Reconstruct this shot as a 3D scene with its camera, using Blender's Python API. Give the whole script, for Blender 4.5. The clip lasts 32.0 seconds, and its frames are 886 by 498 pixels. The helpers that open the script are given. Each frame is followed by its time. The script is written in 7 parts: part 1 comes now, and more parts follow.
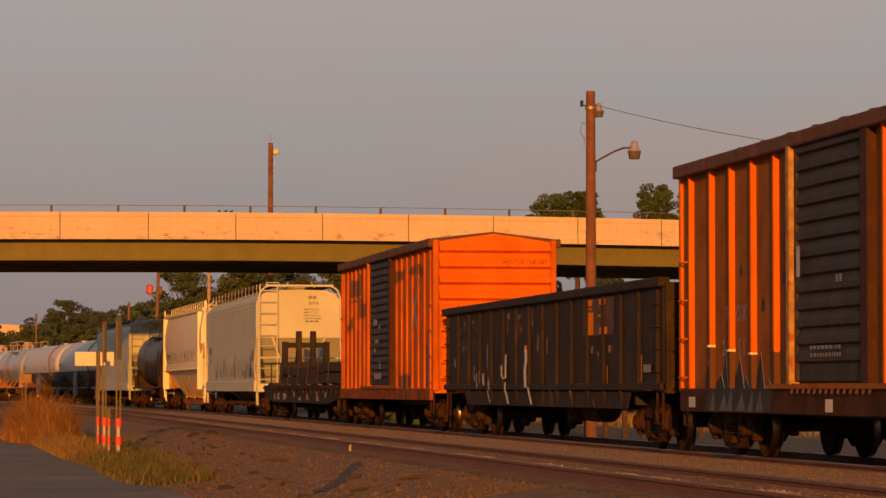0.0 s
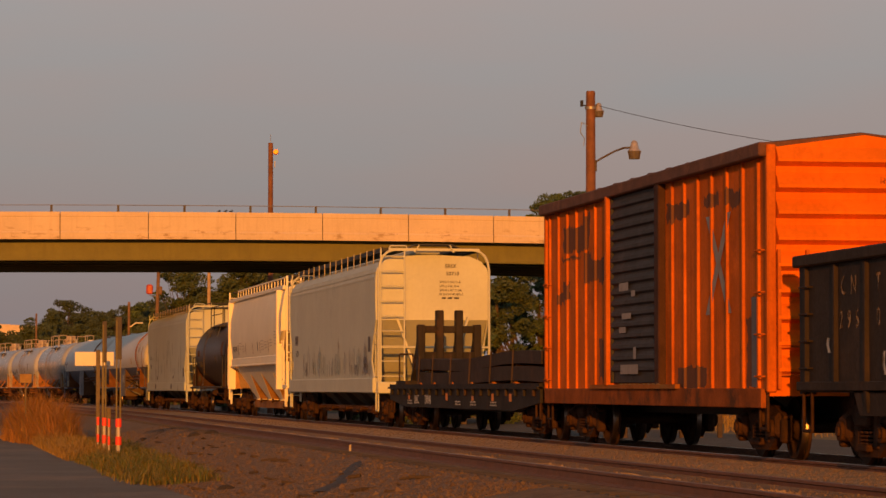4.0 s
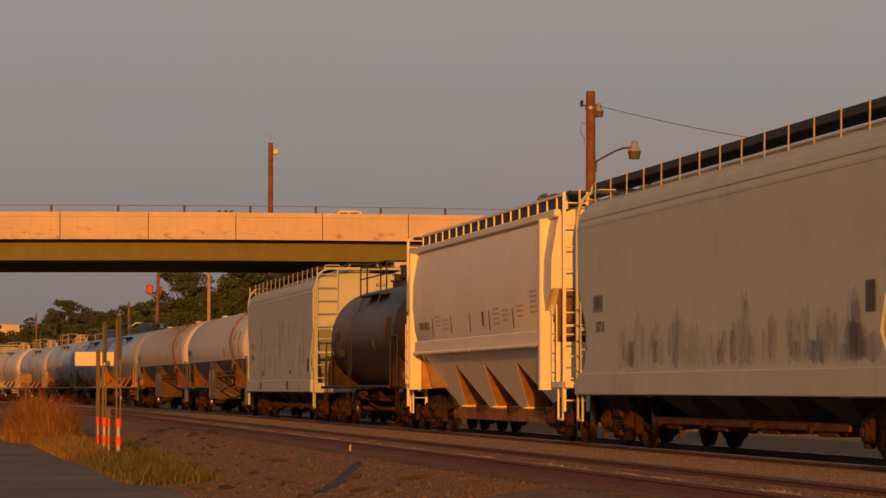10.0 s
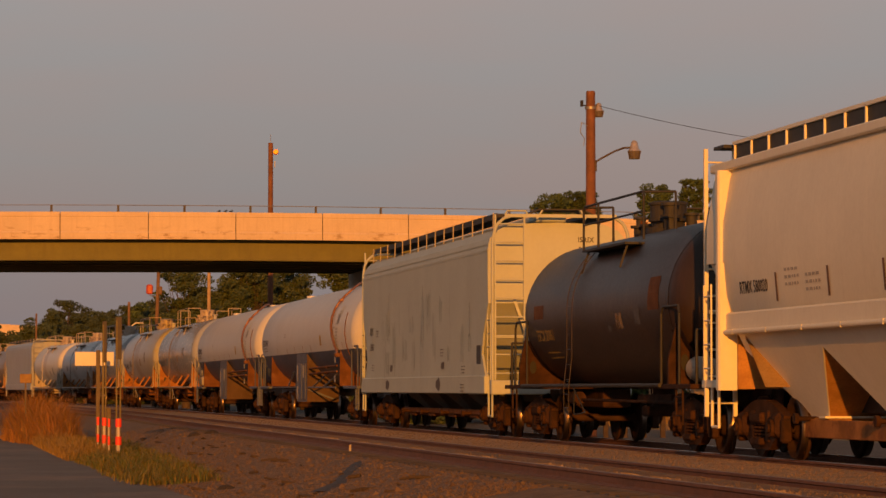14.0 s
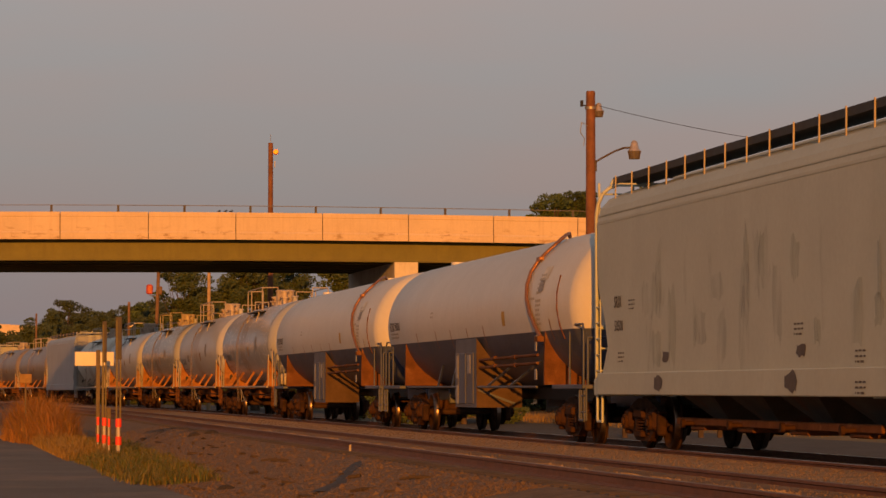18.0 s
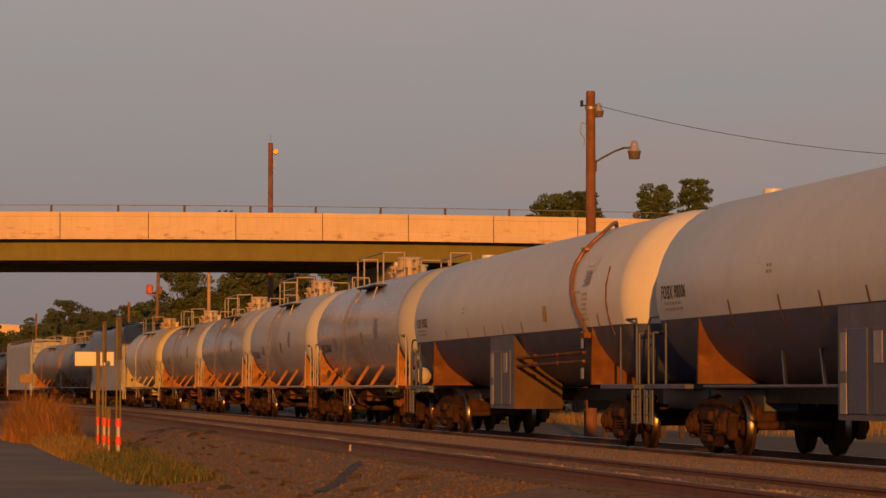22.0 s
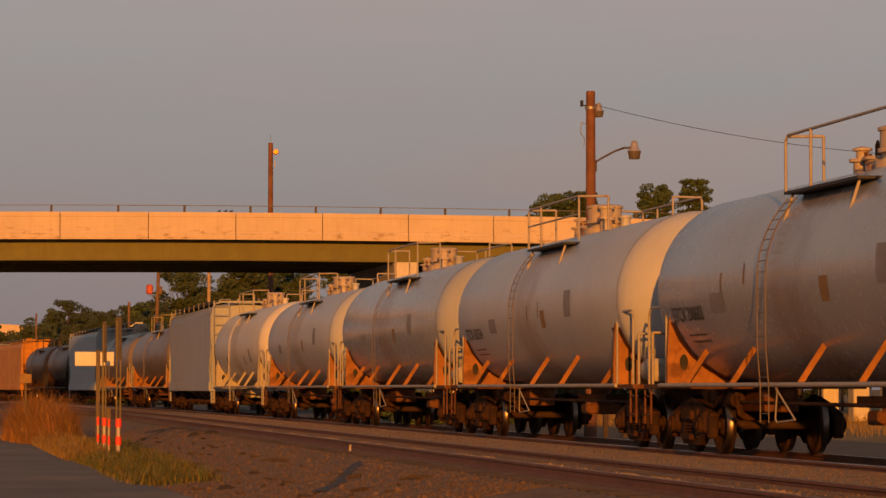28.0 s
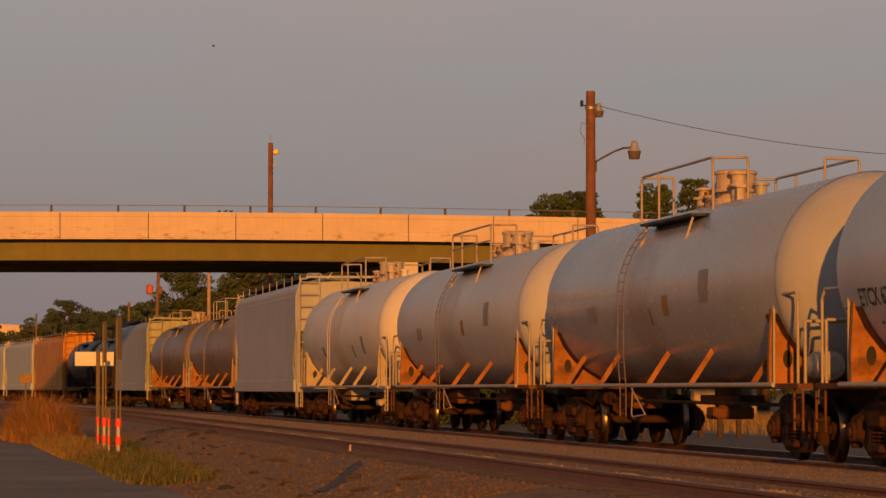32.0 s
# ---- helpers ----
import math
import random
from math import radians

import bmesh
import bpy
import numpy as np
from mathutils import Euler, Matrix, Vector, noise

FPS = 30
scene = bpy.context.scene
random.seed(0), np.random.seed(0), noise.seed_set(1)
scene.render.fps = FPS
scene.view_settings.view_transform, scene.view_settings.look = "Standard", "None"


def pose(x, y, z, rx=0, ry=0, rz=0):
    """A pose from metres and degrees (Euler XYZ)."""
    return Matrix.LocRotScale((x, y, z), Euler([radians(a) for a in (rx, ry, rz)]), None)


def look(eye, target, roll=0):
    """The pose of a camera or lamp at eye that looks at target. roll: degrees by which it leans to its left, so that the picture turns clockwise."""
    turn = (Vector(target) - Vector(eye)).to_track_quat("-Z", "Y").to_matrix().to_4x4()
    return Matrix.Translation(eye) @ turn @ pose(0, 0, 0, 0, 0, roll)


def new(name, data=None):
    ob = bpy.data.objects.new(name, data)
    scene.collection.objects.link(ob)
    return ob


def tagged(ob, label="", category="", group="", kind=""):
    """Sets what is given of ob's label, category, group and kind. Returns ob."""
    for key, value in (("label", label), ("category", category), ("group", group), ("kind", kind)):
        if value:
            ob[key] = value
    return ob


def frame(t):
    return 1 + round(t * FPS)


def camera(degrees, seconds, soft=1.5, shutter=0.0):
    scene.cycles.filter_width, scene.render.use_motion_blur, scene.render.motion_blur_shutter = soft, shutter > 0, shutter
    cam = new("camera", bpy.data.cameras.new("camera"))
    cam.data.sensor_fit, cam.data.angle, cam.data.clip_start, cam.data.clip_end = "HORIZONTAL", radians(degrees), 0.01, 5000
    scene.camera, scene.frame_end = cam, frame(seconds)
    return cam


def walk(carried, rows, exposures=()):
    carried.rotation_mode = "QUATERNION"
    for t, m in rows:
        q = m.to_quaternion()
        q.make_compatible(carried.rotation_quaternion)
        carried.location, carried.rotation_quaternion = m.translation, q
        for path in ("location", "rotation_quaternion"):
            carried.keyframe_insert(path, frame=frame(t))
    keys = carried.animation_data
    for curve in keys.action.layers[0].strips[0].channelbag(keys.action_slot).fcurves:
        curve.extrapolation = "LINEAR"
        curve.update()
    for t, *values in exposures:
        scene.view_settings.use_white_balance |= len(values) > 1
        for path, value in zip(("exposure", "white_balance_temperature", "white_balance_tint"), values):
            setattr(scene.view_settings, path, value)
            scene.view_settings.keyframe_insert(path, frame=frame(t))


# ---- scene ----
cam = camera(16.225, 32.0, soft=1.5)
CAM = pose(0, 0, 1.03, 92.568, 0, -9.65)
walk(cam, [(0.0, CAM), (32.0, CAM)], exposures=[(t, e, 6500, 10) for t, e in ((0, .32), (3, .22), (5, .2), (7, .12), (9, .01), (12, .02), (13, .1), (15, .14), (17, .18), (19, .2), (22, .12), (24, .1), (27, .17), (29, .17), (32, .1))])

# ---- light ----
SUN_ELEV, SUN_AZ = 7.3, 10.5        # degrees; the sun stands low behind the camera and lights the near sides at a grazing angle
world = bpy.data.worlds.new("world")
scene.world = world
world.use_nodes = True
wn, wl = world.node_tree.nodes, world.node_tree.links
wn.clear()
sky = wn.new("ShaderNodeTexSky")
sky.sky_type = "NISHITA"
sky.sun_disc = False
sky.sun_elevation = radians(SUN_ELEV)
sky.sun_rotation = radians(180 + SUN_AZ)
sky.air_density, sky.dust_density, sky.ozone_density = 1.0, 1.0, 1.0
# a hazy grey-mauve evening sky, lighter overhead, over a little of the clear sky
wt = wn.new("ShaderNodeTexCoord")
ws = wn.new("ShaderNodeSeparateXYZ")
wl.new(wt.outputs["Generated"], ws.inputs[0])
ramp_sky = wn.new("ShaderNodeValToRGB")
wl.new(ws.outputs["Z"], ramp_sky.inputs["Fac"])
el = ramp_sky.color_ramp.elements
el[0].position, el[0].color = 0.0, (.18, .153, .163, 1)
el[1].position, el[1].color = 1.0, (.14, .146, .15, 1)
for ps, cl in ((.035, (.212, .18, .181, 1)), (.07, (.254, .217, .208, 1)), (.13, (.295, .27, .262, 1)), (.22, (.242, .224, .217, 1)), (.45, (.172, .175, .176, 1))):
    e = el.new(ps)
    e.color = cl
cloud = wn.new("ShaderNodeTexNoise")
cloud.inputs["Scale"].default_value, cloud.inputs["Detail"].default_value = 6.0, 3.0
wm = wn.new("ShaderNodeMapping")
wm.inputs["Scale"].default_value = (1, 1, 5)
wl.new(wt.outputs["Generated"], wm.inputs["Vector"])
wl.new(wm.outputs["Vector"], cloud.inputs["Vector"])
tint = wn.new("ShaderNodeMix")
tint.data_type, tint.blend_type = "RGBA", "MULTIPLY"
tint.inputs["Factor"].default_value = 1.0
cr = wn.new("ShaderNodeValToRGB")
cr.color_ramp.elements[0].position, cr.color_ramp.elements[0].color = .35, (1.06, .965, .95, 1)
cr.color_ramp.elements[1].position, cr.color_ramp.elements[1].color = .65, (.955, 1.0, 1.03, 1)
wl.new(cloud.outputs["Fac"], cr.inputs["Fac"])
wl.new(ramp_sky.outputs["Color"], tint.inputs[6])
wl.new(cr.outputs["Color"], tint.inputs[7])
bg = wn.new("ShaderNodeBackground")
bg.inputs["Strength"].default_value = 1.0
bg2 = wn.new("ShaderNodeBackground")
bg2.inputs["Strength"].default_value = 0.004
both = wn.new("ShaderNodeAddShader")
wo = wn.new("ShaderNodeOutputWorld")
wl.new(tint.outputs[2], bg.inputs["Color"])
wl.new(sky.outputs[0], bg2.inputs["Color"])
wl.new(bg.outputs[0], both.inputs[0])
wl.new(bg2.outputs[0], both.inputs[1])
wl.new(both.outputs[0], wo.inputs["Surface"])
sun_data = bpy.data.lights.new("sun", "SUN")
sun_data.energy, sun_data.angle, sun_data.color = 4.0, radians(0.6), (1.0, 0.345, 0.035)
sun = new("sun", sun_data)
_az, _el = radians(SUN_AZ), radians(SUN_ELEV)
sun.matrix_world = look((-math.sin(_az) * math.cos(_el) * 100, -math.cos(_az) * math.cos(_el) * 100, math.sin(_el) * 100), (0, 0, 0))


# ---- mesh kit ----
class Geo:
    """Collects vertices and faces of one mesh."""

    def __init__(self):
        self.v, self.f, self.s = [], [], []

    def add(self, verts, faces, smooth=False):
        n = len(self.v)
        self.v += [tuple(p) for p in verts]
        self.f += [tuple(i + n for i in f) for f in faces]
        self.s += [smooth] * len(faces)
        return self

    def box(self, cx, cy, cz, sx, sy, sz, m=None, ch=0.0):
        """A box round a centre, with chamfered edges where ch is given."""
        hx, hy, hz = sx / 2, sy / 2, sz / 2
        if ch <= 0:
            vs = [(x, y, z) for x in (-hx, hx) for y in (-hy, hy) for z in (-hz, hz)]
            fs = [(0, 1, 3, 2), (4, 6, 7, 5), (0, 4, 5, 1), (2, 3, 7, 6), (0, 2, 6, 4), (1, 5, 7, 3)]
        else:
            c = min(ch, hx * .9, hy * .9, hz * .9)
            vs, idx = [], {}
            for a in (-1, 1):
                for b in (-1, 1):
                    for d in (-1, 1):
                        for ax in range(3):
                            p = [a * hx, b * hy, d * hz]
                            for k in range(3):
                                if k != ax:
                                    p[k] -= (a, b, d)[k] * c
                            idx[(a, b, d, ax)] = len(vs)
                            vs.append(tuple(p))
            fs = []
            for ax in range(3):
                o = [k for k in range(3) if k != ax]
                for sg in (-1, 1):
                    q = []
                    for e, g in ((-1, -1), (1, -1), (1, 1), (-1, 1)):
                        k = [0, 0, 0]
                        k[ax], k[o[0]], k[o[1]] = sg, e, g
                        q.append(idx[(*k, ax)])
                    flip = (sg > 0) == (ax == 1)
                    fs.append(tuple(reversed(q)) if flip else tuple(q))
                for e in (-1, 1):
                    for g in (-1, 1):
                        k0, k1 = [0, 0, 0], [0, 0, 0]
                        k0[ax], k1[ax] = -1, 1
                        for k in (k0, k1):
                            k[o[0]], k[o[1]] = e, g
                        fs.append((idx[(*k0, o[0])], idx[(*k1, o[0])], idx[(*k1, o[1])], idx[(*k0, o[1])]))
            for a in (-1, 1):
                for b in (-1, 1):
                    for d in (-1, 1):
                        fs.append(tuple(idx[(a, b, d, k)] for k in range(3)))
        if m is None:
            vs = [(x + cx, y + cy, z + cz) for x, y, z in vs]
        else:
            vs = [tuple(m @ Vector((x + cx, y + cy, z + cz))) for x, y, z in vs]
        return self.add(vs, fs)

    def cyl(self, p0, p1, r, r1=None, n=10, caps=True):
        p0, p1 = Vector(p0), Vector(p1)
        r1 = r if r1 is None else r1
        d = (p1 - p0).normalized()
        a = d.orthogonal().normalized()
        b = d.cross(a)
        vs = []
        for p, q in ((p0, r), (p1, r1)):
            for i in range(n):
                t = 2 * math.pi * i / n
                vs.append(p + a * math.cos(t) * q + b * math.sin(t) * q)
        self.add(vs, [(i, (i + 1) % n, n + (i + 1) % n, n + i) for i in range(n)], True)
        if caps:
            self.add(vs[:n], [tuple(reversed(range(n)))])
            self.add(vs[n:], [tuple(range(n))])
        return self

    def tube(self, pts, r, n=6):
        for a, b in zip(pts, pts[1:]):
            self.cyl(a, b, r, n=n)
        return self

    def beam(self, p0, p1, w, h, up=(0, 0, 1)):
        """A straight bar of width w and height h between two points."""
        p0, p1 = Vector(p0), Vector(p1)
        d = (p1 - p0).normalized()
        u = Vector(up)
        if abs(d.dot(u)) > .98:
            u = Vector((0, 1, 0))
        s = d.cross(u).normalized()
        u = s.cross(d)
        vs = [p + s * a * w / 2 + u * b * h / 2 for p in (p0, p1) for a, b in ((-1, -1), (1, -1), (1, 1), (-1, 1))]
        return self.add(vs, [(3, 2, 1, 0), (4, 5, 6, 7), (0, 1, 5, 4), (1, 2, 6, 5), (2, 3, 7, 6), (3, 0, 4, 7)])

    def loft(self, rings, smooth=False, closed=True, cap0=True, cap1=True):
        n = len(rings[0])
        vs = [p for r in rings for p in r]
        fs = []
        for k in range(len(rings) - 1):
            for i in range(n if closed else n - 1):
                j = (i + 1) % n
                fs.append((k * n + i, k * n + j, (k + 1) * n + j, (k + 1) * n + i))
        self.add(vs, fs, smooth)
        if cap0:
            self.add(rings[0], [tuple(reversed(range(n)))])
        if cap1:
            self.add(rings[-1], [tuple(range(n))])
        return self

    def prism(self, poly, axis, a, b):
        """A polygon, given in the two other axes, drawn out along axis from a to b."""
        def put(p, c):
            return (c, p[0], p[1]) if axis == 0 else (p[0], c, p[1]) if axis == 1 else (p[0], p[1], c)
        return self.loft([[put(p, a) for p in poly], [put(p, b) for p in poly]])

    def mesh(self, name, mat):
        me = bpy.data.meshes.new(name)
        me.from_pydata(self.v, [], self.f)
        me.polygons.foreach_set("use_smooth", self.s)
        me.materials.append(mat)
        bm = bmesh.new()
        bm.from_mesh(me)
        bmesh.ops.recalc_face_normals(bm, faces=bm.faces)
        bm.to_mesh(me)
        bm.free()
        return me


def part(name, geo, mat, parent, label="", m=None):
    """One mesh object under a thing or a part. geo: a Geo or a mesh to share."""
    ob = new(name, geo.mesh(name, mat) if isinstance(geo, Geo) else geo)
    if parent is not None:
        ob.parent = parent
    if m is not None:
        ob.matrix_basis = m
    return tagged(ob, label)


def thing(name, label, category, m=None, group="", kind=""):
    ob = new(name)
    ob.empty_display_size = .2
    if m is not None:
        ob.matrix_basis = m
    return tagged(ob, label, category, group, kind)


def solo(name, geo, mat, label, category="", m=None, group="", kind=""):
    """A thing that is one mesh."""
    return tagged(part(name, geo, mat, None, m=m), label, category, group, kind)


# ---- materials ----
def material(name, base, rough=.6, metal=0.0, var=.25, scale=3.0, second=None, cover=.5, bump=.0, bscale=40.0, streak=0.0, streak_col=(.05, .035, .025), rand=0.0, spec=.5, island=None):
    """A painted or natural surface: base colour with large and fine variation, patches of a second colour,
    vertical dirt streaks, fine relief."""
    mt = bpy.data.materials.new(name)
    mt.use_nodes = True
    nt = mt.node_tree
    N, Lk = nt.nodes, nt.links
    bs = N["Principled BSDF"]
    tc = N.new("ShaderNodeTexCoord")
    co = tc.outputs["Object"]

    def noise_tex(sc, detail=4.0, rgh=.55, vec=None):
        t = N.new("ShaderNodeTexNoise")
        t.inputs["Scale"].default_value, t.inputs["Detail"].default_value, t.inputs["Roughness"].default_value = sc, detail, rgh
        Lk.new(vec or co, t.inputs["Vector"])
        return t.outputs["Fac"]

    def ramp(fac, a, b):
        r = N.new("ShaderNodeMapRange")
        r.inputs["From Min"].default_value, r.inputs["From Max"].default_value = a, b
        Lk.new(fac, r.inputs["Value"])
        return r.outputs["Result"]

    def mix(fac, a, b, kind="MIX"):
        x = N.new("ShaderNodeMix")
        x.data_type, x.blend_type = "RGBA", kind
        for sock, val in ((x.inputs["Factor"], fac), (x.inputs[6], a), (x.inputs[7], b)):
            if isinstance(val, (int, float)):
                sock.default_value = val
            elif isinstance(val, tuple):
                sock.default_value = (*val, 1)
            else:
                Lk.new(val, sock)
        return x.outputs[2]

    col = (*base,)
    lo = tuple(c * (1 - var) for c in base)
    hi = tuple(min(1, c * (1 + var * .6)) for c in base)
    col = mix(ramp(noise_tex(scale), .3, .7), lo, hi)
    fine = noise_tex(scale * 14, 3.0, .6)
    col = mix(ramp(fine, .35, .75), col, mix(1.0, col, (1 - var * .7,) * 3, "MULTIPLY"))
    if second:
        edge = .68 - .36 * cover
        col = mix(ramp(noise_tex(scale * .7, 6.0, .68), edge, edge + .12), col, second)
    if streak > 0:
        mp = N.new("ShaderNodeMapping")
        mp.inputs["Scale"].default_value = (5, 5, .35)
        Lk.new(co, mp.inputs["Vector"])
        st = ramp(noise_tex(1.6, 5.0, .6, mp.outputs["Vector"]), .5, .75)
        k = N.new("ShaderNodeMath")
        k.operation = "MULTIPLY"
        k.inputs[1].default_value = streak
        Lk.new(st, k.inputs[0])
        col = mix(k.outputs[0], col, streak_col)
    if island:
        # each loose piece leans towards the other colour by its own amount
        gi = N.new("ShaderNodeNewGeometry")
        col = mix(ramp(gi.outputs["Random Per Island"], .1, 1.0), col, island)
    if rand > 0:
        oi = N.new("ShaderNodeObjectInfo")
        r = N.new("ShaderNodeMapRange")
        r.inputs["To Min"].default_value, r.inputs["To Max"].default_value = 1 - rand, 1 + rand
        Lk.new(oi.outputs["Random"], r.inputs["Value"])
        hs = N.new("ShaderNodeHueSaturation")
        Lk.new(r.outputs["Result"], hs.inputs["Value"])
        Lk.new(col, hs.inputs["Color"])
        col = hs.outputs["Color"]
    Lk.new(col, bs.inputs["Base Color"])
    rr = N.new("ShaderNodeMapRange")
    rr.inputs["To Min"].default_value, rr.inputs["To Max"].default_value = max(.05, rough - min(.12, rough * .2)), min(1, rough + min(.12, rough * .2))
    Lk.new(fine, rr.inputs["Value"])
    Lk.new(rr.outputs["Result"], bs.inputs["Roughness"])
    bs.inputs["Metallic"].default_value = metal
    bs.inputs["Specular IOR Level"].default_value = spec
    if bump > 0:
        b = N.new("ShaderNodeBump")
        b.inputs["Distance"].default_value = bump
        Lk.new(noise_tex(bscale, 5.0, .6), b.inputs["Height"])
        Lk.new(b.outputs["Normal"], bs.inputs["Normal"])
    return mt


def faded(name, base, strength=.75, pattern=2.2, upright=.35, **kw):
    """Worn paint that lets the paint below show through in soft uneven streaks."""
    mt = material(name, base, **kw)
    N, Lk = mt.node_tree.nodes, mt.node_tree.links
    tc, mp, nz, mr = N.new("ShaderNodeTexCoord"), N.new("ShaderNodeMapping"), N.new("ShaderNodeTexNoise"), N.new("ShaderNodeMapRange")
    mp.inputs["Scale"].default_value = (1, 1, upright)
    nz.inputs["Scale"].default_value, nz.inputs["Detail"].default_value, nz.inputs["Roughness"].default_value = pattern, 6, .65
    mr.inputs["From Min"].default_value, mr.inputs["From Max"].default_value, mr.inputs["To Max"].default_value = .4, .62, strength
    Lk.new(tc.outputs["Object"], mp.inputs["Vector"])
    Lk.new(mp.outputs["Vector"], nz.inputs["Vector"])
    Lk.new(nz.outputs["Fac"], mr.inputs["Value"])
    Lk.new(mr.outputs["Result"], N["Principled BSDF"].inputs["Alpha"])
    return mt


def spotted(mt, spots, colour, rag=.18, fine=5.0):
    """Adds worn ragged areas (y, z, width, height) of another colour to a paint, alike on every part of the car."""
    N, Lk = mt.node_tree.nodes, mt.node_tree.links
    bs = N["Principled BSDF"]
    col = bs.inputs["Base Color"].links[0].from_socket
    tc, nz, mulv, addv, sep = (N.new("ShaderNode" + k) for k in ("TexCoord", "TexNoise", "VectorMath", "VectorMath", "SeparateXYZ"))
    nz.inputs["Scale"].default_value, nz.inputs["Detail"].default_value = fine, 5
    mulv.operation, addv.operation = "MULTIPLY_ADD", "ADD"
    mulv.inputs[1].default_value, mulv.inputs[2].default_value = (rag * 2,) * 3, (-rag,) * 3
    Lk.new(tc.outputs["Object"], nz.inputs["Vector"])
    Lk.new(nz.outputs["Color"], mulv.inputs[0])
    Lk.new(tc.outputs["Object"], addv.inputs[0])
    Lk.new(mulv.outputs[0], addv.inputs[1])
    Lk.new(addv.outputs[0], sep.inputs[0])

    def calc(op, a, b):
        m = N.new("ShaderNodeMath")
        m.operation = op
        for k, v in enumerate((a, b)):
            if isinstance(v, (int, float)):
                m.inputs[k].default_value = v
            elif v is not None:
                Lk.new(v, m.inputs[k])
        return m.outputs[0]

    total = None
    for y, z, w, h in spots:
        d = calc("MAXIMUM", calc("MULTIPLY", calc("ABSOLUTE", calc("SUBTRACT", sep.outputs["Y"], y), None), 2 / w), calc("MULTIPLY", calc("ABSOLUTE", calc("SUBTRACT", sep.outputs["Z"], z), None), 2 / h))
        f = calc("LESS_THAN", d, 1.0)
        total = f if total is None else calc("MAXIMUM", total, f)
    mx = N.new("ShaderNodeMix")
    mx.data_type = "RGBA"
    Lk.new(calc("MULTIPLY", total, .88), mx.inputs["Factor"])
    Lk.new(col, mx.inputs[6])
    mx.inputs[7].default_value = (*colour, 1)
    Lk.new(mx.outputs[2], bs.inputs["Base Color"])
    return mt


RUST = (.13, .055, .025)
M_STEEL = material("dirty_truck_steel", (.06, .028, .015), .85, var=.45, scale=4, second=(.03, .016, .01), cover=.45, bump=.006, bscale=25, spec=.12)
M_BLACKSTEEL = material("black_steel", (.012, .011, .011), .7, var=.3, scale=3, second=(.03, .02, .015), cover=.3)
M_WHEEL = material("worn_wheel_steel", (.055, .029, .018), .8, var=.4, scale=5, spec=.12)
M_TREAD = material("polished_tread", (.2, .15, .12), .35, metal=1.0, var=.2, scale=6)
M_RAIL = material("rail_rust", (.165, .066, .034), .7, var=.3, scale=6, bump=.002)
M_RAILDULL = material("dull_rail_head", (.2, .12, .085), .5, metal=.4, var=.3, scale=3)
M_RAILTOP = material("rail_head", (.42, .36, .32), .3, metal=1.0, var=.15, scale=3)
M_TIE = material("weathered_tie", (.07, .05, .038), .9, var=.4, scale=3, bump=.01, rand=.3)
M_BALLAST = material("ballast", (.2, .122, .078), .95, var=.4, scale=3.5, second=(.105, .064, .043), cover=.45, bump=.07, bscale=11)
M_SAND = material("sandy_gravel", (.36, .235, .14), .95, var=.3, scale=1.6, second=(.27, .17, .105), cover=.45, bump=.03, bscale=22)
M_ASPHALT = material("asphalt", (.14, .122, .115), .9, var=.25, scale=.35, second=(.2, .15, .12), cover=.4, bump=.01, bscale=60)
M_EARTH = material("dry_grass_earth", (.2, .13, .05), .95, var=.4, scale=.5, second=(.1, .09, .03), cover=.5, bump=.05, bscale=8)
M_CONCRETE = material("bridge_concrete", (.62, .56, .47), .85, var=.12, scale=.9, second=(.5, .44, .36), cover=.3, bump=.006, streak=.25, streak_col=(.3, .22, .14))
M_GIRDER = material("girder_paint", (.13, .12, .02), .6, var=.15, scale=1.5, streak=.3, streak_col=(.08, .06, .02))
M_ASH = material("grey_metal", (.3, .29, .28), .5, metal=.6, var=.2)
M_WOODPOLE = material("pole_wood", (.2, .085, .045), .85, var=.3, scale=3, streak=.5, streak_col=(.08, .035, .02), bump=.01)
M_DULLPOLE = material("dull_brown_pole_wood", (.2, .115, .07), .9, var=.3, scale=3, streak=.4, streak_col=(.09, .05, .03))
M_PALEPOLE = material("pale_pole_wood", (.42, .3, .18), .85, var=.25, scale=3, streak=.4, streak_col=(.2, .12, .06))
M_LEAF = material("leaf", (.05, .085, .03), .75, var=.4, scale=1.0, rand=.25, island=(.1, .115, .035))
M_LEAFFAR = material("hazy_leaf", (.07, .095, .042), .85, var=.4, scale=.8, rand=.25, island=(.042, .062, .03))
M_LEAF2 = material("leaf_light", (.1, .14, .034), .75, var=.4, scale=1.0, rand=.2, island=(.04, .065, .02))
M_BARK = material("bark", (.09, .06, .04), .9, var=.4, scale=5)
M_DRYGRASS = material("dry_grass", (.42, .17, .03), .9, var=.4, scale=2, island=(.2, .12, .03))
M_GREENGRASS = material("green_grass", (.07, .115, .028), .9, var=.4, scale=.8, island=(.22, .145, .03))
M_WHITE = material("white_sign", (.75, .68, .55), .6, var=.06)
M_BROWNWOOD = material("post_wood", (.16, .12, .07), .9, var=.3, scale=6)
M_OLIVE = material("olive_fibreglass", (.15, .12, .05), .7, var=.2, scale=4)
M_REDWHITE = material("reflective_red", (.85, .06, .03), .5, var=.1)
M_SLEEVE = material("reflective_white", (.5, .44, .4), .5, var=.1)
M_GLASS = material("dark_glass", (.02, .025, .03), .1, var=.1)

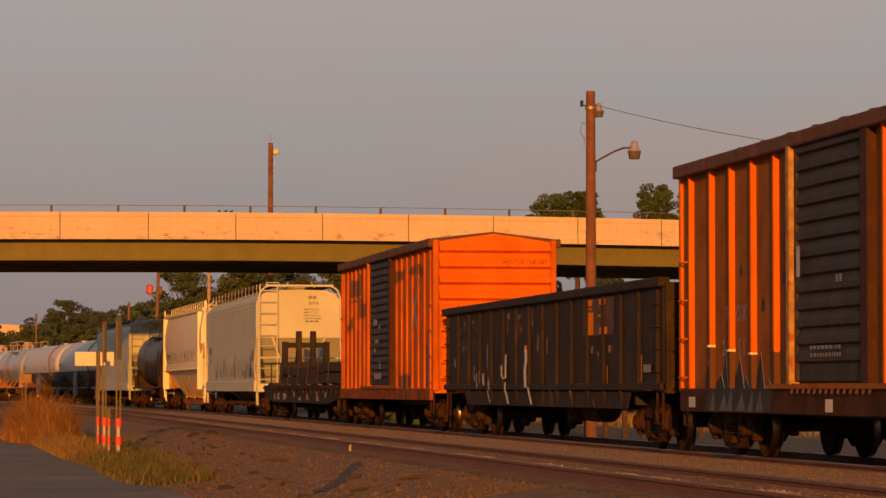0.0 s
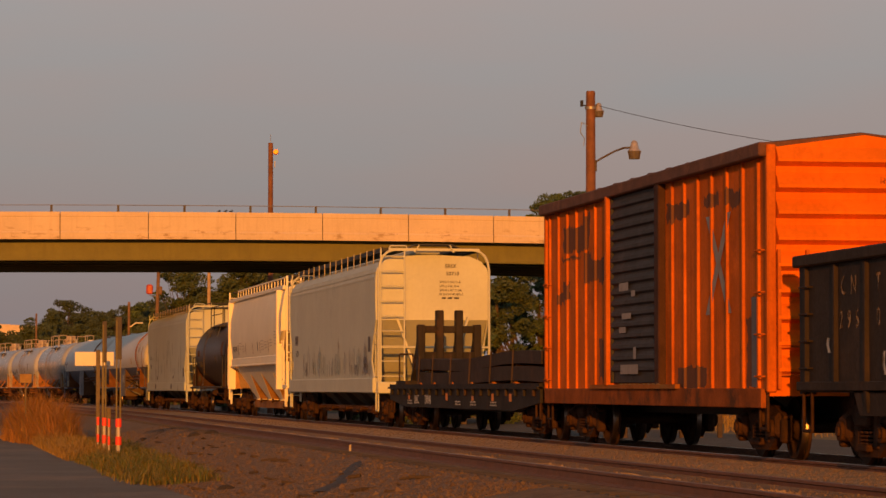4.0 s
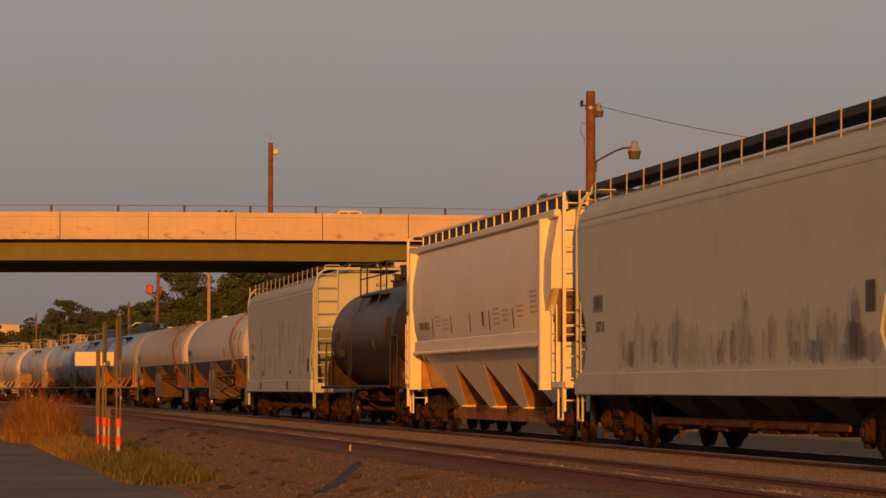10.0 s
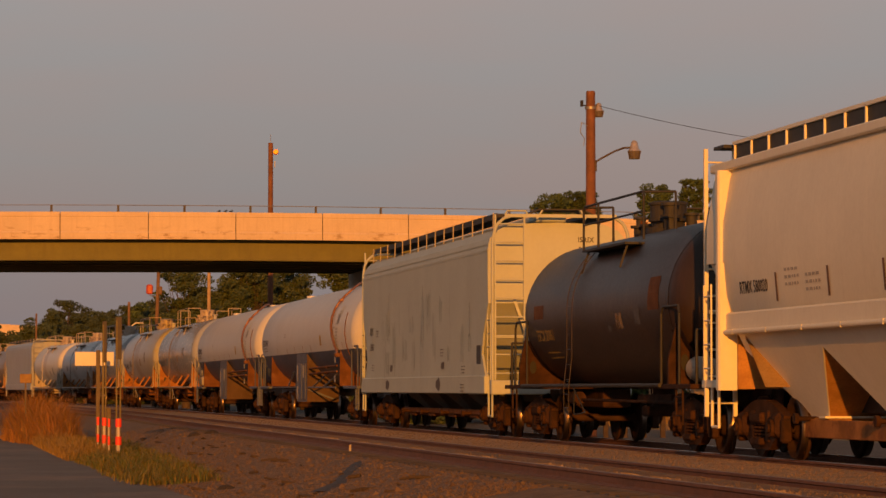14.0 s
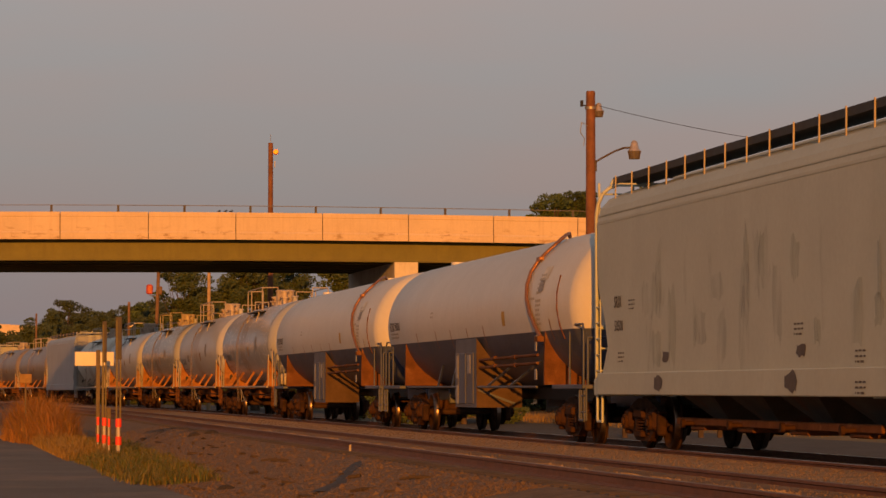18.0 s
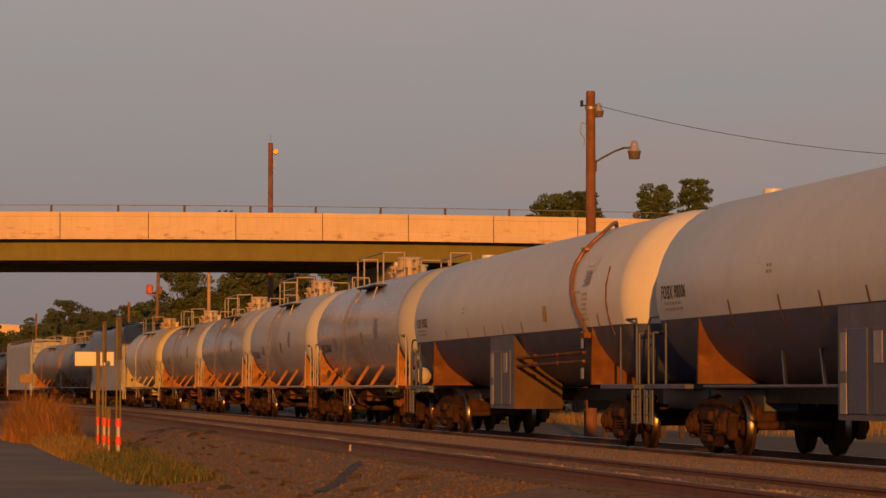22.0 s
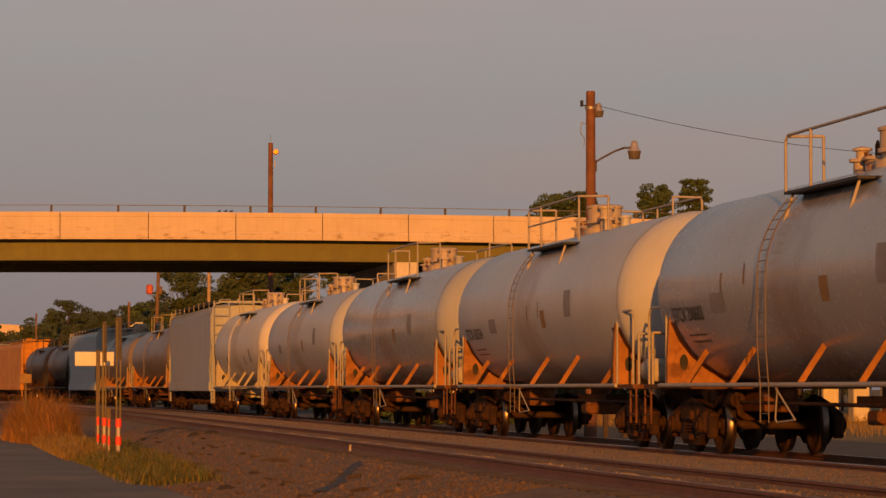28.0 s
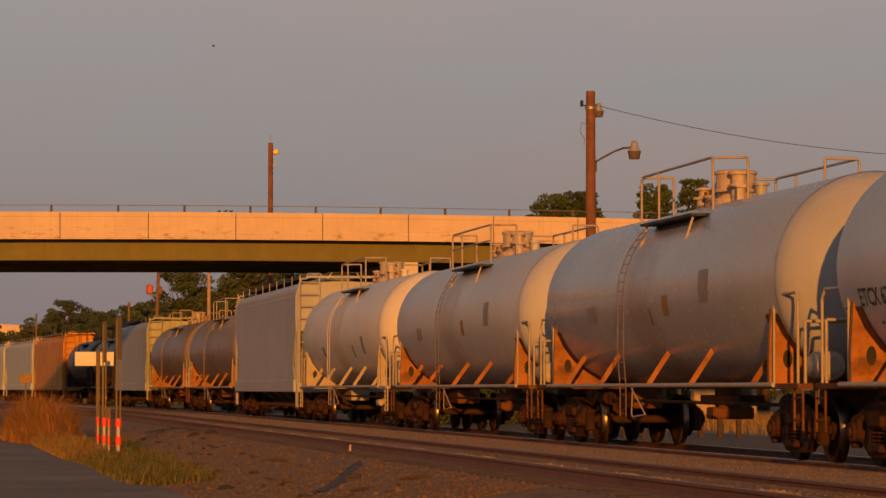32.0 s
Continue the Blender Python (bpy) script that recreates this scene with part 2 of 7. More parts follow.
# ---- plan ----
TRACK_X, CURVE_Y, CURVE_R = 13.378, 120.0, 1650.0
SPEED, SLOWING = 7.2654, -0.00307


def rail_line(s, off=0.0):
    """Place and heading on the train's track, s metres from abeam the camera; off: metres to the right of it."""
    d = max(s - CURVE_Y, 0.0)
    th = d / CURVE_R
    x = TRACK_X - CURVE_R * (1 - math.cos(th))
    y = min(s, CURVE_Y) + CURVE_R * math.sin(th)
    return x + off * math.cos(th), y + off * math.sin(th), th


def run(t):
    """Metres that the train has gone at time t, counted from the middle of the clip; it gathers a little speed at first."""
    return SPEED * (t - 16) + SLOWING * (t - 16) ** 2 + .75 * max(0.0, 1 - t / 7) ** 2


# ---- ground, tracks ----
def build_ground():
    g = Geo()
    xs = [-2500, -600, -200, -80, -30, 0, 30, 80, 200, 600, 2500]
    ys = [-300, -100, -30, 0, 40, 80, 160, 400, 1000, 3500]
    vs = [(x, y, -.62) for y in ys for x in xs]
    n = len(xs)
    g.add(vs, [(j * n + i, j * n + i + 1, (j + 1) * n + i + 1, (j + 1) * n + i) for j in range(len(ys) - 1) for i in range(n - 1)])
    solo("ground", g, M_EARTH, "dry sparse grass and bare earth beside railway tracks", kind="structure")


def build_tracks():
    ss = [-60 + 10 * i for i in range(60)]
    # ballast bed under both tracks
    g = Geo()
    prof = [(-9.4, -.615), (-7.6, -.5), (-6.3, -.3), (-5.7, -.205), (-5.2, -.19), (-5.0, -.165), (-4.85, -.12), (-4.6, -.06), (-3.8, -.06), (-3.52, -.12), (-3.38, -.165), (-3.2, -.17), (-2.4, -.17), (-2.0, -.18), (-1.35, -.2), (1.5, -.2), (2.2, -.28), (4.0, -.61)]
    rings = []
    for s in ss:
        ring = []
        for o, z in prof:
            x, y, _ = rail_line(s, o)
            ring.append((x, y, z))
        rings.append(ring)
    g.loft(rings, closed=False, cap0=False, cap1=False)
    solo("ballast_bed", g, M_BALLAST, "brown crushed stone ballast under two railway tracks", kind="structure")
    # trodden sandy strip between the tracks
    g = Geo()
    g.loft([[(rail_line(s, o)[0], rail_line(s, o)[1], z) for o, z in ((-3.3, -.165), (-3.05, -.04), (-2.2, -.025), (-1.35, -.03), (-.95, -.13))] for s in ss], closed=False, cap0=False, cap1=False)
    solo("gravel_strip", g, M_SAND, "pale sandy gravel strip between the tracks", kind="structure")
    for name, off, lab in (("main_track", 0.0, "railway track with worn steel rails under the train"), ("side_track", -4.2, "rusty empty railway track beside the train")):
        root = thing(name, lab, "railway track", kind="structure")
        for side in (-.7525, .7525):
            web, top = Geo(), Geo()
            rw, rt = [], []
            for s in ss:
                def P(o, z):
                    x, y, _ = rail_line(s, off + side + o)
                    return (x, y, z)
                rw.append([P(-.07, -.17), P(.07, -.17), P(.07, -.155), P(.012, -.13), P(.012, -.05), P(.035, -.04), P(.035, -.006), P(-.035, -.006), P(-.035, -.04), P(-.012, -.05), P(-.012, -.13), P(-.07, -.155)])
                rt.append([P(-.033, -.008), P(.033, -.008), P(.03, 0), P(-.03, 0)])
            r = part("rail", web.loft(rw), M_RAIL, root)
            part("rail_head", top.loft(rt), M_RAILTOP if off == 0 else M_RAILDULL, r, "polished running surface" if off == 0 else "rusty dull running surface")
        tie = Geo().box(0, 0, 0, 2.6, .23, .18, ch=.015).mesh("tie", M_TIE)
        s = 20.0
        k = 0
        while s < 170 and k < 300:
            x, y, th = rail_line(s, off)
            part("tie", tie, M_TIE, root, m=pose(x, y, -.268, 0, 0, math.degrees(th)))
            s += .52
            k += 1


build_ground()
build_tracks()

# ---- the overpass ----
BR_Y0, BR_Y1 = 142.0, 158.5


def crest(x):
    return -.08 - .0004 * (x - 16) ** 2


M_RAILPOST = material("rail_post_paint", (.085, .075, .072), .7, var=.3, scale=6)


# deck concrete, its colour darkened to hold the shade under the overpass
M_SOFFIT = material("shade_darkened_concrete", (.045, .04, .035), .9, var=.3, scale=1.0, streak=.3, streak_col=(.03, .027, .024))
M_HANDRAIL = material("dull_handrail", (.2, .185, .18), .7, var=.2, scale=5)


def parapet_material():
    """Pale concrete with dark chipped stains along its foot and a thin line under its top."""
    mt = material("parapet_concrete", (.62, .5, .385), .85, var=.09, scale=.8, bump=.004, streak=.3, streak_col=(.42, .29, .17))
    N, Lk = mt.node_tree.nodes, mt.node_tree.links
    bs = N["Principled BSDF"]
    col = bs.inputs["Base Color"].links[0].from_socket
    tc = N.new("ShaderNodeTexCoord")
    sep = N.new("ShaderNodeSeparateXYZ")
    Lk.new(tc.outputs["Object"], sep.inputs[0])
    mp = N.new("ShaderNodeMapping")
    mp.inputs["Scale"].default_value = (.9, .5, 2.6)
    Lk.new(tc.outputs["Object"], mp.inputs["Vector"])
    nz = N.new("ShaderNodeTexNoise")
    nz.inputs["Scale"].default_value, nz.inputs["Detail"].default_value, nz.inputs["Roughness"].default_value = 1.6, 7, .7
    Lk.new(mp.outputs["Vector"], nz.inputs["Vector"])
    band = N.new("ShaderNodeMapRange")
    band.inputs["From Min"].default_value, band.inputs["From Max"].default_value = 8.5, 8.2
    Lk.new(sep.outputs["Z"], band.inputs["Value"])
    th = N.new("ShaderNodeMapRange")
    th.inputs["From Min"].default_value, th.inputs["From Max"].default_value = .54, .66
    Lk.new(nz.outputs["Fac"], th.inputs["Value"])
    mu = N.new("ShaderNodeMath")
    mu.operation = "MULTIPLY"
    Lk.new(band.outputs["Result"], mu.inputs[0])
    Lk.new(th.outputs["Result"], mu.inputs[1])
    mx = N.new("ShaderNodeMix")
    mx.data_type = "RGBA"
    Lk.new(mu.outputs[0], mx.inputs["Factor"])
    Lk.new(col, mx.inputs[6])
    mx.inputs[7].default_value = (.36, .25, .15, 1)
    Lk.new(mx.outputs[2], bs.inputs["Base Color"])
    return mt


M_PARAPET = parapet_material()


def build_bridge():
    root = thing("overpass", "concrete road overpass with steel girders in low sunlight", "bridge")
    xs = [6.49 + 4.01 * i for i in range(-19, 33)]
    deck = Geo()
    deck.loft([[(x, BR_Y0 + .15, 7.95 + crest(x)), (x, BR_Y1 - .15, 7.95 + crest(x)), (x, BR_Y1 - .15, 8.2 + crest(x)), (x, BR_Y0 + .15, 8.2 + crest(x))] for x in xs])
    part("deck", deck, M_SOFFIT, root, "concrete deck darkened for the shade beneath it")
    # parapet panels with open joints
    ph = 1.24
    for y, near in ((BR_Y0, True), (BR_Y1 - .3, False)):
        w = .25
        for x0, x1 in zip(xs, xs[1:]):
            g = Geo()
            a, b = x0 + .02, x1 - .02
            y0, y1 = y, y + .32
            if near:
                pr = [(y0, 7.93), (y1, 7.93), (y1, 8.2), (y1 - .08, 9.12), (y1 - .08, 9.18), (y0 + .03, 9.18), (y0 + .03, 8.98), (y0 + .05, 8.95), (y0 + .05, 8.3), (y0, 8.22)]
            else:
                pr = [(y0, 7.93), (y1, 7.93), (y1, 9.18), (y0 + .06, 9.18)]
            g.loft([[(a, p, z + crest(a)) for p, z in pr], [(b, p, z + crest(b)) for p, z in pr]])
            part("parapet_panel", g, M_PARAPET, root)
    core = Geo().loft([[(x, BR_Y0 + .14, 7.95 + crest(x)), (x, BR_Y0 + .22, 7.95 + crest(x)), (x, BR_Y0 + .2, 9.1 + crest(x)), (x, BR_Y0 + .16, 9.1 + crest(x))] for x in xs])
    part("joint_filler", core, M_RAILPOST, root, "dark joint filler behind the parapet panels")
    # hand rail on the near parapet and the far one
    for y in (BR_Y0 + .18, BR_Y1 - .2):
        g = Geo()
        xs2 = [6.1 + 3.03 * i for i in range(-25, 42)]
        for a, b in zip(xs2, xs2[1:]):
            g.cyl((a, y, 9.49 + crest(a)), (b, y, 9.49 + crest(b)), .016, n=6, caps=False)
        part("handrail", g, M_HANDRAIL, root)
        for x in xs2:
            part("rail_post", Geo().box(x, y, 9.33 + crest(x), .1, .09, .32), M_RAILPOST, root)
    # steel girders
    for y in (BR_Y0 + .95, BR_Y0 + 3.9, BR_Y0 + 6.9, BR_Y0 + 9.8, BR_Y0 + 12.7, BR_Y1 - .95):
        g = Geo()
        pr = [(-.2, 7.0), (.2, 7.0), (.2, 7.04), (.02, 7.06), (.02, 7.88), (.2, 7.9), (.2, 7.94), (-.2, 7.94), (-.2, 7.9), (-.02, 7.88), (-.02, 7.06), (-.2, 7.04)]
        g.loft([[(x, y + p, z + crest(x)) for p, z in pr] for x in xs[::3]])
        part("girder", g, M_GIRDER, root)
    # piers along the line of the track
    for px in (-6.0, 22.5, 46.75):
        cap = Geo()
        cap.loft([[(px - .55, y, zb + crest(px)), (px + .55, y, zb + crest(px)), (px + .55, y, 6.98 + crest(px)), (px - .55, y, 6.98 + crest(px))] for y, zb in ((BR_Y0 + .5, 5.9), (BR_Y0 + 2.5, 5.1), (BR_Y1 - 2.5, 5.1), (BR_Y1 - .5, 5.9))])
        part("pier_cap", cap, M_CONCRETE, root)
        for y in (BR_Y0 + 3, (BR_Y0 + BR_Y1) / 2, BR_Y1 - 3):
            part("pier_column", Geo().box(px, y, 2.2, .95, .95, 5.8, ch=.05), M_CONCRETE, root)


    gr = Geo()
    for z in (9.62, 9.36):
        gr.loft([[(x, BR_Y1 - .5, z + crest(x) - .05), (x, BR_Y1 - .42, z + crest(x)), (x, BR_Y1 - .5, z + crest(x) + .05)] for x in (31.5, 40, 50, 70, 100, 135)])
    part("guard_rail", gr, M_LAMPSKIRT2, root, "pale metal guard rail")
    for i in range(22):
        x = 31.6 + 2.2 * i
        part("guard_post", Geo().box(x, BR_Y1 - .38, 9.3 + crest(x), .12, .12, .7), M_RAILPOST, root)
    for x0, x1 in ((-69.5, -190), (134.6, 255)):
        g = Geo()
        z = 8.0 + crest(x0)
        g.loft([[(x0, BR_Y0 - 12, -.62), (x0, BR_Y1 + 12, -.62), (x0, BR_Y1, z), (x0, BR_Y0, z)], [(x1, BR_Y0 - 1, -.62), (x1, BR_Y1 + 1, -.62), (x1, BR_Y1, -.5), (x1, BR_Y0, -.5)]])
        solo("embankment", g, M_EARTH, "grassy earth ramp that carries the road", kind="structure")


M_LAMPSKIRT2 = material("galvanised_rail", (.55, .5, .45), .45, metal=.5, var=.15, scale=4)
build_bridge()


# ---- poles, trees, buildings ----
def wire_geo(p, q, sag, r=.009, n=24):
    pts = []
    for i in range(n + 1):
        t = i / n
        v = Vector(p).lerp(Vector(q), t)
        pts.append((v.x, v.y, v.z - 4 * sag * t * (1 - t)))
    return Geo().tube(pts, r, 5)


def barn_lamp(root, x, y, z, k=1.0):
    """Yard lamp: ribbed metal cap over a clear skirt."""
    cap = [[(x + math.cos(.3142 * i) * q * k, y + math.sin(.3142 * i) * q * k, z + h * k) for i in range(20)] for q, h in ((.27, -.01), (.26, .03), (.19, .1), (.17, .24), (.13, .38), (.06, .44))]
    part("lamp_cap", Geo().loft(cap, smooth=True), M_LAMPCAP, root, "shiny metal lamp cap")
    part("lamp_skirt", Geo().cyl((x, y, z - .34 * k), (x, y, z - .01 * k), .21 * k, .275 * k, n=18), M_LAMPSKIRT, root, "dark ribbed glass lamp skirt")
    for i in range(12):
        a = .5236 * i
        part("skirt_rib", Geo().beam((x + math.cos(a) * .215 * k, y + math.sin(a) * .215 * k, z - .34 * k), (x + math.cos(a) * .28 * k, y + math.sin(a) * .28 * k, z), .012, .012), M_ARM, root)


M_ARM = material("dark_arm_metal", (.1, .075, .065), .6, metal=.4, var=.3, scale=6)


def build_poles():
    p = thing("utility_pole", "reddish wooden utility pole with a street lamp arm and insulators", "utility pole", m=pose(19.97, 91.0, -.6))
    part("shaft", Geo().cyl((0, 0, 0), (0, 0, 10.5), .175, .14, n=16).cyl((0, 0, 10.5), (0, 0, 10.55), .14, .12, n=16), M_WOODPOLE, p)
    part("lamp_arm", Geo().tube([(.14, -.05, 8.42), (.3, -.1, 8.52), (.7, -.2, 8.74), (.95, -.3, 8.83), (1.15, -.35, 8.84)], .03, 8), M_ARM, p)
    part("arm_bracket", Geo().box(.13, -.06, 8.3, .07, .14, .34, ch=.02), M_ARM, p)
    barn_lamp(p, 1.26, -.35, 8.74, .72)
    part("lamp_arm", Geo().tube([(.1, -.05, 10.0), (.17, -.03, 10.12), (.22, 0, 10.14)], .03, 8), M_ARM, p)
    barn_lamp(p, .25, .0, 9.96, .55)
    part("insulator", Geo().tube([(-.1, 0, 10.1), (-.26, -.05, 10.12)], .02, 6).cyl((-.28, -.05, 10.08), (-.28, -.05, 10.26), .05, n=10), M_BLACKSTEEL, p)
    part("cable_loop", Geo().tube([(-.12, -.1, 9.5), (-.3, -.1, 9.6), (-.34, -.1, 9.3), (-.2, -.1, 9.1), (-.24, -.1, 8.9)], .012, 5), M_ASH, p)
    part("guy_band", Geo().cyl((0, 0, 10.0), (0, 0, 10.08), .175, n=16), M_ASH, p)
    p2 = thing("utility_pole", "reddish wooden utility pole that holds the far end of the wire", "utility pole", m=pose(44.1, 91.0, -.6))
    part("shaft", Geo().cyl((0, 0, 0), (0, 0, 10.5), .2, .155, n=16), M_WOODPOLE, p2)
    w = wire_geo((20.2, 90.9, 9.5), (44.0, 90.9, 9.5), 1.42)
    solo("overhead_wire", w, M_BLACKSTEEL, "thin dark sagging cable strung between utility poles", "cable")
    q = thing("tall_lamp_pole", "tall brown pole with a small glinting lamp behind the overpass", "light pole", m=pose(19.5, 172, -.6))
    part("shaft", Geo().cyl((0, 0, 0), (0, 0, 15.3), .17, .135, n=12), M_WOODPOLE, q)
    part("antenna", Geo().cyl((0, 0, 15.3), (0, 0, 15.8), .012, n=5), M_ASH, q)
    part("lamp_head", Geo().cyl((.27 - .024, -.2 - .147, 14.78 + .007), (.27, -.2, 14.78), .13, .16, n=18), M_LAMPGLINT, q, "round lamp reflecting the low sun")
    part("lamp_bracket", Geo().tube([(.1, -.1, 14.8), (.27, -.2, 14.78)], .03).box(.22, -.1, 14.1, .05, .06, .35), M_ASH, q)
    # poles seen under the overpass
    for x, y, zt, r, m in ((45.6, 190, 6.97, .17, M_PALEPOLE), (47.36, 190, 6.73, .13, M_PALEPOLE), (49.12, 190, 9.5, .13, M_PALEPOLE), (52.2, 190, 9.3, .16, M_PALEPOLE), (46.6, 194, 5.2, .25, M_WOODPOLE), (18.7, 200, 9.0, .12, M_PALEPOLE), (11.5, 300, 8.2, .1, M_DULLPOLE), (15.6, 230, 7.4, .11, M_DULLPOLE)):
        s = thing("wooden_pole", "weathered wooden pole standing beyond the overpass", "pole", m=pose(x, y, -.6))
        part("shaft", Geo().cyl((0, 0, 0), (0, 0, zt + .6), r * 1.1, r * .9, n=10), m, s)
        if x == 45.6:
            part("crossarm", Geo().box(0, 0, zt + .42, 2.6, .12, .14), M_PALEPOLE, s)
            part("transformer", Geo().cyl((-.2, -.2, zt - .9), (-.2, -.2, zt - .3), .2, n=12), M_ASH, s)
            for dx in (-1.2, .9, 1.2):
                part("insulator", Geo().cyl((dx, 0, zt + .5), (dx, 0, zt + .72), .05, n=8), M_WHITE, s)
        if x in (15.6, 49.12):
            part("lamp_arm", Geo().tube([(0, 0, zt - 1.3), (.5, -.2, zt - .95), (1.0, -.3, zt - .95)] if x < 20 else [(0, 0, 5.2), (-.7, -.2, 5.4)], .05), M_WHITE, s)
    g = thing("railway_signal", "leaning pale signal mast with a red box beside the track", "railway signal", m=pose(14.4, 190, -.6, 0, 1.8, 0))
    part("mast", Geo().cyl((0, 0, 0), (0, 0, 9.6), .13, .1, n=12), M_DULLPOLE, g)
    part("signal_box", Geo().box(-.52, -.15, 7.65, .4, .3, .6, ch=.08), M_REDBOX, g, "red signal housing")
    part("signal_box", Geo().box(.12, -.2, 7.6, .26, .3, .5, ch=.05), M_DULLPOLE, g)
    part("box_arm", Geo().cyl((-.5, -.1, 7.3), (0, 0, 7.2), .03, n=6), M_ASH, g)
    part("service_lamp", Geo().cyl((.3, -.1, 5.3), (.3, -.1, 5.6), .14, .05, n=10), M_WHITE, g)
    c = solo("relay_cabinet", Geo().box(48.6, 189, 1.9, 1.35, .9, 5.0, ch=.04), M_PALEPOLE, "tan equipment cabinet beyond the overpass", "cabinet")


M_LAMPCAP = material("lamp_metal", (.62, .52, .45), .28, metal=.6, var=.2, scale=14)
M_LAMPGLINT = material("mirror_lamp_face", (.55, .24, .06), .5, metal=1.0, var=.35, scale=14)
M_LAMPSKIRT = material("lamp_skirt", (.14, .12, .11), .25, var=.25, scale=12, spec=.6)
M_REDBOX = material("red_box_paint", (.45, .07, .04), .5, var=.15, scale=4)
build_poles()


def leaf_cloud(g, rnd, centre, rad, count, size):
    for _ in range(count):
        while True:
            d = Vector((rnd.uniform(-1, 1), rnd.uniform(-1, 1), rnd.uniform(-1, 1)))
            if d.length <= 1 and rnd.random() < .35 + .65 * d.length:
                break
        c = Vector(centre) + Vector((d.x * rad[0], d.y * rad[1], d.z * rad[2]))
        a = Vector((rnd.gauss(0, 1), rnd.gauss(0, 1), rnd.gauss(0, 1))).normalized()
        b = a.orthogonal().normalized()
        s = size * rnd.uniform(.5, 1.3)
        g.add([c - a * s, c + b * s * .6, c + a * s, c - b * s * .6], [(0, 1, 2, 3)])


def tree(x, y, h, spread, seed, label, leaf=M_LEAF, size=.2, dens=1.0, base=-.6, low=.3, high=False):
    """Tapered trunk, limbs, and a crown of many small clumps of leaves. high: the crown stays wide towards its top."""
    rnd = random.Random(seed)
    root = thing("tree", label, "tree", m=pose(x, y, base))
    tr = Geo()
    tr.cyl((0, 0, 0), (0, 0, h * .3), h * .025 + .06, h * .018, n=8)
    tr.cyl((0, 0, h * .3), (rnd.uniform(-.2, .2), 0, h * .72), h * .018, h * .008, n=8)
    cr = Geo()
    lobes = [(rnd.uniform(0, 6.283), rnd.uniform(low + .06, .88), rnd.uniform(.6, 1.0)) for _ in range(12)]
    for k in range(int(52 * dens)):
        ang, zl, w = lobes[k % 12]
        ang += rnd.gauss(0, .6)
        z = h * min(.95, max(low, zl + rnd.gauss(0, .07)))
        f = (1 - max(0, z / h - .85) * 3.0) if high else 1 - max(0, z / h - .6) * 1.1
        rr = spread * rnd.random() ** .5 * w * f
        c = (math.cos(ang) * rr, math.sin(ang) * rr, z)
        if k % 3 == 0:
            tr.cyl((0, 0, h * rnd.uniform(.3, .6) if not high else min(z, h * .7)), c, h * .005, .012, n=5)
        r = min(.8, spread * rnd.uniform(.1, .27))
        leaf_cloud(cr, rnd, c, (r * 1.2, r * 1.2, r * .7), int(210 * r ** 1.4 * (.18 / size) ** 1.3), size)
    part("trunk", tr, M_BARK, root)
    part("crown", cr, leaf, root)
    return root


UP = "leafy green tree rising behind the overpass"
for x_, y_, h_, sp_, sd_ in ((42.3, 205, 15.2, 2.1, 1), (44.5, 207, 15.5, 2.2, 12), (48.5, 200, 15.7, 1.55, 2), (51.0, 200, 16.1, 1.3, 3), (54.3, 200, 14.5, 1.45, 4)):
    tree(x_, y_, h_, sp_, sd_, UP, M_LEAF2, size=.12, dens=2.6, low=.7, high=True)
FAR = "green tree in the wood line beyond the tracks"
rt = random.Random(77)
for i in range(11):
    tree(3.5 + i * 1.05, 328 + rt.uniform(-8, 8), rt.uniform(7.2, 8.6), rt.uniform(2.2, 2.8), 80 + i, FAR, M_LEAFFAR, size=.15, low=.0, dens=1.8)
for i in range(12):
    tree(16.0 + i * 1.7, 350 + rt.uniform(-5, 5), rt.uniform(10.4, 11.6), 3.0, 200 + i, FAR, M_LEAFFAR, size=.16, low=.0, dens=1.6)
for i in range(22):
    tree(15.0 + i * .95 + rt.uniform(-.4, .4), 330 + rt.uniform(-12, 25), rt.uniform(10.0, 11.2) + .05 * i, rt.uniform(2.4, 3.1), 100 + i, FAR, M_LEAFFAR if i % 3 else M_LEAF2, size=.15, low=.0, dens=1.7)
for i in range(15):
    tree(5.0 + i * 1.9 + rt.uniform(-.5, .5), 312 + rt.uniform(-5, 5), rt.uniform(6.4, 8.6) + .09 * i, rt.uniform(1.9, 2.6), 240 + i, FAR, M_LEAFFAR if i % 2 else M_LEAF, size=.14, low=.0, dens=1.6)
for i in range(9):
    tree(12.5 + i * 1.25 + rt.uniform(-.4, .4), 322 + rt.uniform(-4, 4), rt.uniform(9.0, 10.2), rt.uniform(2.0, 2.6), 270 + i, FAR, M_LEAFFAR, size=.14, low=.1, dens=1.7)
tree(11.0, 470, 13.2, 2.2, 99, "small round tree far beyond the warehouse", size=.25, low=.3)
for i in range(6):
    tree(20.3 + i * 2.2, 228 + rt.uniform(-4, 8), rt.uniform(11.2, 13.0), rt.uniform(2.4, 3.0), 140 + i, "tall dark green tree behind the overpass", size=.13, dens=2.4, low=.05)
for i in range(18):
    tree(33.5 + i * 2.4 + rt.uniform(-.6, .6), 212 + rt.uniform(-4, 14), rt.uniform(10.2, 11.8), rt.uniform(2.5, 3.2), 160 + i, "dense green tree seen below the overpass", M_LEAF if i % 4 else M_LEAF2, size=.14, dens=2.4, low=-.02)
for x_, y_, h_ in ((19.5, 139, 3.4), (22, 140, 3.8), (24.6, 139, 3.6), (27, 141, 3.2)):
    tree(x_, y_, h_, 1.7, int(x_ * 10), "dusty bush in front of a bridge pier", size=.1, dens=1.5, low=0)


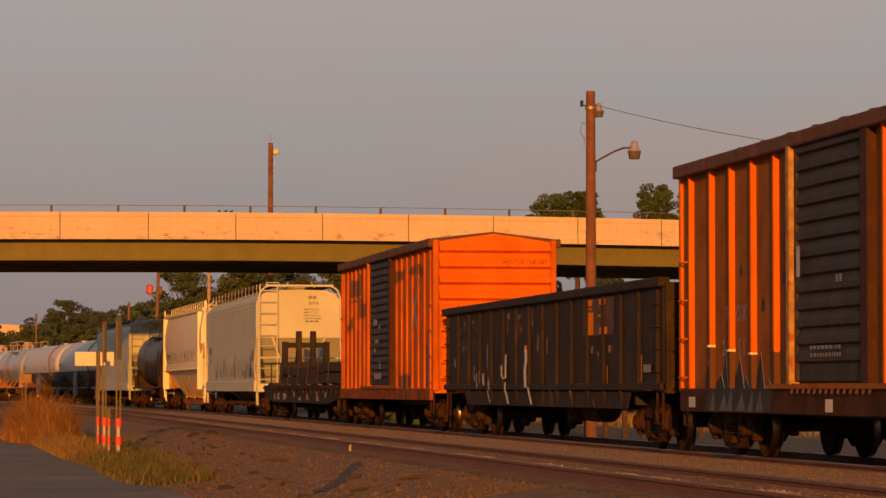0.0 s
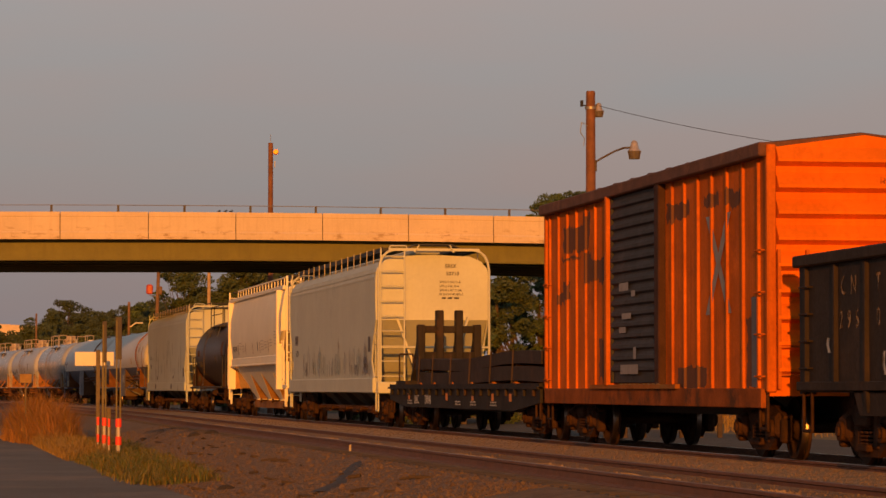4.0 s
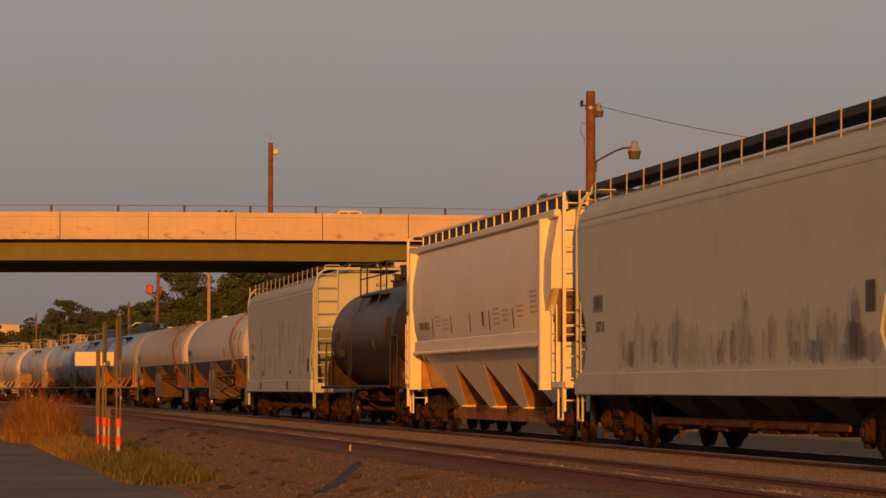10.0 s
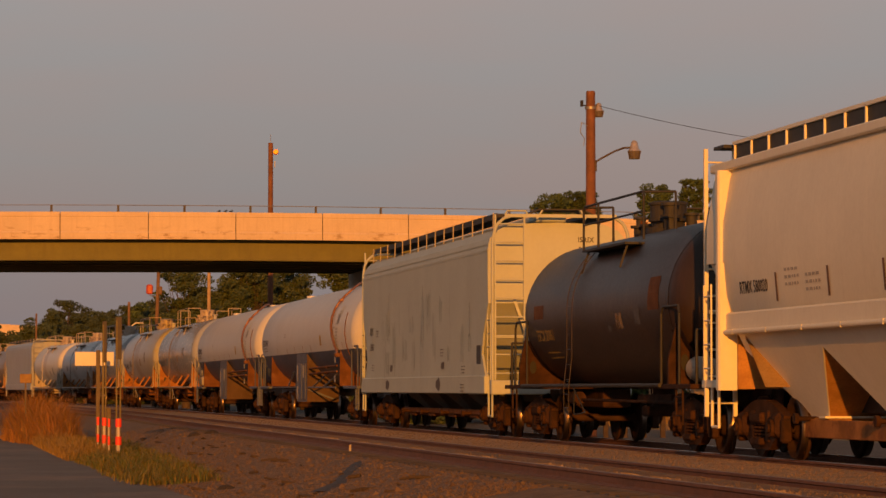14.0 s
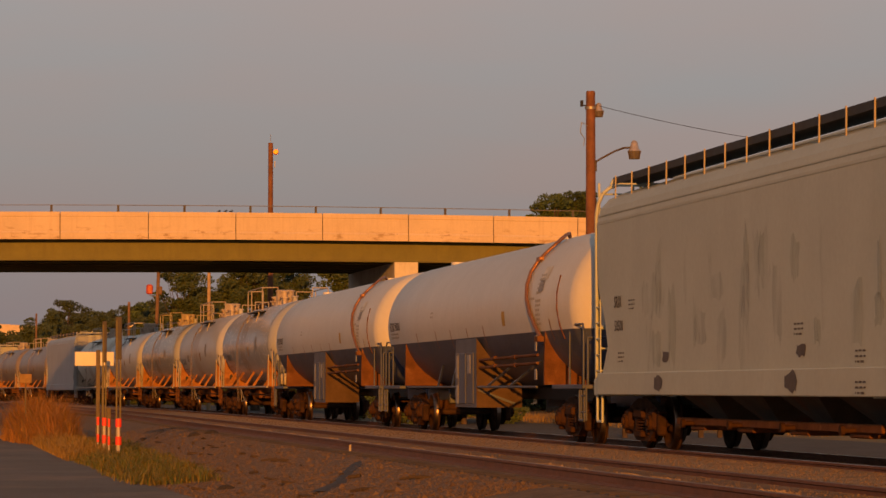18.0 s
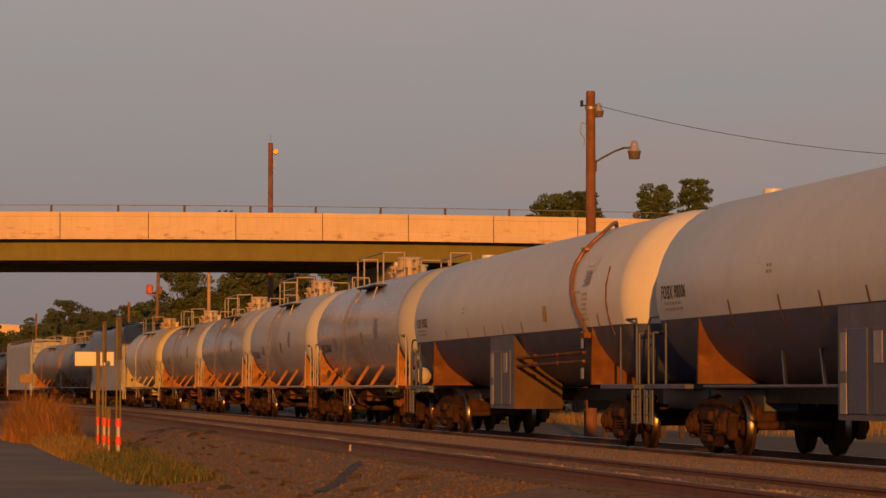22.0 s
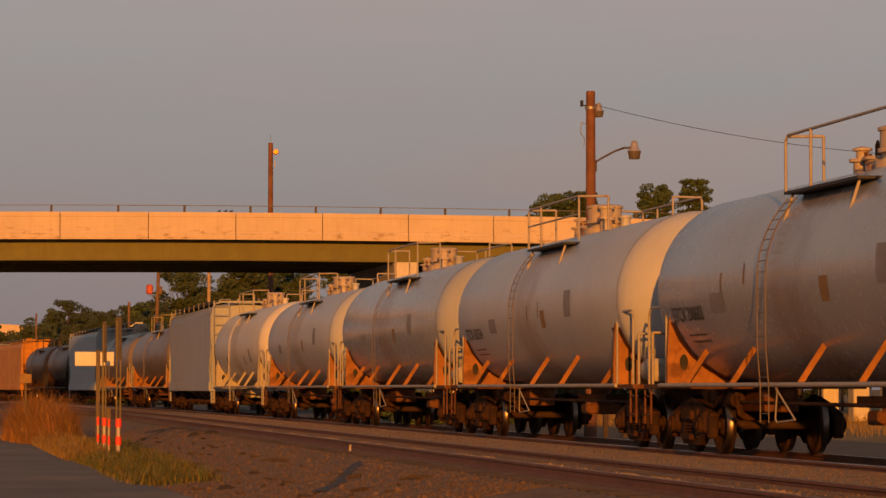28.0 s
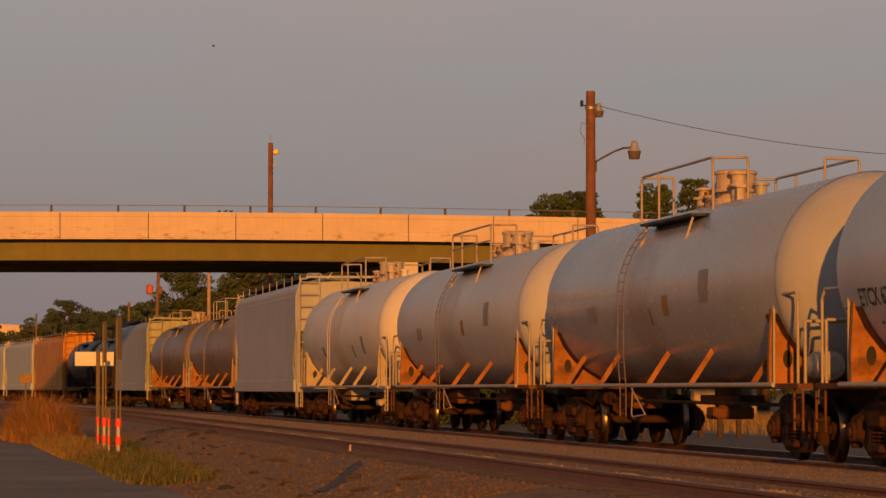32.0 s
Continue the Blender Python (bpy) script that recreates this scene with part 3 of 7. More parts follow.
def far_building():
    b = thing("warehouse", "long pale warehouse with a sunlit roof edge", "warehouse", m=pose(-8, 420, -.6))
    part("wall", Geo().box(0, 10, 4.6, 48, 20, 9.2), M_PARAPET, b)
    part("roof", Geo().prism([(-24.5, 9.0), (24.8, 9.0), (24.8, 9.9), (20, 10.2), (-24.5, 10.3)], 1, -.6, 21), M_PARAPET, b)
    part("door", Geo().box(6, -.06, 2.2, 4, .12, 4.4), M_ASH, b)
    s = thing("shed", "low pale shed beyond the overpass in shade", "shed", m=pose(30.2, 182, -.6))
    part("wall", Geo().box(0, 0, 1.9, 3.6, 3, 3.8), M_PARAPET, s)
    part("roof", Geo().prism([(-2.1, 3.8), (2.1, 3.8), (2.1, 4.0), (0, 4.5), (-2.1, 4.0)], 1, -1.7, 1.7), M_ASH, s)


far_building()

# ---- the train ----
MOVING = []      # (root, u of the middle)
WHEELS = []      # (wheelset, car root, y in the car)
WHEEL_R = .457


def wheelset_meshes():
    g, treads = Geo(), []
    g.cyl((-1.1, 0, 0), (1.1, 0, 0), .075, n=10)
    for sx in (-1, 1):
        n = 28
        prof = [(.675, .09), (.675, .13), (.705, .17), (.715, .33), (.69, .36), (.685, .475), (.715, .48), (.73, .459)]
        prof2 = [(.73, .459), (.825, .452), (.83, .44)]
        prof3 = [(.83, .44), (.825, .37), (.765, .345), (.755, .18), (.83, .14), (.83, .09)]
        t = Geo()
        for pr, geo in ((prof, g), (prof2, t), (prof3, g)):
            geo.loft([[(sx * x, math.cos(6.2832 * i / n) * r, math.sin(6.2832 * i / n) * r) for i in range(n)] for x, r in pr], smooth=True, cap0=False, cap1=False)
        treads.append(t.mesh("tread", M_TREAD))
    return g.mesh("wheelset", M_WHEEL), treads


def side_frame_mesh():
    """Cast side frame with its springs and bearing ends, for the near side (negative x)."""
    g = Geo()
    x0, x1 = -1.06, -.94
    def bar(pts, w):
        for (ya, za), (yb, zb) in zip(pts, pts[1:]):
            g.beam(((x0 + x1) / 2, ya, za), ((x0 + x1) / 2, yb, zb), .14, w)
    bar([(-1.2, .54), (-.62, .7), (-.3, .76), (.3, .76), (.62, .7), (1.2, .54)], .2)
    bar([(-1.0, .5), (-.44, .22), (.44, .22), (1.0, .5)], .17)
    for sy in (-1, 1):
        g.box(-1.0, sy * .4, .47, .2, .2, .48, ch=.03)
        g.prism([(sy * .52, .66), (sy * .74, .62), (sy * .74, .42), (sy * .6, .36)], 0, -1.05, -.96)
        g.box(-1.02, sy * .89, .5, .26, .42, .36, ch=.06)
        g.cyl((-1.2, sy * .89, .457), (-.95, sy * .89, .457), .13, n=14)
        g.cyl((-1.23, sy * .89, .457), (-1.2, sy * .89, .457), .07, n=8)
        g.box(-1.02, sy * 1.17, .42, .16, .14, .36, ch=.03)
    for yy in (-.21, 0, .21):
        for k in range(5):
            g.cyl((-1.02, yy, .29 + k * .05), (-1.02, yy, .32 + k * .05), .095, n=10)
    g.box(-1.02, 0, .6, .3, .62, .16, ch=.03)
    g.box(-1.12, 0, .25, .1, .5, .1, ch=.02)
    return g.mesh("side_frame", M_STEEL)


WS_MESH, TREADS = wheelset_meshes()
SF_MESH = side_frame_mesh()
BOL_MESH = Geo().box(0, 0, .62, 2.0, .4, .26, ch=.03).cyl((0, 0, .7), (0, 0, .9), .2, n=14).mesh("bolster", M_STEEL)
BRAKE_MESH = Geo().box(0, 0, .33, 1.4, .08, .1).box(-.72, 0, .42, .05, .16, .3).box(.72, 0, .42, .05, .16, .3).mesh("brake_beam", M_STEEL)


def trucks(root, half, ys=None):
    """Two trucks; half: metres from the middle of the car to a truck's middle."""
    for yc in (ys or (-half, half)):
        part("bolster", BOL_MESH, M_STEEL, root, m=pose(0, yc, 0))
        part("side_frame", SF_MESH, M_STEEL, root, m=pose(0, yc, 0))
        part("side_frame", SF_MESH, M_STEEL, root, m=pose(0, yc, 0, 0, 0, 180))
        for dy in (-.89, .89):
            ws = part("wheelset", WS_MESH, M_WHEEL, root, m=pose(0, yc + dy, WHEEL_R))
            for tread in TREADS:
                part("tread", tread, M_TREAD, ws, "bright polished tread")
            WHEELS.append((ws, yc + dy))
            part("brake_beam", BRAKE_MESH, M_STEEL, root, m=pose(0, yc + dy * .42, .1))


def couplers(root, half, reach):
    """Draft gear and coupler at both ends. half: half the body; reach: half the coupled length."""
    for sy in (-1, 1):
        g = Geo()
        g.box(0, sy * (half - .2), .82, .5, .7, .38, ch=.02)
        g.box(0, sy * ((half + reach) / 2 - .05), .82, .16, reach - half, .2, ch=.03)
        g.box(.05, sy * (reach - .14), .84, .3, .26, .32, ch=.05)
        part("coupler", g, M_STEEL, root)
        h = Geo().tube([(.35, sy * (half + .05), .75), (.4, sy * (half + .25), .45), (.3, sy * (reach - .1), .3)], .03)
        part("brake_hose", h, M_BLACKSTEEL, root)


def car(name, label, category, u0, u1):
    """A freight car between coupling points u0 (nearer) and u1 (farther) along the train."""
    root = thing(name, label, category, group="freight train")
    MOVING.append((root, (u0 + u1) / 2))
    return root, (u1 - u0) / 2


def rect_ring(y, prof):
    return [(x, y, z) for x, z in prof]



# ---- paints of the cars ----
P_ORANGE = spotted(material("faded_orange_paint", (.6, .14, .014), .75, var=.25, scale=1.2, second=(.36, .085, .014), cover=.3, streak=.45, streak_col=(.2, .05, .014), spec=.06),
                   ((5.2, 3.77, 2.2, .46), (4.3, 3.95, .55, .5), (3.3, 3.13, 2.3, .4), (4.2, 3.25, .5, .45), (6.05, 2.85, .6, .3), (5.6, 3.42, 1.7, .07), (6.5, 2.7, .5, .2), (-2.5, 3.85, 1.5, .26), (-4.6, 3.9, .9, .2), (-5.9, 3.86, 1.0, .25), (-6.9, 1.55, .5, 1.0), (3.0, 1.55, .5, .7), (-3.4, 1.2, 1.8, .35)), (.1, .06, .045))
P_ORANGE_END = material("bright_orange_paint", (.74, .165, .008), .75, var=.14, scale=1.0, second=(.55, .1, .008), cover=.12, streak=.35, streak_col=(.4, .075, .004), spec=.06)
P_ORANGE_RIB = spotted(material("bright_orange_rib_paint", (.74, .165, .008), .75, var=.14, scale=1.0, streak=.4, streak_col=(.4, .075, .004), spec=.06),
                       ((5.99, 1.33, .5, .68), (4.83, 1.28, .5, .62), (3.63, 1.25, .5, .56), (2.43, 1.3, .4, .5)), (.04, .042, .034), .05, 9.0)
P_BROWN = material("brown_oxide_paint", (.34, .125, .03), .8, var=.3, scale=1.1, second=(.26, .125, .034), cover=.4, streak=.35, streak_col=(.13, .055, .022), spec=.06)
P_ROOF = material("rusty_roof", (.13, .05, .03), .85, var=.3, scale=2, second=(.2, .08, .04), cover=.4)
P_DOORBLACK = material("black_door_paint", (.042, .038, .042), .65, spec=.2, var=.3, scale=2, second=(.06, .05, .05), cover=.3, streak=.3, streak_col=(.09, .06, .05))
P_CREAMPOST = material("peeling_cream_paint", (.5, .3, .11), .75, var=.35, scale=7, second=(.4, .1, .02), cover=.4, spec=.1)
P_GONDOLA = material("weathered_black_paint", (.034, .023, .016), .7, var=.3, scale=1.5, second=(.05, .031, .02), cover=.35, streak=.4, streak_col=(.07, .038, .02), spec=.15)
P_FLAT = material("dark_flatcar_paint", (.03, .025, .024), .75, var=.35, scale=2, second=(.06, .03, .018), cover=.3, streak=.3, streak_col=(.09, .05, .03), spec=.15)
P_PLATE = material("dark_steel_plate", (.055, .036, .028), .75, var=.3, scale=1.5, second=(.08, .045, .03), cover=.35, spec=.15)
P_GREY = material("light_grey_paint", (.45, .49, .44), .55, var=.07, scale=.8, second=(.4, .43, .39), cover=.25, streak=.1, streak_col=(.33, .31, .27))
P_GREY2 = material("soiled_grey_paint", (0.52, 0.537, 0.452), .55, var=.08, scale=.7, second=(.4, .42, .36), cover=.25, streak=.12, streak_col=(.3, .28, .23))
P_CREAM = material("cream_white_paint", (.84, .77, .61), .55, var=.06, scale=.8, streak=.1, streak_col=(.55, .46, .35))
P_GRATE = material("dark_walkway", (.035, .033, .033), .7, var=.3, scale=5)
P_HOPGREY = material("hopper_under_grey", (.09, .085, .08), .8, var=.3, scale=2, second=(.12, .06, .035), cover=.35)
P_TANKBLACK = material("black_tank_paint", (.034, .021, .017), .42, spec=.35, var=.25, scale=1.2, second=(.05, .03, .025), cover=.25, streak=.35, streak_col=(.07, .035, .02))
P_TANKWHITE = material("white_tank_paint", (.6, .585, .56), .42, var=.07, scale=.7, streak=.14, streak_col=(.42, .37, .33))
P_NAVY = material("navy_tank_paint", (.06, .075, .135), .45, var=.25, scale=1.2, second=(.1, .085, .085), cover=.3, streak=.35, streak_col=(.13, .09, .065))
P_PANEL = material("dull_blue_grey_panel", (.1, .1, .13), .6, var=.2, scale=2, streak=.3, streak_col=(.16, .11, .08))
P_COPPER = material("rusty_pipe", (.32, .14, .055), .45, metal=.4, var=.3, scale=8)
P_GREYDARK = material("darker_grey_paint", (.33, .355, .385), .4, var=.12, scale=.8, second=(.27, .28, .3), cover=.3, streak=.15, streak_col=(.2, .17, .15))
P_ORANGEHOP = material("orange_hopper_paint", (.62, .27, .05), .6, var=.2, scale=1.0, streak=.35, streak_col=(.25, .1, .04), spec=.1)
P_FIT = material("pale_rail_paint", (.4, .35, .29), .6, var=.15, scale=5, second=(.3, .14, .06), cover=.25)
P_RUSTFRAME = material("rusty_frame_paint", (.15, .062, .025), .8, var=.35, scale=3, second=(.22, .11, .05), cover=.3, spec=.15)
P_INK = material("dark_lettering", (.05, .045, .045), .7, var=.1)
P_PALE = material("pale_lettering", (.7, .64, .54), .7, var=.2)
P_TAN = faded("faded_lettering", (.42, .25, .1), .9, 5.0, .6, rough=.7, var=.25)
P_YEL = material("yellow_lettering", (.5, .3, .06), .7, var=.2)
P_SILVER = material("silver_spray_paint", (.5, .48, .47), .5, var=.25, scale=6)
P_PLACARD = material("dark_placard", (.1, .085, .08), .7, var=.25, scale=5)
P_ORSPOT = material("orange_reflector", (.75, .24, .02), .6, var=.2, scale=6)


def tank_paint(name, base, belt_col, rough=.4, dirt=.35):
    """Tank shell paint with a stained belt below the dome and dirt along the bottom of the shell."""
    mt = material(name, base, rough, var=.09, scale=.6, streak=dirt * .2, streak_col=tuple(c * .5 for c in base))
    N, Lk = mt.node_tree.nodes, mt.node_tree.links
    bs = N["Principled BSDF"]
    col = bs.inputs["Base Color"].links[0].from_socket
    tc = N.new("ShaderNodeTexCoord")
    sep = N.new("ShaderNodeSeparateXYZ")
    Lk.new(tc.outputs["Object"], sep.inputs[0])
    nz = N.new("ShaderNodeTexNoise")
    nz.inputs["Scale"].default_value, nz.inputs["Detail"].default_value = 2.2, 6
    Lk.new(tc.outputs["Object"], nz.inputs["Vector"])

    def math_node(op, a, b=None):
        m = N.new("ShaderNodeMath")
        m.operation = op
        for k, v in enumerate((a, b)):
            if v is None:
                continue
            if isinstance(v, (int, float)):
                m.inputs[k].default_value = v
            else:
                Lk.new(v, m.inputs[k])
        return m.outputs[0]

    y = math_node("ABSOLUTE", math_node("SUBTRACT", sep.outputs["Y"], .35))
    r = N.new("ShaderNodeMapRange")
    r.inputs["From Min"].default_value, r.inputs["From Max"].default_value = 1.0, .25
    Lk.new(math_node("SUBTRACT", y, math_node("MULTIPLY", nz.outputs["Fac"], .7)), r.inputs["Value"])
    f1 = math_node("MULTIPLY", r.outputs["Result"], math_node("MULTIPLY", nz.outputs["Fac"], 1.1))
    r2 = N.new("ShaderNodeMapRange")
    r2.inputs["From Min"].default_value, r2.inputs["From Max"].default_value = 2.0, 1.2
    Lk.new(math_node("ADD", sep.outputs["Z"], math_node("MULTIPLY", nz.outputs["Fac"], .7)), r2.inputs["Value"])
    prev = col
    for fac, c in ((math_node("MULTIPLY", f1, .8), belt_col), (math_node("MULTIPLY", r2.outputs["Result"], dirt), (.13, .06, .03))):
        mx = N.new("ShaderNodeMix")
        mx.data_type = "RGBA"
        Lk.new(fac, mx.inputs["Factor"])
        Lk.new(prev, mx.inputs[6])
        mx.inputs[7].default_value = (*c, 1)
        prev = mx.outputs[2]
    Lk.new(prev, bs.inputs["Base Color"])
    return mt


P_DOMERUST = material("rust_stained_dome_paint", (.5, .42, .34), .6, var=.2, scale=4, second=(.3, .14, .06), cover=.34, streak=.5, streak_col=(.27, .11, .045))
P_TANK_A = tank_paint("grey_tank_paint", (.37, .385, .415), (.2, .13, .1), .26)
P_TANK_B = tank_paint("light_grey_tank_paint", (.475, .48, .495), (.25, .17, .13), .36)
P_TANK_C = tank_paint("cream_tank_paint", (.66, .62, .55), (.36, .26, .18), .4)
P_TANK_D = tank_paint("brownish_tank_paint", (.23, .185, .15), (.14, .08, .05), .4)


P_EMBLEM = material("worn_emblem_paint", (.11, .045, .015), .7, var=.4, scale=4)
P_ORBRIGHT = material("orange_emblem_paint", (1.0, .27, .008), .7, var=.15, scale=5, spec=.03)
P_FADEDINK = material("faded_ink", (.4, .36, .31), .7, var=.2)
P_SADDLE = material("orange_brown_saddle_paint", (.38, .165, .05), .75, var=.35, scale=3, second=(.18, .075, .03), cover=.4, spec=.15)
P_SLATE = material("slate_grey_paint", (.36, .39, .42), .55, var=.12, scale=.8, streak=.3, streak_col=(.16, .16, .17))
P_FADEDGREY = material("faded_stencil_panel", (.27, .245, .24), .6, var=.2, scale=6)
P_SILL = material("dirty_sill_paint", (.075, .033, .018), .8, var=.4, scale=2, second=(.17, .055, .016), cover=.25, spec=.1)
P_LADDER = material("weathered_ladder_paint", (.19, .15, .13), .7, var=.25, scale=6)
P_GREYBLUE = material("blue_grey_lettering", (.26, .27, .32), .7, var=.2)
P_RBOX = faded("rubbed_end_lettering", (.3, .06, .01), .8, 6.0, 1.0, rough=.7)
P_SILVERWORN = faded("worn_silver_spray", (.68, .65, .62), .95, 4.0, .5, rough=.5, var=.2)
P_SILLORANGE = material("rusty_orange_sill_paint", (.3, .085, .018), .8, var=.35, scale=2, second=(.09, .04, .02), cover=.45, spec=.08)
P_FRAMEDARK = material("dark_brown_frame_paint", (.07, .032, .022), .75, var=.3, scale=2, second=(.12, .045, .02), cover=.3, spec=.12)
P_SPRAYDARK = material("black_spray_paint", (.032, .034, .03), .6, var=.3, scale=4, spec=.2)
P_SPRAYPALE = material("pale_spray_paint", (.78, .74, .6), .6, var=.25, scale=6)
P_SPRAYGREY = material("grey_spray_paint", (.1, .105, .115), .6, var=.3, scale=4)
P_STRIPE = material("worn_stripe_paint", (.34, .13, .03), .75, var=.4, scale=6)


P_STAIN1 = faded("faint_grey_stain", (.22, .24, .26), .22, 1.6, .25, rough=.6, var=.1, scale=2)
P_STAIN2 = faded("faint_green_stain", (.3, .35, .28), .3, 1.4, .25, rough=.6, var=.1, scale=2)
P_WASH1 = faded("washed_blue_spray", (.24, .25, .32), .4, 2.6, .3, rough=.6, var=.15, scale=3)
P_WASH2 = faded("washed_green_spray", (.36, .4, .33), .45, 2.2, .3, rough=.6, var=.15, scale=3)
P_WASH3 = faded("washed_brown_spray", (.22, .16, .12), .42, 3.0, .25, rough=.6, var=.15, scale=3)


# ---- small fittings shared by the cars ----
def lettering(text, size, mat, parent, place, label="", name="lettering", curve=None, stretch=1.0):
    """Flat letters as one part. place maps (along, up) of the writing to the car's space."""
    cu = bpy.data.curves.new("t", "FONT")
    cu.body, cu.size, cu.align_x, cu.align_y = text, size, "CENTER", "CENTER"
    cu.resolution_u, cu.offset = 2, size * .015
    ob = bpy.data.objects.new("t", cu)
    scene.collection.objects.link(ob)
    me = bpy.data.meshes.new_from_object(ob)
    bpy.data.objects.remove(ob)
    me.name = name
    for v in me.vertices:
        v.co = place(v.co.x * stretch, v.co.y)
    me.materials.clear()
    me.materials.append(mat)
    o = new(name, me)
    o.parent = parent
    return tagged(o, label or "painted letters")


def on_side(x, y, z):
    """Writing on a flat near side: reads from the far end to the near end."""
    return lambda a, b: (x, y - a, z + b)


def on_end(x, y, z):
    return lambda a, b: (x + a, y, z + b)


def on_shell(r, zc, y, z):
    """Writing wrapped round a lying cylinder."""
    a0 = math.asin(max(-1, min(1, (z - zc) / r)))
    return lambda a, b: (-math.cos(a0 + b / r) * (r + .006), y - a, zc + math.sin(a0 + b / r) * (r + .006))


def bars(geo, place, rows, width, h=.035, gap=.07, rnd=None):
    """Rows of short bars that stand for small unreadable print."""
    rnd = rnd or random.Random(5)
    for k in range(rows):
        x = -width / 2
        while x < width / 2 - .05:
            w = min(rnd.uniform(.04, .15), width / 2 - x)
            z = -k * gap
            p = [place(x, z), place(x + w, z), place(x + w, z + h), place(x, z + h)]
            geo.add(p, [(0, 1, 2, 3)])
            x += w + .05


def blotch(place, w, h, seed, n=18):
    """An uneven worn area of old paint."""
    rnd = random.Random(seed)
    return Geo().add([place(math.copysign(abs(math.cos(6.2832 * i / n)) ** .6, math.cos(6.2832 * i / n)) * w / 2 * rnd.uniform(.7, 1.1), math.copysign(abs(math.sin(6.2832 * i / n)) ** .6, math.sin(6.2832 * i / n)) * h / 2 * rnd.uniform(.55, 1.15)) for i in range(n)], [tuple(range(n))])


def patch(place, w, h, n=1):
    """A thin flat plate (or one bent over a shell) as wide as w and as high as h."""
    g = Geo()
    pts = [[place(-w / 2, -h / 2 + h * k / n), place(w / 2, -h / 2 + h * k / n)] for k in range(n + 1)]
    for a, b in zip(pts, pts[1:]):
        g.add([a[0], a[1], b[1], b[0]], [(0, 1, 2, 3)])
    return g


def ladder_geo(p0, p1, width, along, rungs, r=.018, stile=.05):
    """Ladder between p0 (bottom) and p1 (top), as wide as width in the direction along."""
    g = Geo()
    p0, p1, al = Vector(p0), Vector(p1), Vector(along).normalized() * width / 2
    for sg in (-1, 1):
        g.beam(p0 + al * sg, p1 + al * sg, stile, stile)
    for k in range(rungs):
        c = p0.lerp(p1, (k + .5) / rungs)
        g.cyl(c - al, c + al, r, n=6)
    return g


def grabs(root, x, y, z0, z1, n, mat, w=.4, axis="y"):
    for k in range(n):
        z = z0 + (z1 - z0) * k / max(1, n - 1)
        if axis == "y":
            g = Geo().tube([(x, y - w / 2, z), (x - .07, y - w / 2, z), (x - .07, y + w / 2, z), (x, y + w / 2, z)], .014)
        else:
            s = -1 if y < 0 else 1
            g = Geo().tube([(x - w / 2, y, z), (x - w / 2, y + .07 * s, z), (x + w / 2, y + .07 * s, z), (x + w / 2, y, z)], .014)
        part("grab_iron", g, mat, root)


def sill_steps(root, half, mat, x=1.45, z=.95):
    for sx in (-1, 1):
        for sy in (-1, 1):
            y = sy * half
            g = Geo().tube([(sx * x, y, z), (sx * x, y, .45), (sx * x, y - sy * .4, .45), (sx * x, y - sy * .4, z)], .025)
            part("sill_step", g, mat, root)


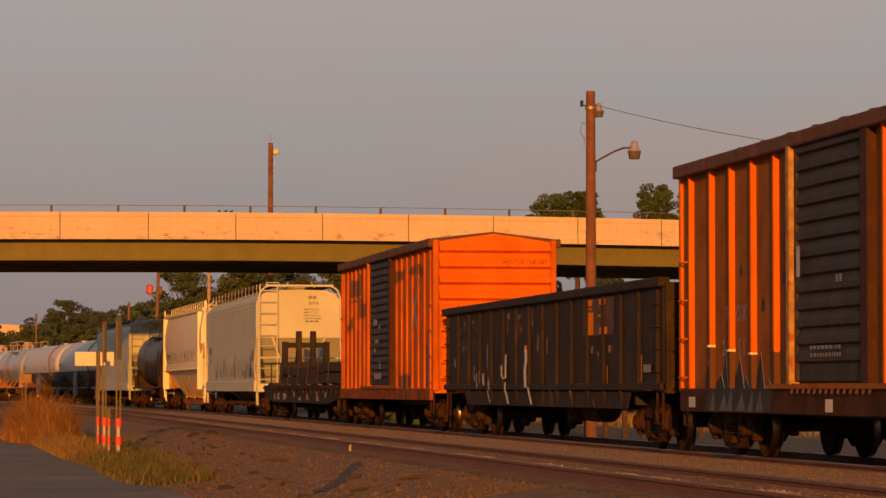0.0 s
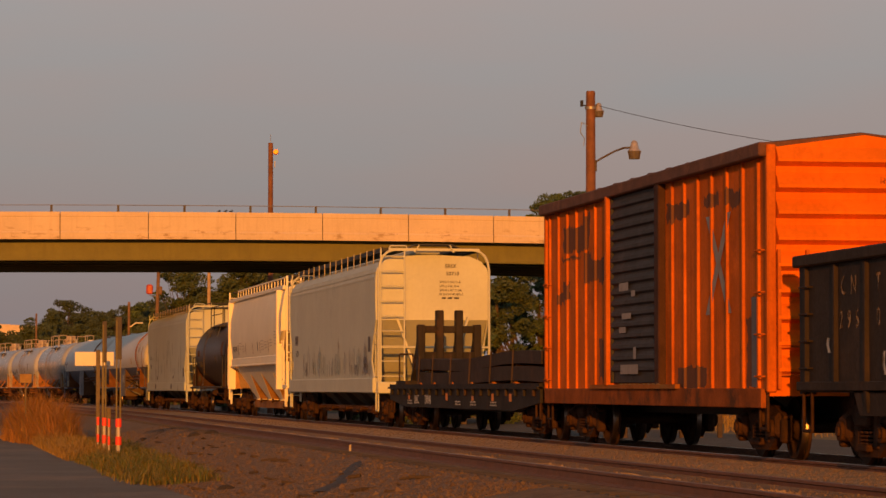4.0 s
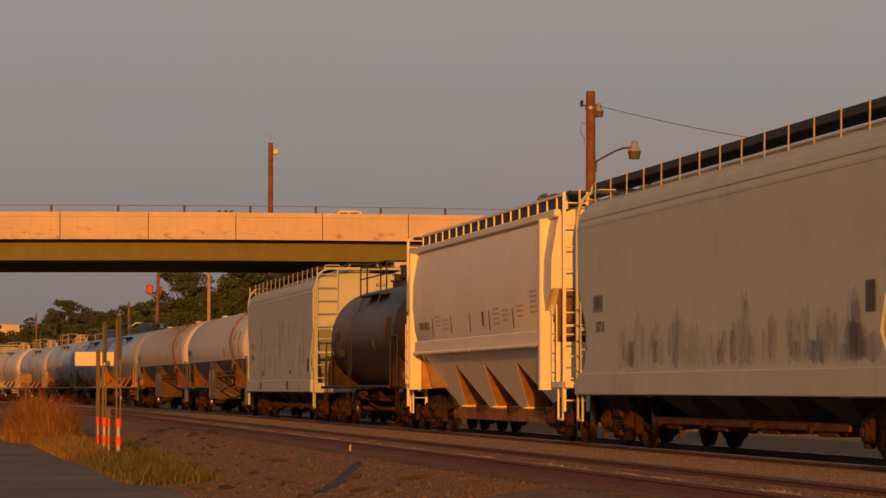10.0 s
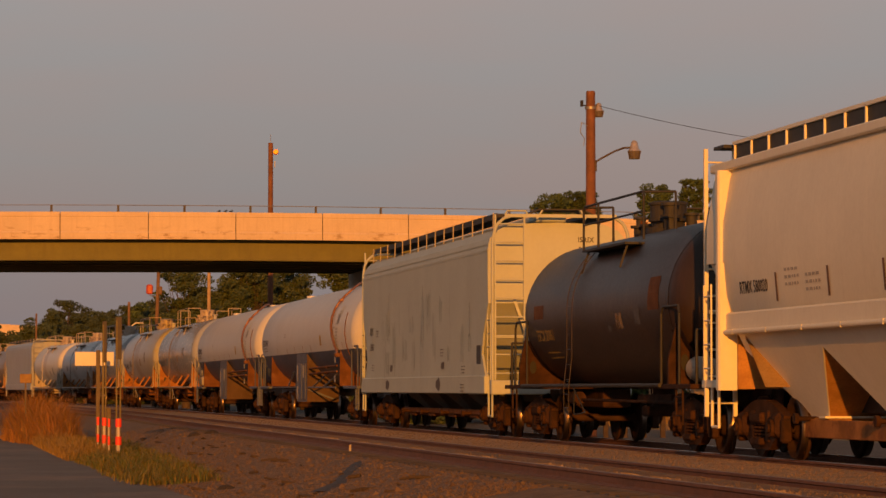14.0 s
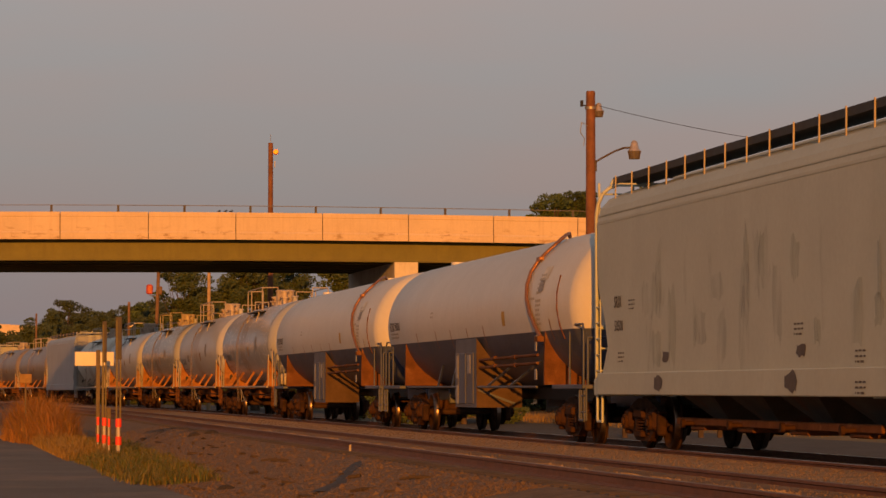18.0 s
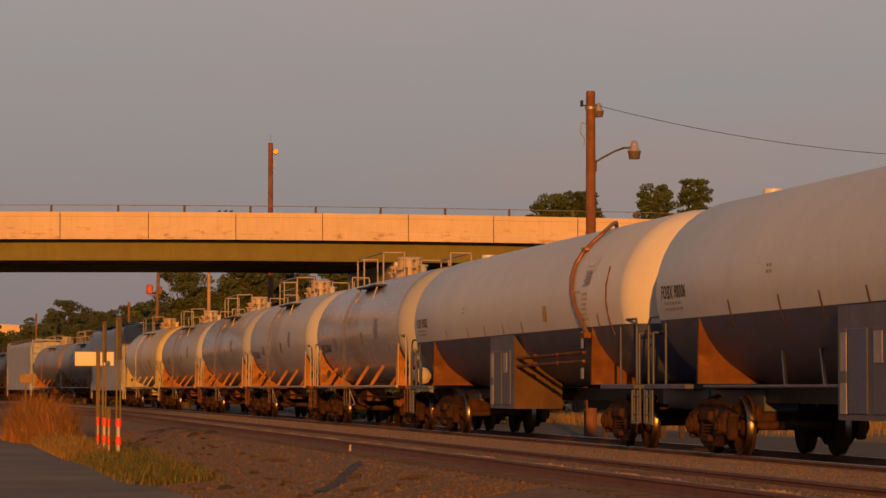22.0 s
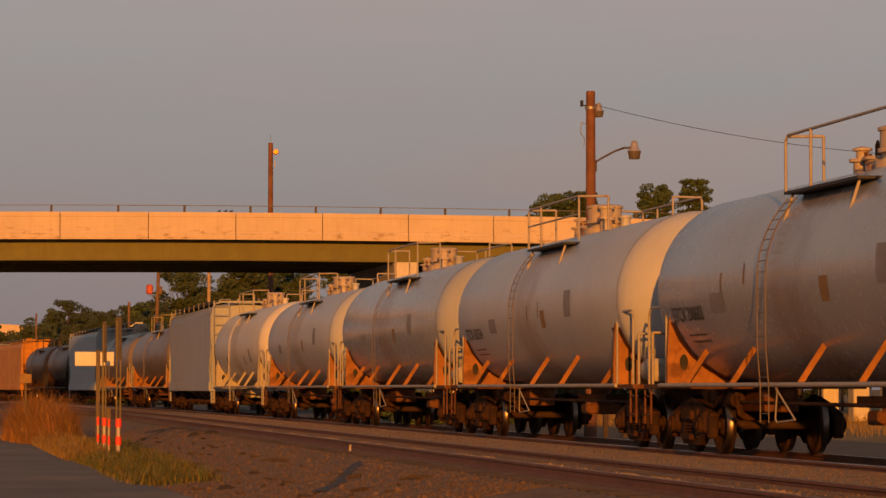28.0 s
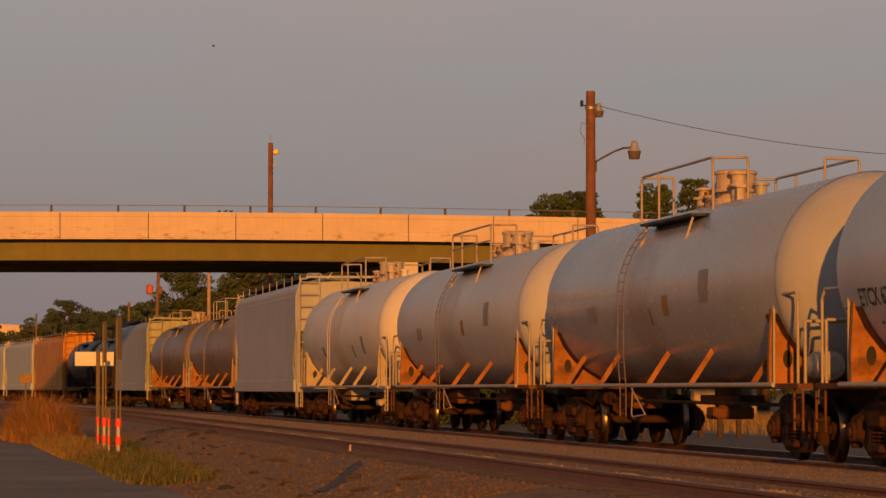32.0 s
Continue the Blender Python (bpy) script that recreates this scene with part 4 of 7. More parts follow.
# ---- boxcars ----
def boxcar(label, u0, u1, half, rib_ys, door, side, end, ribmat, extra):
    root, reach = car("boxcar", label, "boxcar", u0, u1)
    z0, z1, hw = 1.02, 4.45, 1.42
    rd = .085 if extra == "A" else .045
    sillmat, sz, sh = (P_SILL, .85, .36) if extra == "A" else (P_SILLORANGE, .89, .28)
    part("side_panel", Geo().box(-hw + .02, 0, (z0 + z1) / 2, .05, 2 * half, z1 - z0), side, root)
    part("side_panel", Geo().box(hw - .02, 0, (z0 + z1) / 2, .05, 2 * half, z1 - z0), side, root)
    part("floor", Geo().box(0, 0, .98, 2.8, 2 * half - .1, .12), M_BLACKSTEEL, root)
    part("side_sill", Geo().box(-hw - .04, 0, sz, .1, 2 * half - .3, sh, ch=.01), sillmat, root)
    part("side_sill", Geo().box(hw + .04, 0, sz, .1, 2 * half - .3, sh, ch=.01), sillmat, root)
    part("center_sill", Geo().box(0, 0, .78, .5, 2 * half - 1, .36), M_BLACKSTEEL, root)
    for y in rib_ys:
        for sx in (-1, 1):
            g = Geo().prism([(sx * hw, y - .06), (sx * (hw + rd), y - .04), (sx * (hw + rd), y + .035), (sx * hw, y + .05)], 2, z0 - .02, z1 - .12)
            part("side_post", g, ribmat, root)
    # roof with eave channel and cross ridges
    part("eave", Geo().box(-hw - .06, 0, z1 - .02, .2, 2 * half + .06, .2, ch=.02), P_ROOF, root)
    part("eave", Geo().box(hw + .06, 0, z1 - .02, .2, 2 * half + .06, .2, ch=.02), P_ROOF, root)
    rp = [(-hw - .1, z1 + .05), (0, z1 + .22), (hw + .1, z1 + .05), (hw + .1, z1), (-hw - .1, z1)]
    n_roof = int(2 * half / .14)
    rings = []
    for i in range(n_roof + 1):
        y = -half + .06 + (2 * half - .12) * i / n_roof
        h = .05 * max(0.0, math.sin(6.2832 * y / 1.3)) ** .6 + .012 * math.sin(y * 5.3)
        rings.append([(x, y, z + h) for x, z in rp[:3]] + [(x, y, z) for x, z in rp[3:]])
    part("roof", Geo().loft(rings), P_ROOF, root, "rusty roof with pressed cross ridges")
    # ends, with pressed ribs
    for sy in (-1, 1):
        g = Geo()
        y = sy * half
        g.prism([(-hw, z0 - .1), (hw, z0 - .1), (hw, z1), (0, z1 + .2), (-hw, z1)], 1, y - sy * .05, y)
        part("end_wall", g, end, root)
        nr = 9
        for i in range(nr):
            zz = z0 + .25 + i * (z1 - z0 - .45) / (nr - 1)
            part("end_rib", Geo().prism([(y, zz - .06), (y + sy * .15, zz), (y + sy * .15, zz + .04), (y, zz + .22)], 0, -hw + .1, hw - .1), end, root)
        for sx in (-1, 1):
            part("corner_post", Geo().box(sx * (hw - .02), y, (z0 + z1) / 2, .14, .14, z1 - z0 + .1, ch=.02), ribmat, root)
        part("end_ladder", ladder_geo((-1.1, y + sy * .12, z0), (-1.1, y + sy * .12, 3.0), .42, (1, 0, 0), 5), ribmat, root)
        part("brake_wheel", Geo().cyl((.8, y + sy * .12, 2.6), (.8, y + sy * .2, 2.6), .28, n=18), P_BROWN, root) if sy > 0 else None
    # plug door with pressed panels, on tracks
    ya, yb = door
    for sx in (-1, 1):
        d = part("door", Geo().box(sx * (hw + .02), (ya + yb) / 2, 2.72, .06, yb - ya, 3.2, ch=.01), P_DOORBLACK, root, "black sliding door with pressed ribs")
        grooves = [1.36 + .2365 * k for k in range(13)] if extra == "A" else [1.3 + .187 * k for k in range(16)]
        step = grooves[1] - grooves[0]
        for k, zz in enumerate(grooves):
            cut = .06
            part("door_rib", Geo().prism([(sx * (hw + .045), zz + step * .9), (sx * (hw + .095), zz + step * .5), (sx * (hw + .1), zz + .035), (sx * (hw + .05), zz)], 1, ya + cut, yb - cut), P_DOORBLACK, d)
        for yy in (ya + .03, yb - .03):
            part("door_edge", Geo().box(sx * (hw + .07), yy, 2.72, .06, .06, 3.18, ch=.01), P_DOORBLACK, d)
        part("door_track", Geo().box(sx * (hw + .1), (ya + yb) / 2, 1.06, .08, (yb - ya) * 1.9, .07), P_BROWN, root)
        part("door_post", Geo().box(sx * (hw + .08), yb + .14, 2.72, .16, .18, 3.3, ch=.02), P_CREAMPOST if extra == "A" else P_ORANGE, root)
        part("door_post", Geo().box(sx * (hw + .06), ya - .2, 2.72, .14, .3, 3.3, ch=.02), P_FRAMEDARK, root, "dark brown door frame")
    grabs(root, -hw - .02, half - .28, 1.2, 3.0, 4, ribmat)
    grabs(root, -hw - .02, -half + .28, 1.2, 3.0, 4, ribmat)
    sill_steps(root, half - .1, M_STEEL, 1.42, 1.0)
    trucks(root, half - 1.75)
    couplers(root, half, reach)
    x = -hw - .012
    if extra == "A":
        for ch, y, z in (("R", 5.15, 2.12), ("O", 4.55, 2.12), ("X", 4.25, 2.12), ("2", 5.4, 1.62), ("2", 5.1, 1.62), ("5", 4.5, 1.62), ("1", 4.25, 1.62)):
            lettering(ch, .34, P_GREYBLUE, root, on_side(x, y, z), "blue-grey worn letter")
        # tall black spikes with pale edges, over panels and sill
        for k, (y, zt, w) in enumerate(((6.35, 1.5, .3), (5.6, 1.25, .5), (5.3, 1.62, .3), (4.5, 1.5, .5), (4.15, 1.2, .4), (3.35, 1.55, .4), (2.95, 1.15, .5))):
            g = Geo().add([on_side(x - .003 - .0006 * k, y, 1.02)(p, q) for p, q in ((-w * .6, 0), (w * .6, 0), (w * .25, (zt - 1.02) * .55), (w * .1, zt - 1.02), (-w * .15, (zt - 1.02) * .7), (-w * .45, (zt - 1.02) * .4))], [(0, 1, 2, 3, 4, 5)])
            part("graffiti", g, P_SPRAYDARK, root, "black sprayed spike")
            g = Geo().add([on_side(x - .009, y, 1.02)(p, q) for p, q in ((w * .55, 0), (w * .62, 0), (w * .16, zt - 1.02), (w * .09, zt - 1.02))], [(0, 1, 2, 3)])
            part("graffiti", g, P_SPRAYPALE, root, "thin pale sprayed edge")
        part("graffiti", Geo().add([on_side(-hw - .094, 4.35, .86)(p, q) for p, q in ((-1.9, -.17), (1.75, -.17), (1.9, .17), (-1.6, .17))], [(0, 1, 2, 3)]), P_SPRAYDARK, root, "black sprayed field on the sill")
        for y, a, b, top in ((5.75, .06, .2, .16), (5.1, .02, .3, .1), (4.75, .1, .22, .17), (4.1, .03, .34, .12), (3.6, .12, .2, .16), (3.1, .02, .26, .14)):
            part("graffiti", Geo().add([on_side(-hw - .097, y, .86)(p, q) for p, q in ((-b, -.165), (b * .6, -.165), (a, top))], [(0, 1, 2)]), P_SPRAYGREY, root, "grey sprayed wedge")
        for y, zt in ((5.99, 1.67), (4.83, 1.59), (3.63, 1.53)):
            part("graffiti", Geo().box(-hw - .06, y - .02, zt, .11, .1, .035), P_SPRAYPALE, root, "pale sprayed tip on a side post")
        for y, z, w, h in ((2.05, 2.55, .3, .2), (3.2, 2.2, .18, .25), (4.4, 2.75, .12, .2), (6.3, 3.3, .15, .12)):
            part("rust_hole", blotch(on_side(x - .003, y, z), w, h, int(y * 10)), P_SPRAYDARK, root, "dark corroded spot")
        for i in range(14):
            part("worn_stripe", Geo().add([on_side(-hw - .15, 1.3 - i * .27, .99)(p, q) for p, q in ((-.07, -.03), (.05, -.03), (.1, .03), (-.02, .03))], [(0, 1, 2, 3)]), P_STRIPE, root, "worn hazard stripe under the door")
        g = Geo()
        bars(g, on_side(-hw - .105, -.15, 1.55), 2, 1.4, h=.05, gap=.1)
        bars(g, on_side(-hw - .105, -.8, 2.42), 1, .3, h=.1)
        tagged(part("small_print", g, P_FADEDGREY, root), kind="stuff")
        part("placard", patch(on_side(-hw - .1, -.3, .8), .35, .17), P_PALE, root)
        part("placard", patch(on_side(-hw - .1, 7.0, .82), .4, .16), P_PALE, root)
        part("placard", patch(on_side(-hw - .15, .95, 2.75), .18, .42), P_SILVER, root)
    else:
        for sg in (-1, 1):
            g = Geo().add([on_side(x - .012 - .004 * sg, -5.1, 2.9)(p, q) for p, q in ((-.75 * sg, -.75), (-.5 * sg, -.75), (.75 * sg, .75), (.5 * sg, .75))], [(0, 1, 2, 3)])
            part("cross_mark", g, P_FADEDGREY, root, "large grey painted cross stroke")
        for y, z, w, h in ((.9, 2.75, .7, .14), (.2, 2.62, .3, .1), (.7, 2.25, .7, .1), (1.0, 2.02, .5, .1), (.5, 1.35, 1.3, .16), (.1, 1.62, .2, .2)):
            part("stencil", patch(on_side(-hw - .105, y, z), w, h), P_FADEDGREY, root, "worn grey stencil on the door")
        part("placard", patch(on_side(x - .003, -7.1, 1.7), .32, 1.3), P_PANEL, root)
        lettering("RBOX 34565", .2, P_RBOX, root, on_end(.72, -half - .125, 3.97), "small dark letters")
        g = Geo()
        rnd = random.Random(4)
        for i in range(9):
            g.add([on_side(x - .12, 1.0 - i * .33, 1.02)(p, q) for p, q in ((-.12, 0), (.1, 0), (.16, .08), (-.05, .1))], [(0, 1, 2, 3)])
        part("worn_stripe", g, P_CREAMPOST, root, "worn hazard stripe under the door")
    return root


boxcar("rusty orange boxcar with black ribbed door and sprayed graffiti", -85.12, -67.9, 7.95,
       [7.25, 5.99, 4.83, 3.63, 2.43, -2.6, -3.8, -5.0, -6.2, -7.25], (-1.75, 1.3), P_BROWN, P_ORANGE_END, P_ORANGE_RIB, "A")
boxcar("bright orange boxcar with black ribbed door and faded lettering", -45.6, -28.3, 7.85,
       [7.5, 6.7, 5.9, 5.1, 4.3, 3.5, 2.7, -2.2, -3.0, -3.85, -4.7, -5.6, -6.5, -7.35], (-1.35, 1.95), P_ORANGE, P_ORANGE_END, P_ORANGE, "B")


# ---- gondola ----
def gondola():
    root, reach = car("gondola_car", "long black gondola car with ribbed sides and silver graffiti", "gondola car", -67.9, -45.55)
    half = 10.45
    hw = 1.38
    for sx in (-1, 1):
        part("side_wall", Geo().box(sx * hw, 0, 1.85, .04, 2 * half, 1.75), P_GONDOLA, root)
        low = Geo().prism([(-half + 2.4, 1.05), (half - 2.4, 1.05), (half - 2.7, .68), (-half + 2.7, .68)], 0, sx * hw - .02, sx * hw + .02)
        part("side_skirt", low, P_GONDOLA, root)
        part("top_rail", Geo().box(sx * (hw + .02), 0, 2.76, .2, 2 * half + .1, .16, ch=.02), P_GONDOLA, root)
        part("side_sill", Geo().box(sx * (hw + .03), 0, 1.06, .1, 2 * half, .12, ch=.01), P_GONDOLA, root)
        for i in range(16):
            y = -half + .35 + i * (2 * half - .7) / 15
            zb = .72 if abs(y) < half - 2.7 else 1.0
            g = Geo().loft([[(sx * hw, y - .1, z), (sx * (hw + d), y - .05, z), (sx * (hw + d), y + .05, z), (sx * hw, y + .1, z)] for z, d in ((zb, .04), (1.1, .075), (2.7, .065))])
            part("side_post", g, P_GONDOLA, root)
    part("floor", Geo().box(0, 0, 1.1, 2.7, 2 * half, .1), M_BLACKSTEEL, root)
    part("center_sill", Geo().box(0, 0, .84, .5, 2 * half - 1, .4), M_BLACKSTEEL, root)
    for i in range(9):
        part("cross_bearer", Geo().box(0, -8 + 2 * i, .9, 2.6, .15, .3), M_BLACKSTEEL, root)
    for sy in (-1, 1):
        part("end_wall", Geo().box(0, sy * half, 1.88, 2.76, .05, 1.75), P_GONDOLA, root)
        for i in range(4):
            part("end_rib", Geo().box(0, sy * (half + .05), 1.25 + i * .42, 2.7, .1, .1, ch=.02), P_GONDOLA, root)
        part("corner_cap", Geo().box(-hw + .1, sy * (half + .03), 1.85, .2, .12, 1.8), P_GONDOLA, root)
    grabs(root, -hw - .02, half - .4, 1.3, 2.4, 4, P_GONDOLA)
    grabs(root, -hw - .02, -half + .4, 1.3, 2.4, 4, P_GONDOLA)
    sill_steps(root, half - .1, M_STEEL, 1.38, 1.0)
    trucks(root, half - 2.0)
    couplers(root, half, reach)
    part("brake_cylinder", Geo().cyl((-.7, -1.2, .6), (-.7, -.5, .6), .2, n=14), M_STEEL, root)
    part("air_tank", Geo().cyl((-.75, -3.6, .62), (-.75, -2.2, .62), .22, n=14), M_STEEL, root)
    x = -hw - .03
    # worn orange square emblem, a plain shape
    em = part("emblem", patch(on_side(x, -5.62, 2.3), 2.5, .66), P_EMBLEM, root, "worn brown emblem square with orange rests")
    for y, z, w, h in ((-4.88, 2.56, .5, .11), (-5.95, 2.56, .52, .1), (-4.95, 2.19, .55, .4), (-5.85, 2.32, .5, .03), (-6.03, 2.05, .62, .12), (-4.95, 2.45, .3, .03)):
        part("emblem_rest", patch(on_side(x - .004, y, z), w, h), P_ORBRIGHT, em)
    for i, (ch, y) in enumerate(zip("GNTX", (8.4, 7.95, 6.9, 6.45))):
        lettering(ch, .34, P_TAN, root, on_side(x, y, 2.36), "faded tan letters")
    for i, (ch, y) in enumerate(zip("29505", (8.5, 8.15, 7.8, 6.9, 6.5))):
        lettering(ch, .34, P_TAN, root, on_side(x, y, 1.92), "faded tan letters")
    # rests of a large faded word: plain strokes
    for y, z, w, h in ((2.95, 2.33, .14, .42), (2.75, 2.5, .2, .12), (1.75, 2.3, .13, .4), (1.55, 2.48, .25, .1), (1.5, 2.2, .25, .12), (.35, 2.36, .13, .5), (-.2, 1.95, .2, .4), (-1.1, 1.85, .16, .35), (-2.0, 1.9, .14, .35), (-3.3, 1.92, .3, .36), (-5.1, 1.72, .25, .12), (-5.6, 1.6, .14, .16), (-6.6, 1.72, .4, .12)):
        part("paint_patch", patch(on_side(x, y, z), w, h), P_TAN, root, "worn tan paint patch")
    for y, z, w, h, m in ((.8, 1.83, .34, .1, P_ORBRIGHT), (-6.5, 1.25, .06, .34, P_ORBRIGHT), (-9.1, 1.36, .05, .45, P_ORBRIGHT), (-9.5, 1.36, .55, .13, P_FADEDGREY), (-9.6, 1.02, .5, .05, P_FADEDGREY)):
        part("paint_mark", patch(on_side(-hw - .07, y, z), w, h), m, root, "small orange mark" if m is P_ORBRIGHT else "pale smeared mark")

    def stroke(pts, w, m):
        g = Geo()
        for (a, b), (c, d) in zip(pts, pts[1:]):
            g.add([(-hw - .085, a + w, b), (-hw - .085, a - w, b), (-hw - .085, c - w, d), (-hw - .085, c + w, d)], [(0, 1, 2, 3)])
        part("graffiti", g, m, root, "silver sprayed drip stroke")

    stroke(((3.35, 1.5), (3.3, 1.28), (3.1, 1.22), (2.9, 1.25), (2.86, 1.72)), .085, P_SPRAYPALE)
    stroke(((2.95, 1.15), (2.98, 1.02), (2.8, .9), (2.6, .72)), .085, P_SPRAYPALE)
    stroke(((3.38, 1.52), (2.9, 1.54)), .03, P_SPRAYPALE)
    stroke(((.78, 1.8), (.72, 1.6), (.85, 1.4), (.8, 1.05)), .13, P_SPRAYPALE)
    stroke(((.55, 1.05), (.4, .9), (.2, .72)), .085, P_SPRAYPALE)
    for y, z0, z1, w in ((4.9, 1.2, 2.0, .03), (6.5, 1.2, 1.5, .05), (6.2, 1.05, 1.35, .04), (5.4, 1.1, 1.35, .12), (4.75, 1.0, 1.2, .12), (5.9, 1.05, 1.4, .03), (8.9, 1.5, 1.7, .06), (-.6, 1.7, 2.0, .03)):
        stroke(((y, z1), (y + .04, (z0 + z1) / 2), (y - .05, z0)), w, P_SILVERWORN)
    stroke(((4.95, 1.0), (4.8, .86), (4.6, .72)), .05, P_SILVERWORN)
    for y in (-1.6, -3.4, -5.2):
        stroke(((y, 1.0), (y - .15, .85), (y - .3, .72)), .05, P_TAN)
    return root


gondola()


# ---- flat car with stakes and a load of plates ----
def flat_car():
    root, reach = car("flat_car", "dark flat car with end stakes carrying strapped steel plates", "flat car", -29.1, -8.55)
    half = 9.6
    part("deck", Geo().box(0, 0, 1.08, 2.9, 2 * half, .1), P_FLAT, root)
    for sx in (-1, 1):
        sill = Geo().prism([(-half, 1.05), (half, 1.05), (half, .75), (half - 2.6, .58), (-half + 2.6, .58), (-half, .75)], 0, sx * 1.4 - .03, sx * 1.4 + .03)
        part("side_sill", sill, P_FLAT, root)
        part("sill_flange", Geo().box(sx * 1.44, 0, 1.04, .12, 2 * half, .05), P_FLAT, root)
        for i in range(20):
            y = -half + .5 + i * (2 * half - 1) / 19
            part("stake_pocket", Geo().box(sx * 1.465, y, .96, .06, .12, .18, ch=.01), P_FLAT, root)
    part("center_sill", Geo().box(0, 0, .75, .6, 2 * half - .8, .5), M_BLACKSTEEL, root)
    for i in range(8):
        part("cross_bearer", Geo().box(0, -7 + 2 * i, .88, 2.6, .12, .25), M_BLACKSTEEL, root)
    # stakes with braces at the far end
    for sy in (1,):
        yb = sy * 7.9
        for x, zt in ((-.92, 2.62), (-.45, 2.98), (.04, 2.98), (.5, 2.62)):
            part("stake", Geo().box(x, yb, (1.13 + zt) / 2, .19, .26, zt - 1.13, ch=.02), P_FLAT, root)
            part("stake_brace", Geo().beam((x, yb + sy * 1.1, 1.15), (x, yb + sy * .1, 2.2), .16, .16), P_FLAT, root)
        for z, w in ((2.5, 1.62), (1.85, 1.6), (1.35, 1.6)):
            part("cross_tie", Geo().box(-.21, yb, z, w, .16, .18, ch=.01), P_FLAT, root)
        part("stake_base", Geo().box(0, yb + sy * .5, 1.17, 2.7, 1.5, .1), P_FLAT, root)
    # the plates: three bundles high, with dunnage between
    rnd = random.Random(3)
    for k, (z, t) in enumerate(((1.3, .3), (1.64, .26))):
        for j in range(2):
            y0, y1 = ((-9.0, 6.6) if k == 0 else (-8.7, 6.9)) if j == 0 else (-8.8, 6.5)
            x = -.62 if j == 0 else .66
            g = Geo()
            nseg = 8
            rings = []
            for i in range(nseg + 1):
                y = y0 + (y1 - y0) * i / nseg
                sag = .05 * math.sin(i / nseg * 6.283 * (1.0 + .3 * k)) - (.06 * (k + .2) * (i / nseg))
                zz = z + sag
                rings.append([(x - .6, y, zz - t / 2), (x + .6, y, zz - t / 2), (x + .6, y, zz + t / 2), (x - .6, y, zz + t / 2)])
            part("steel_slab", g.loft(rings), P_PLATE, root, "thick dark rolled steel slab")
    for y in (-6, -3.5, -1, 1.5, 4, 6):
        part("dunnage", Geo().box(0, y, 1.14, 2.5, .2, .06), P_BROWN, root)
        part("dunnage", Geo().box(0, y + .2, 1.49, 2.3, .2, .07), P_BROWN, root)
        part("strap", Geo().beam((-1.3, y, 1.12), (-1.24, y + .12, 1.82), .03, .015, up=(0, 1, 0)), P_PLATE, root)
    lettering("LMIC", .3, P_PALE, root, on_side(-1.44, 5.35, .76), "pale worn letters")
    lettering("200048", .3, P_PALE, root, on_side(-1.44, 3.7, .76), "pale worn letters")
    for y in (6.5, 1.07, -2.26, -4.64, -6.6):
        part("reflector", patch(on_side(-1.44, y, .84), .28, .16), P_ORSPOT, root, "orange reflector square")
    g = Geo()
    for y in (-.4, -2.3, -4.7, 6.4):
        bars(g, on_side(-1.437, y, .72), 2, .7, h=.03, gap=.06)
    tagged(part("small_print", g, P_PALE, root), kind="stuff")
    part("hand_brake", Geo().tube([(-1.2, 9.55, 1.1), (-1.2, 9.55, 1.9), (-.85, 9.55, 1.9), (-.85, 9.55, 1.1)], .022), P_PLATE, root)
    sill_steps(root, half - .1, M_STEEL, 1.4, .8)
    trucks(root, half - 1.9)
    couplers(root, half, reach)


flat_car()


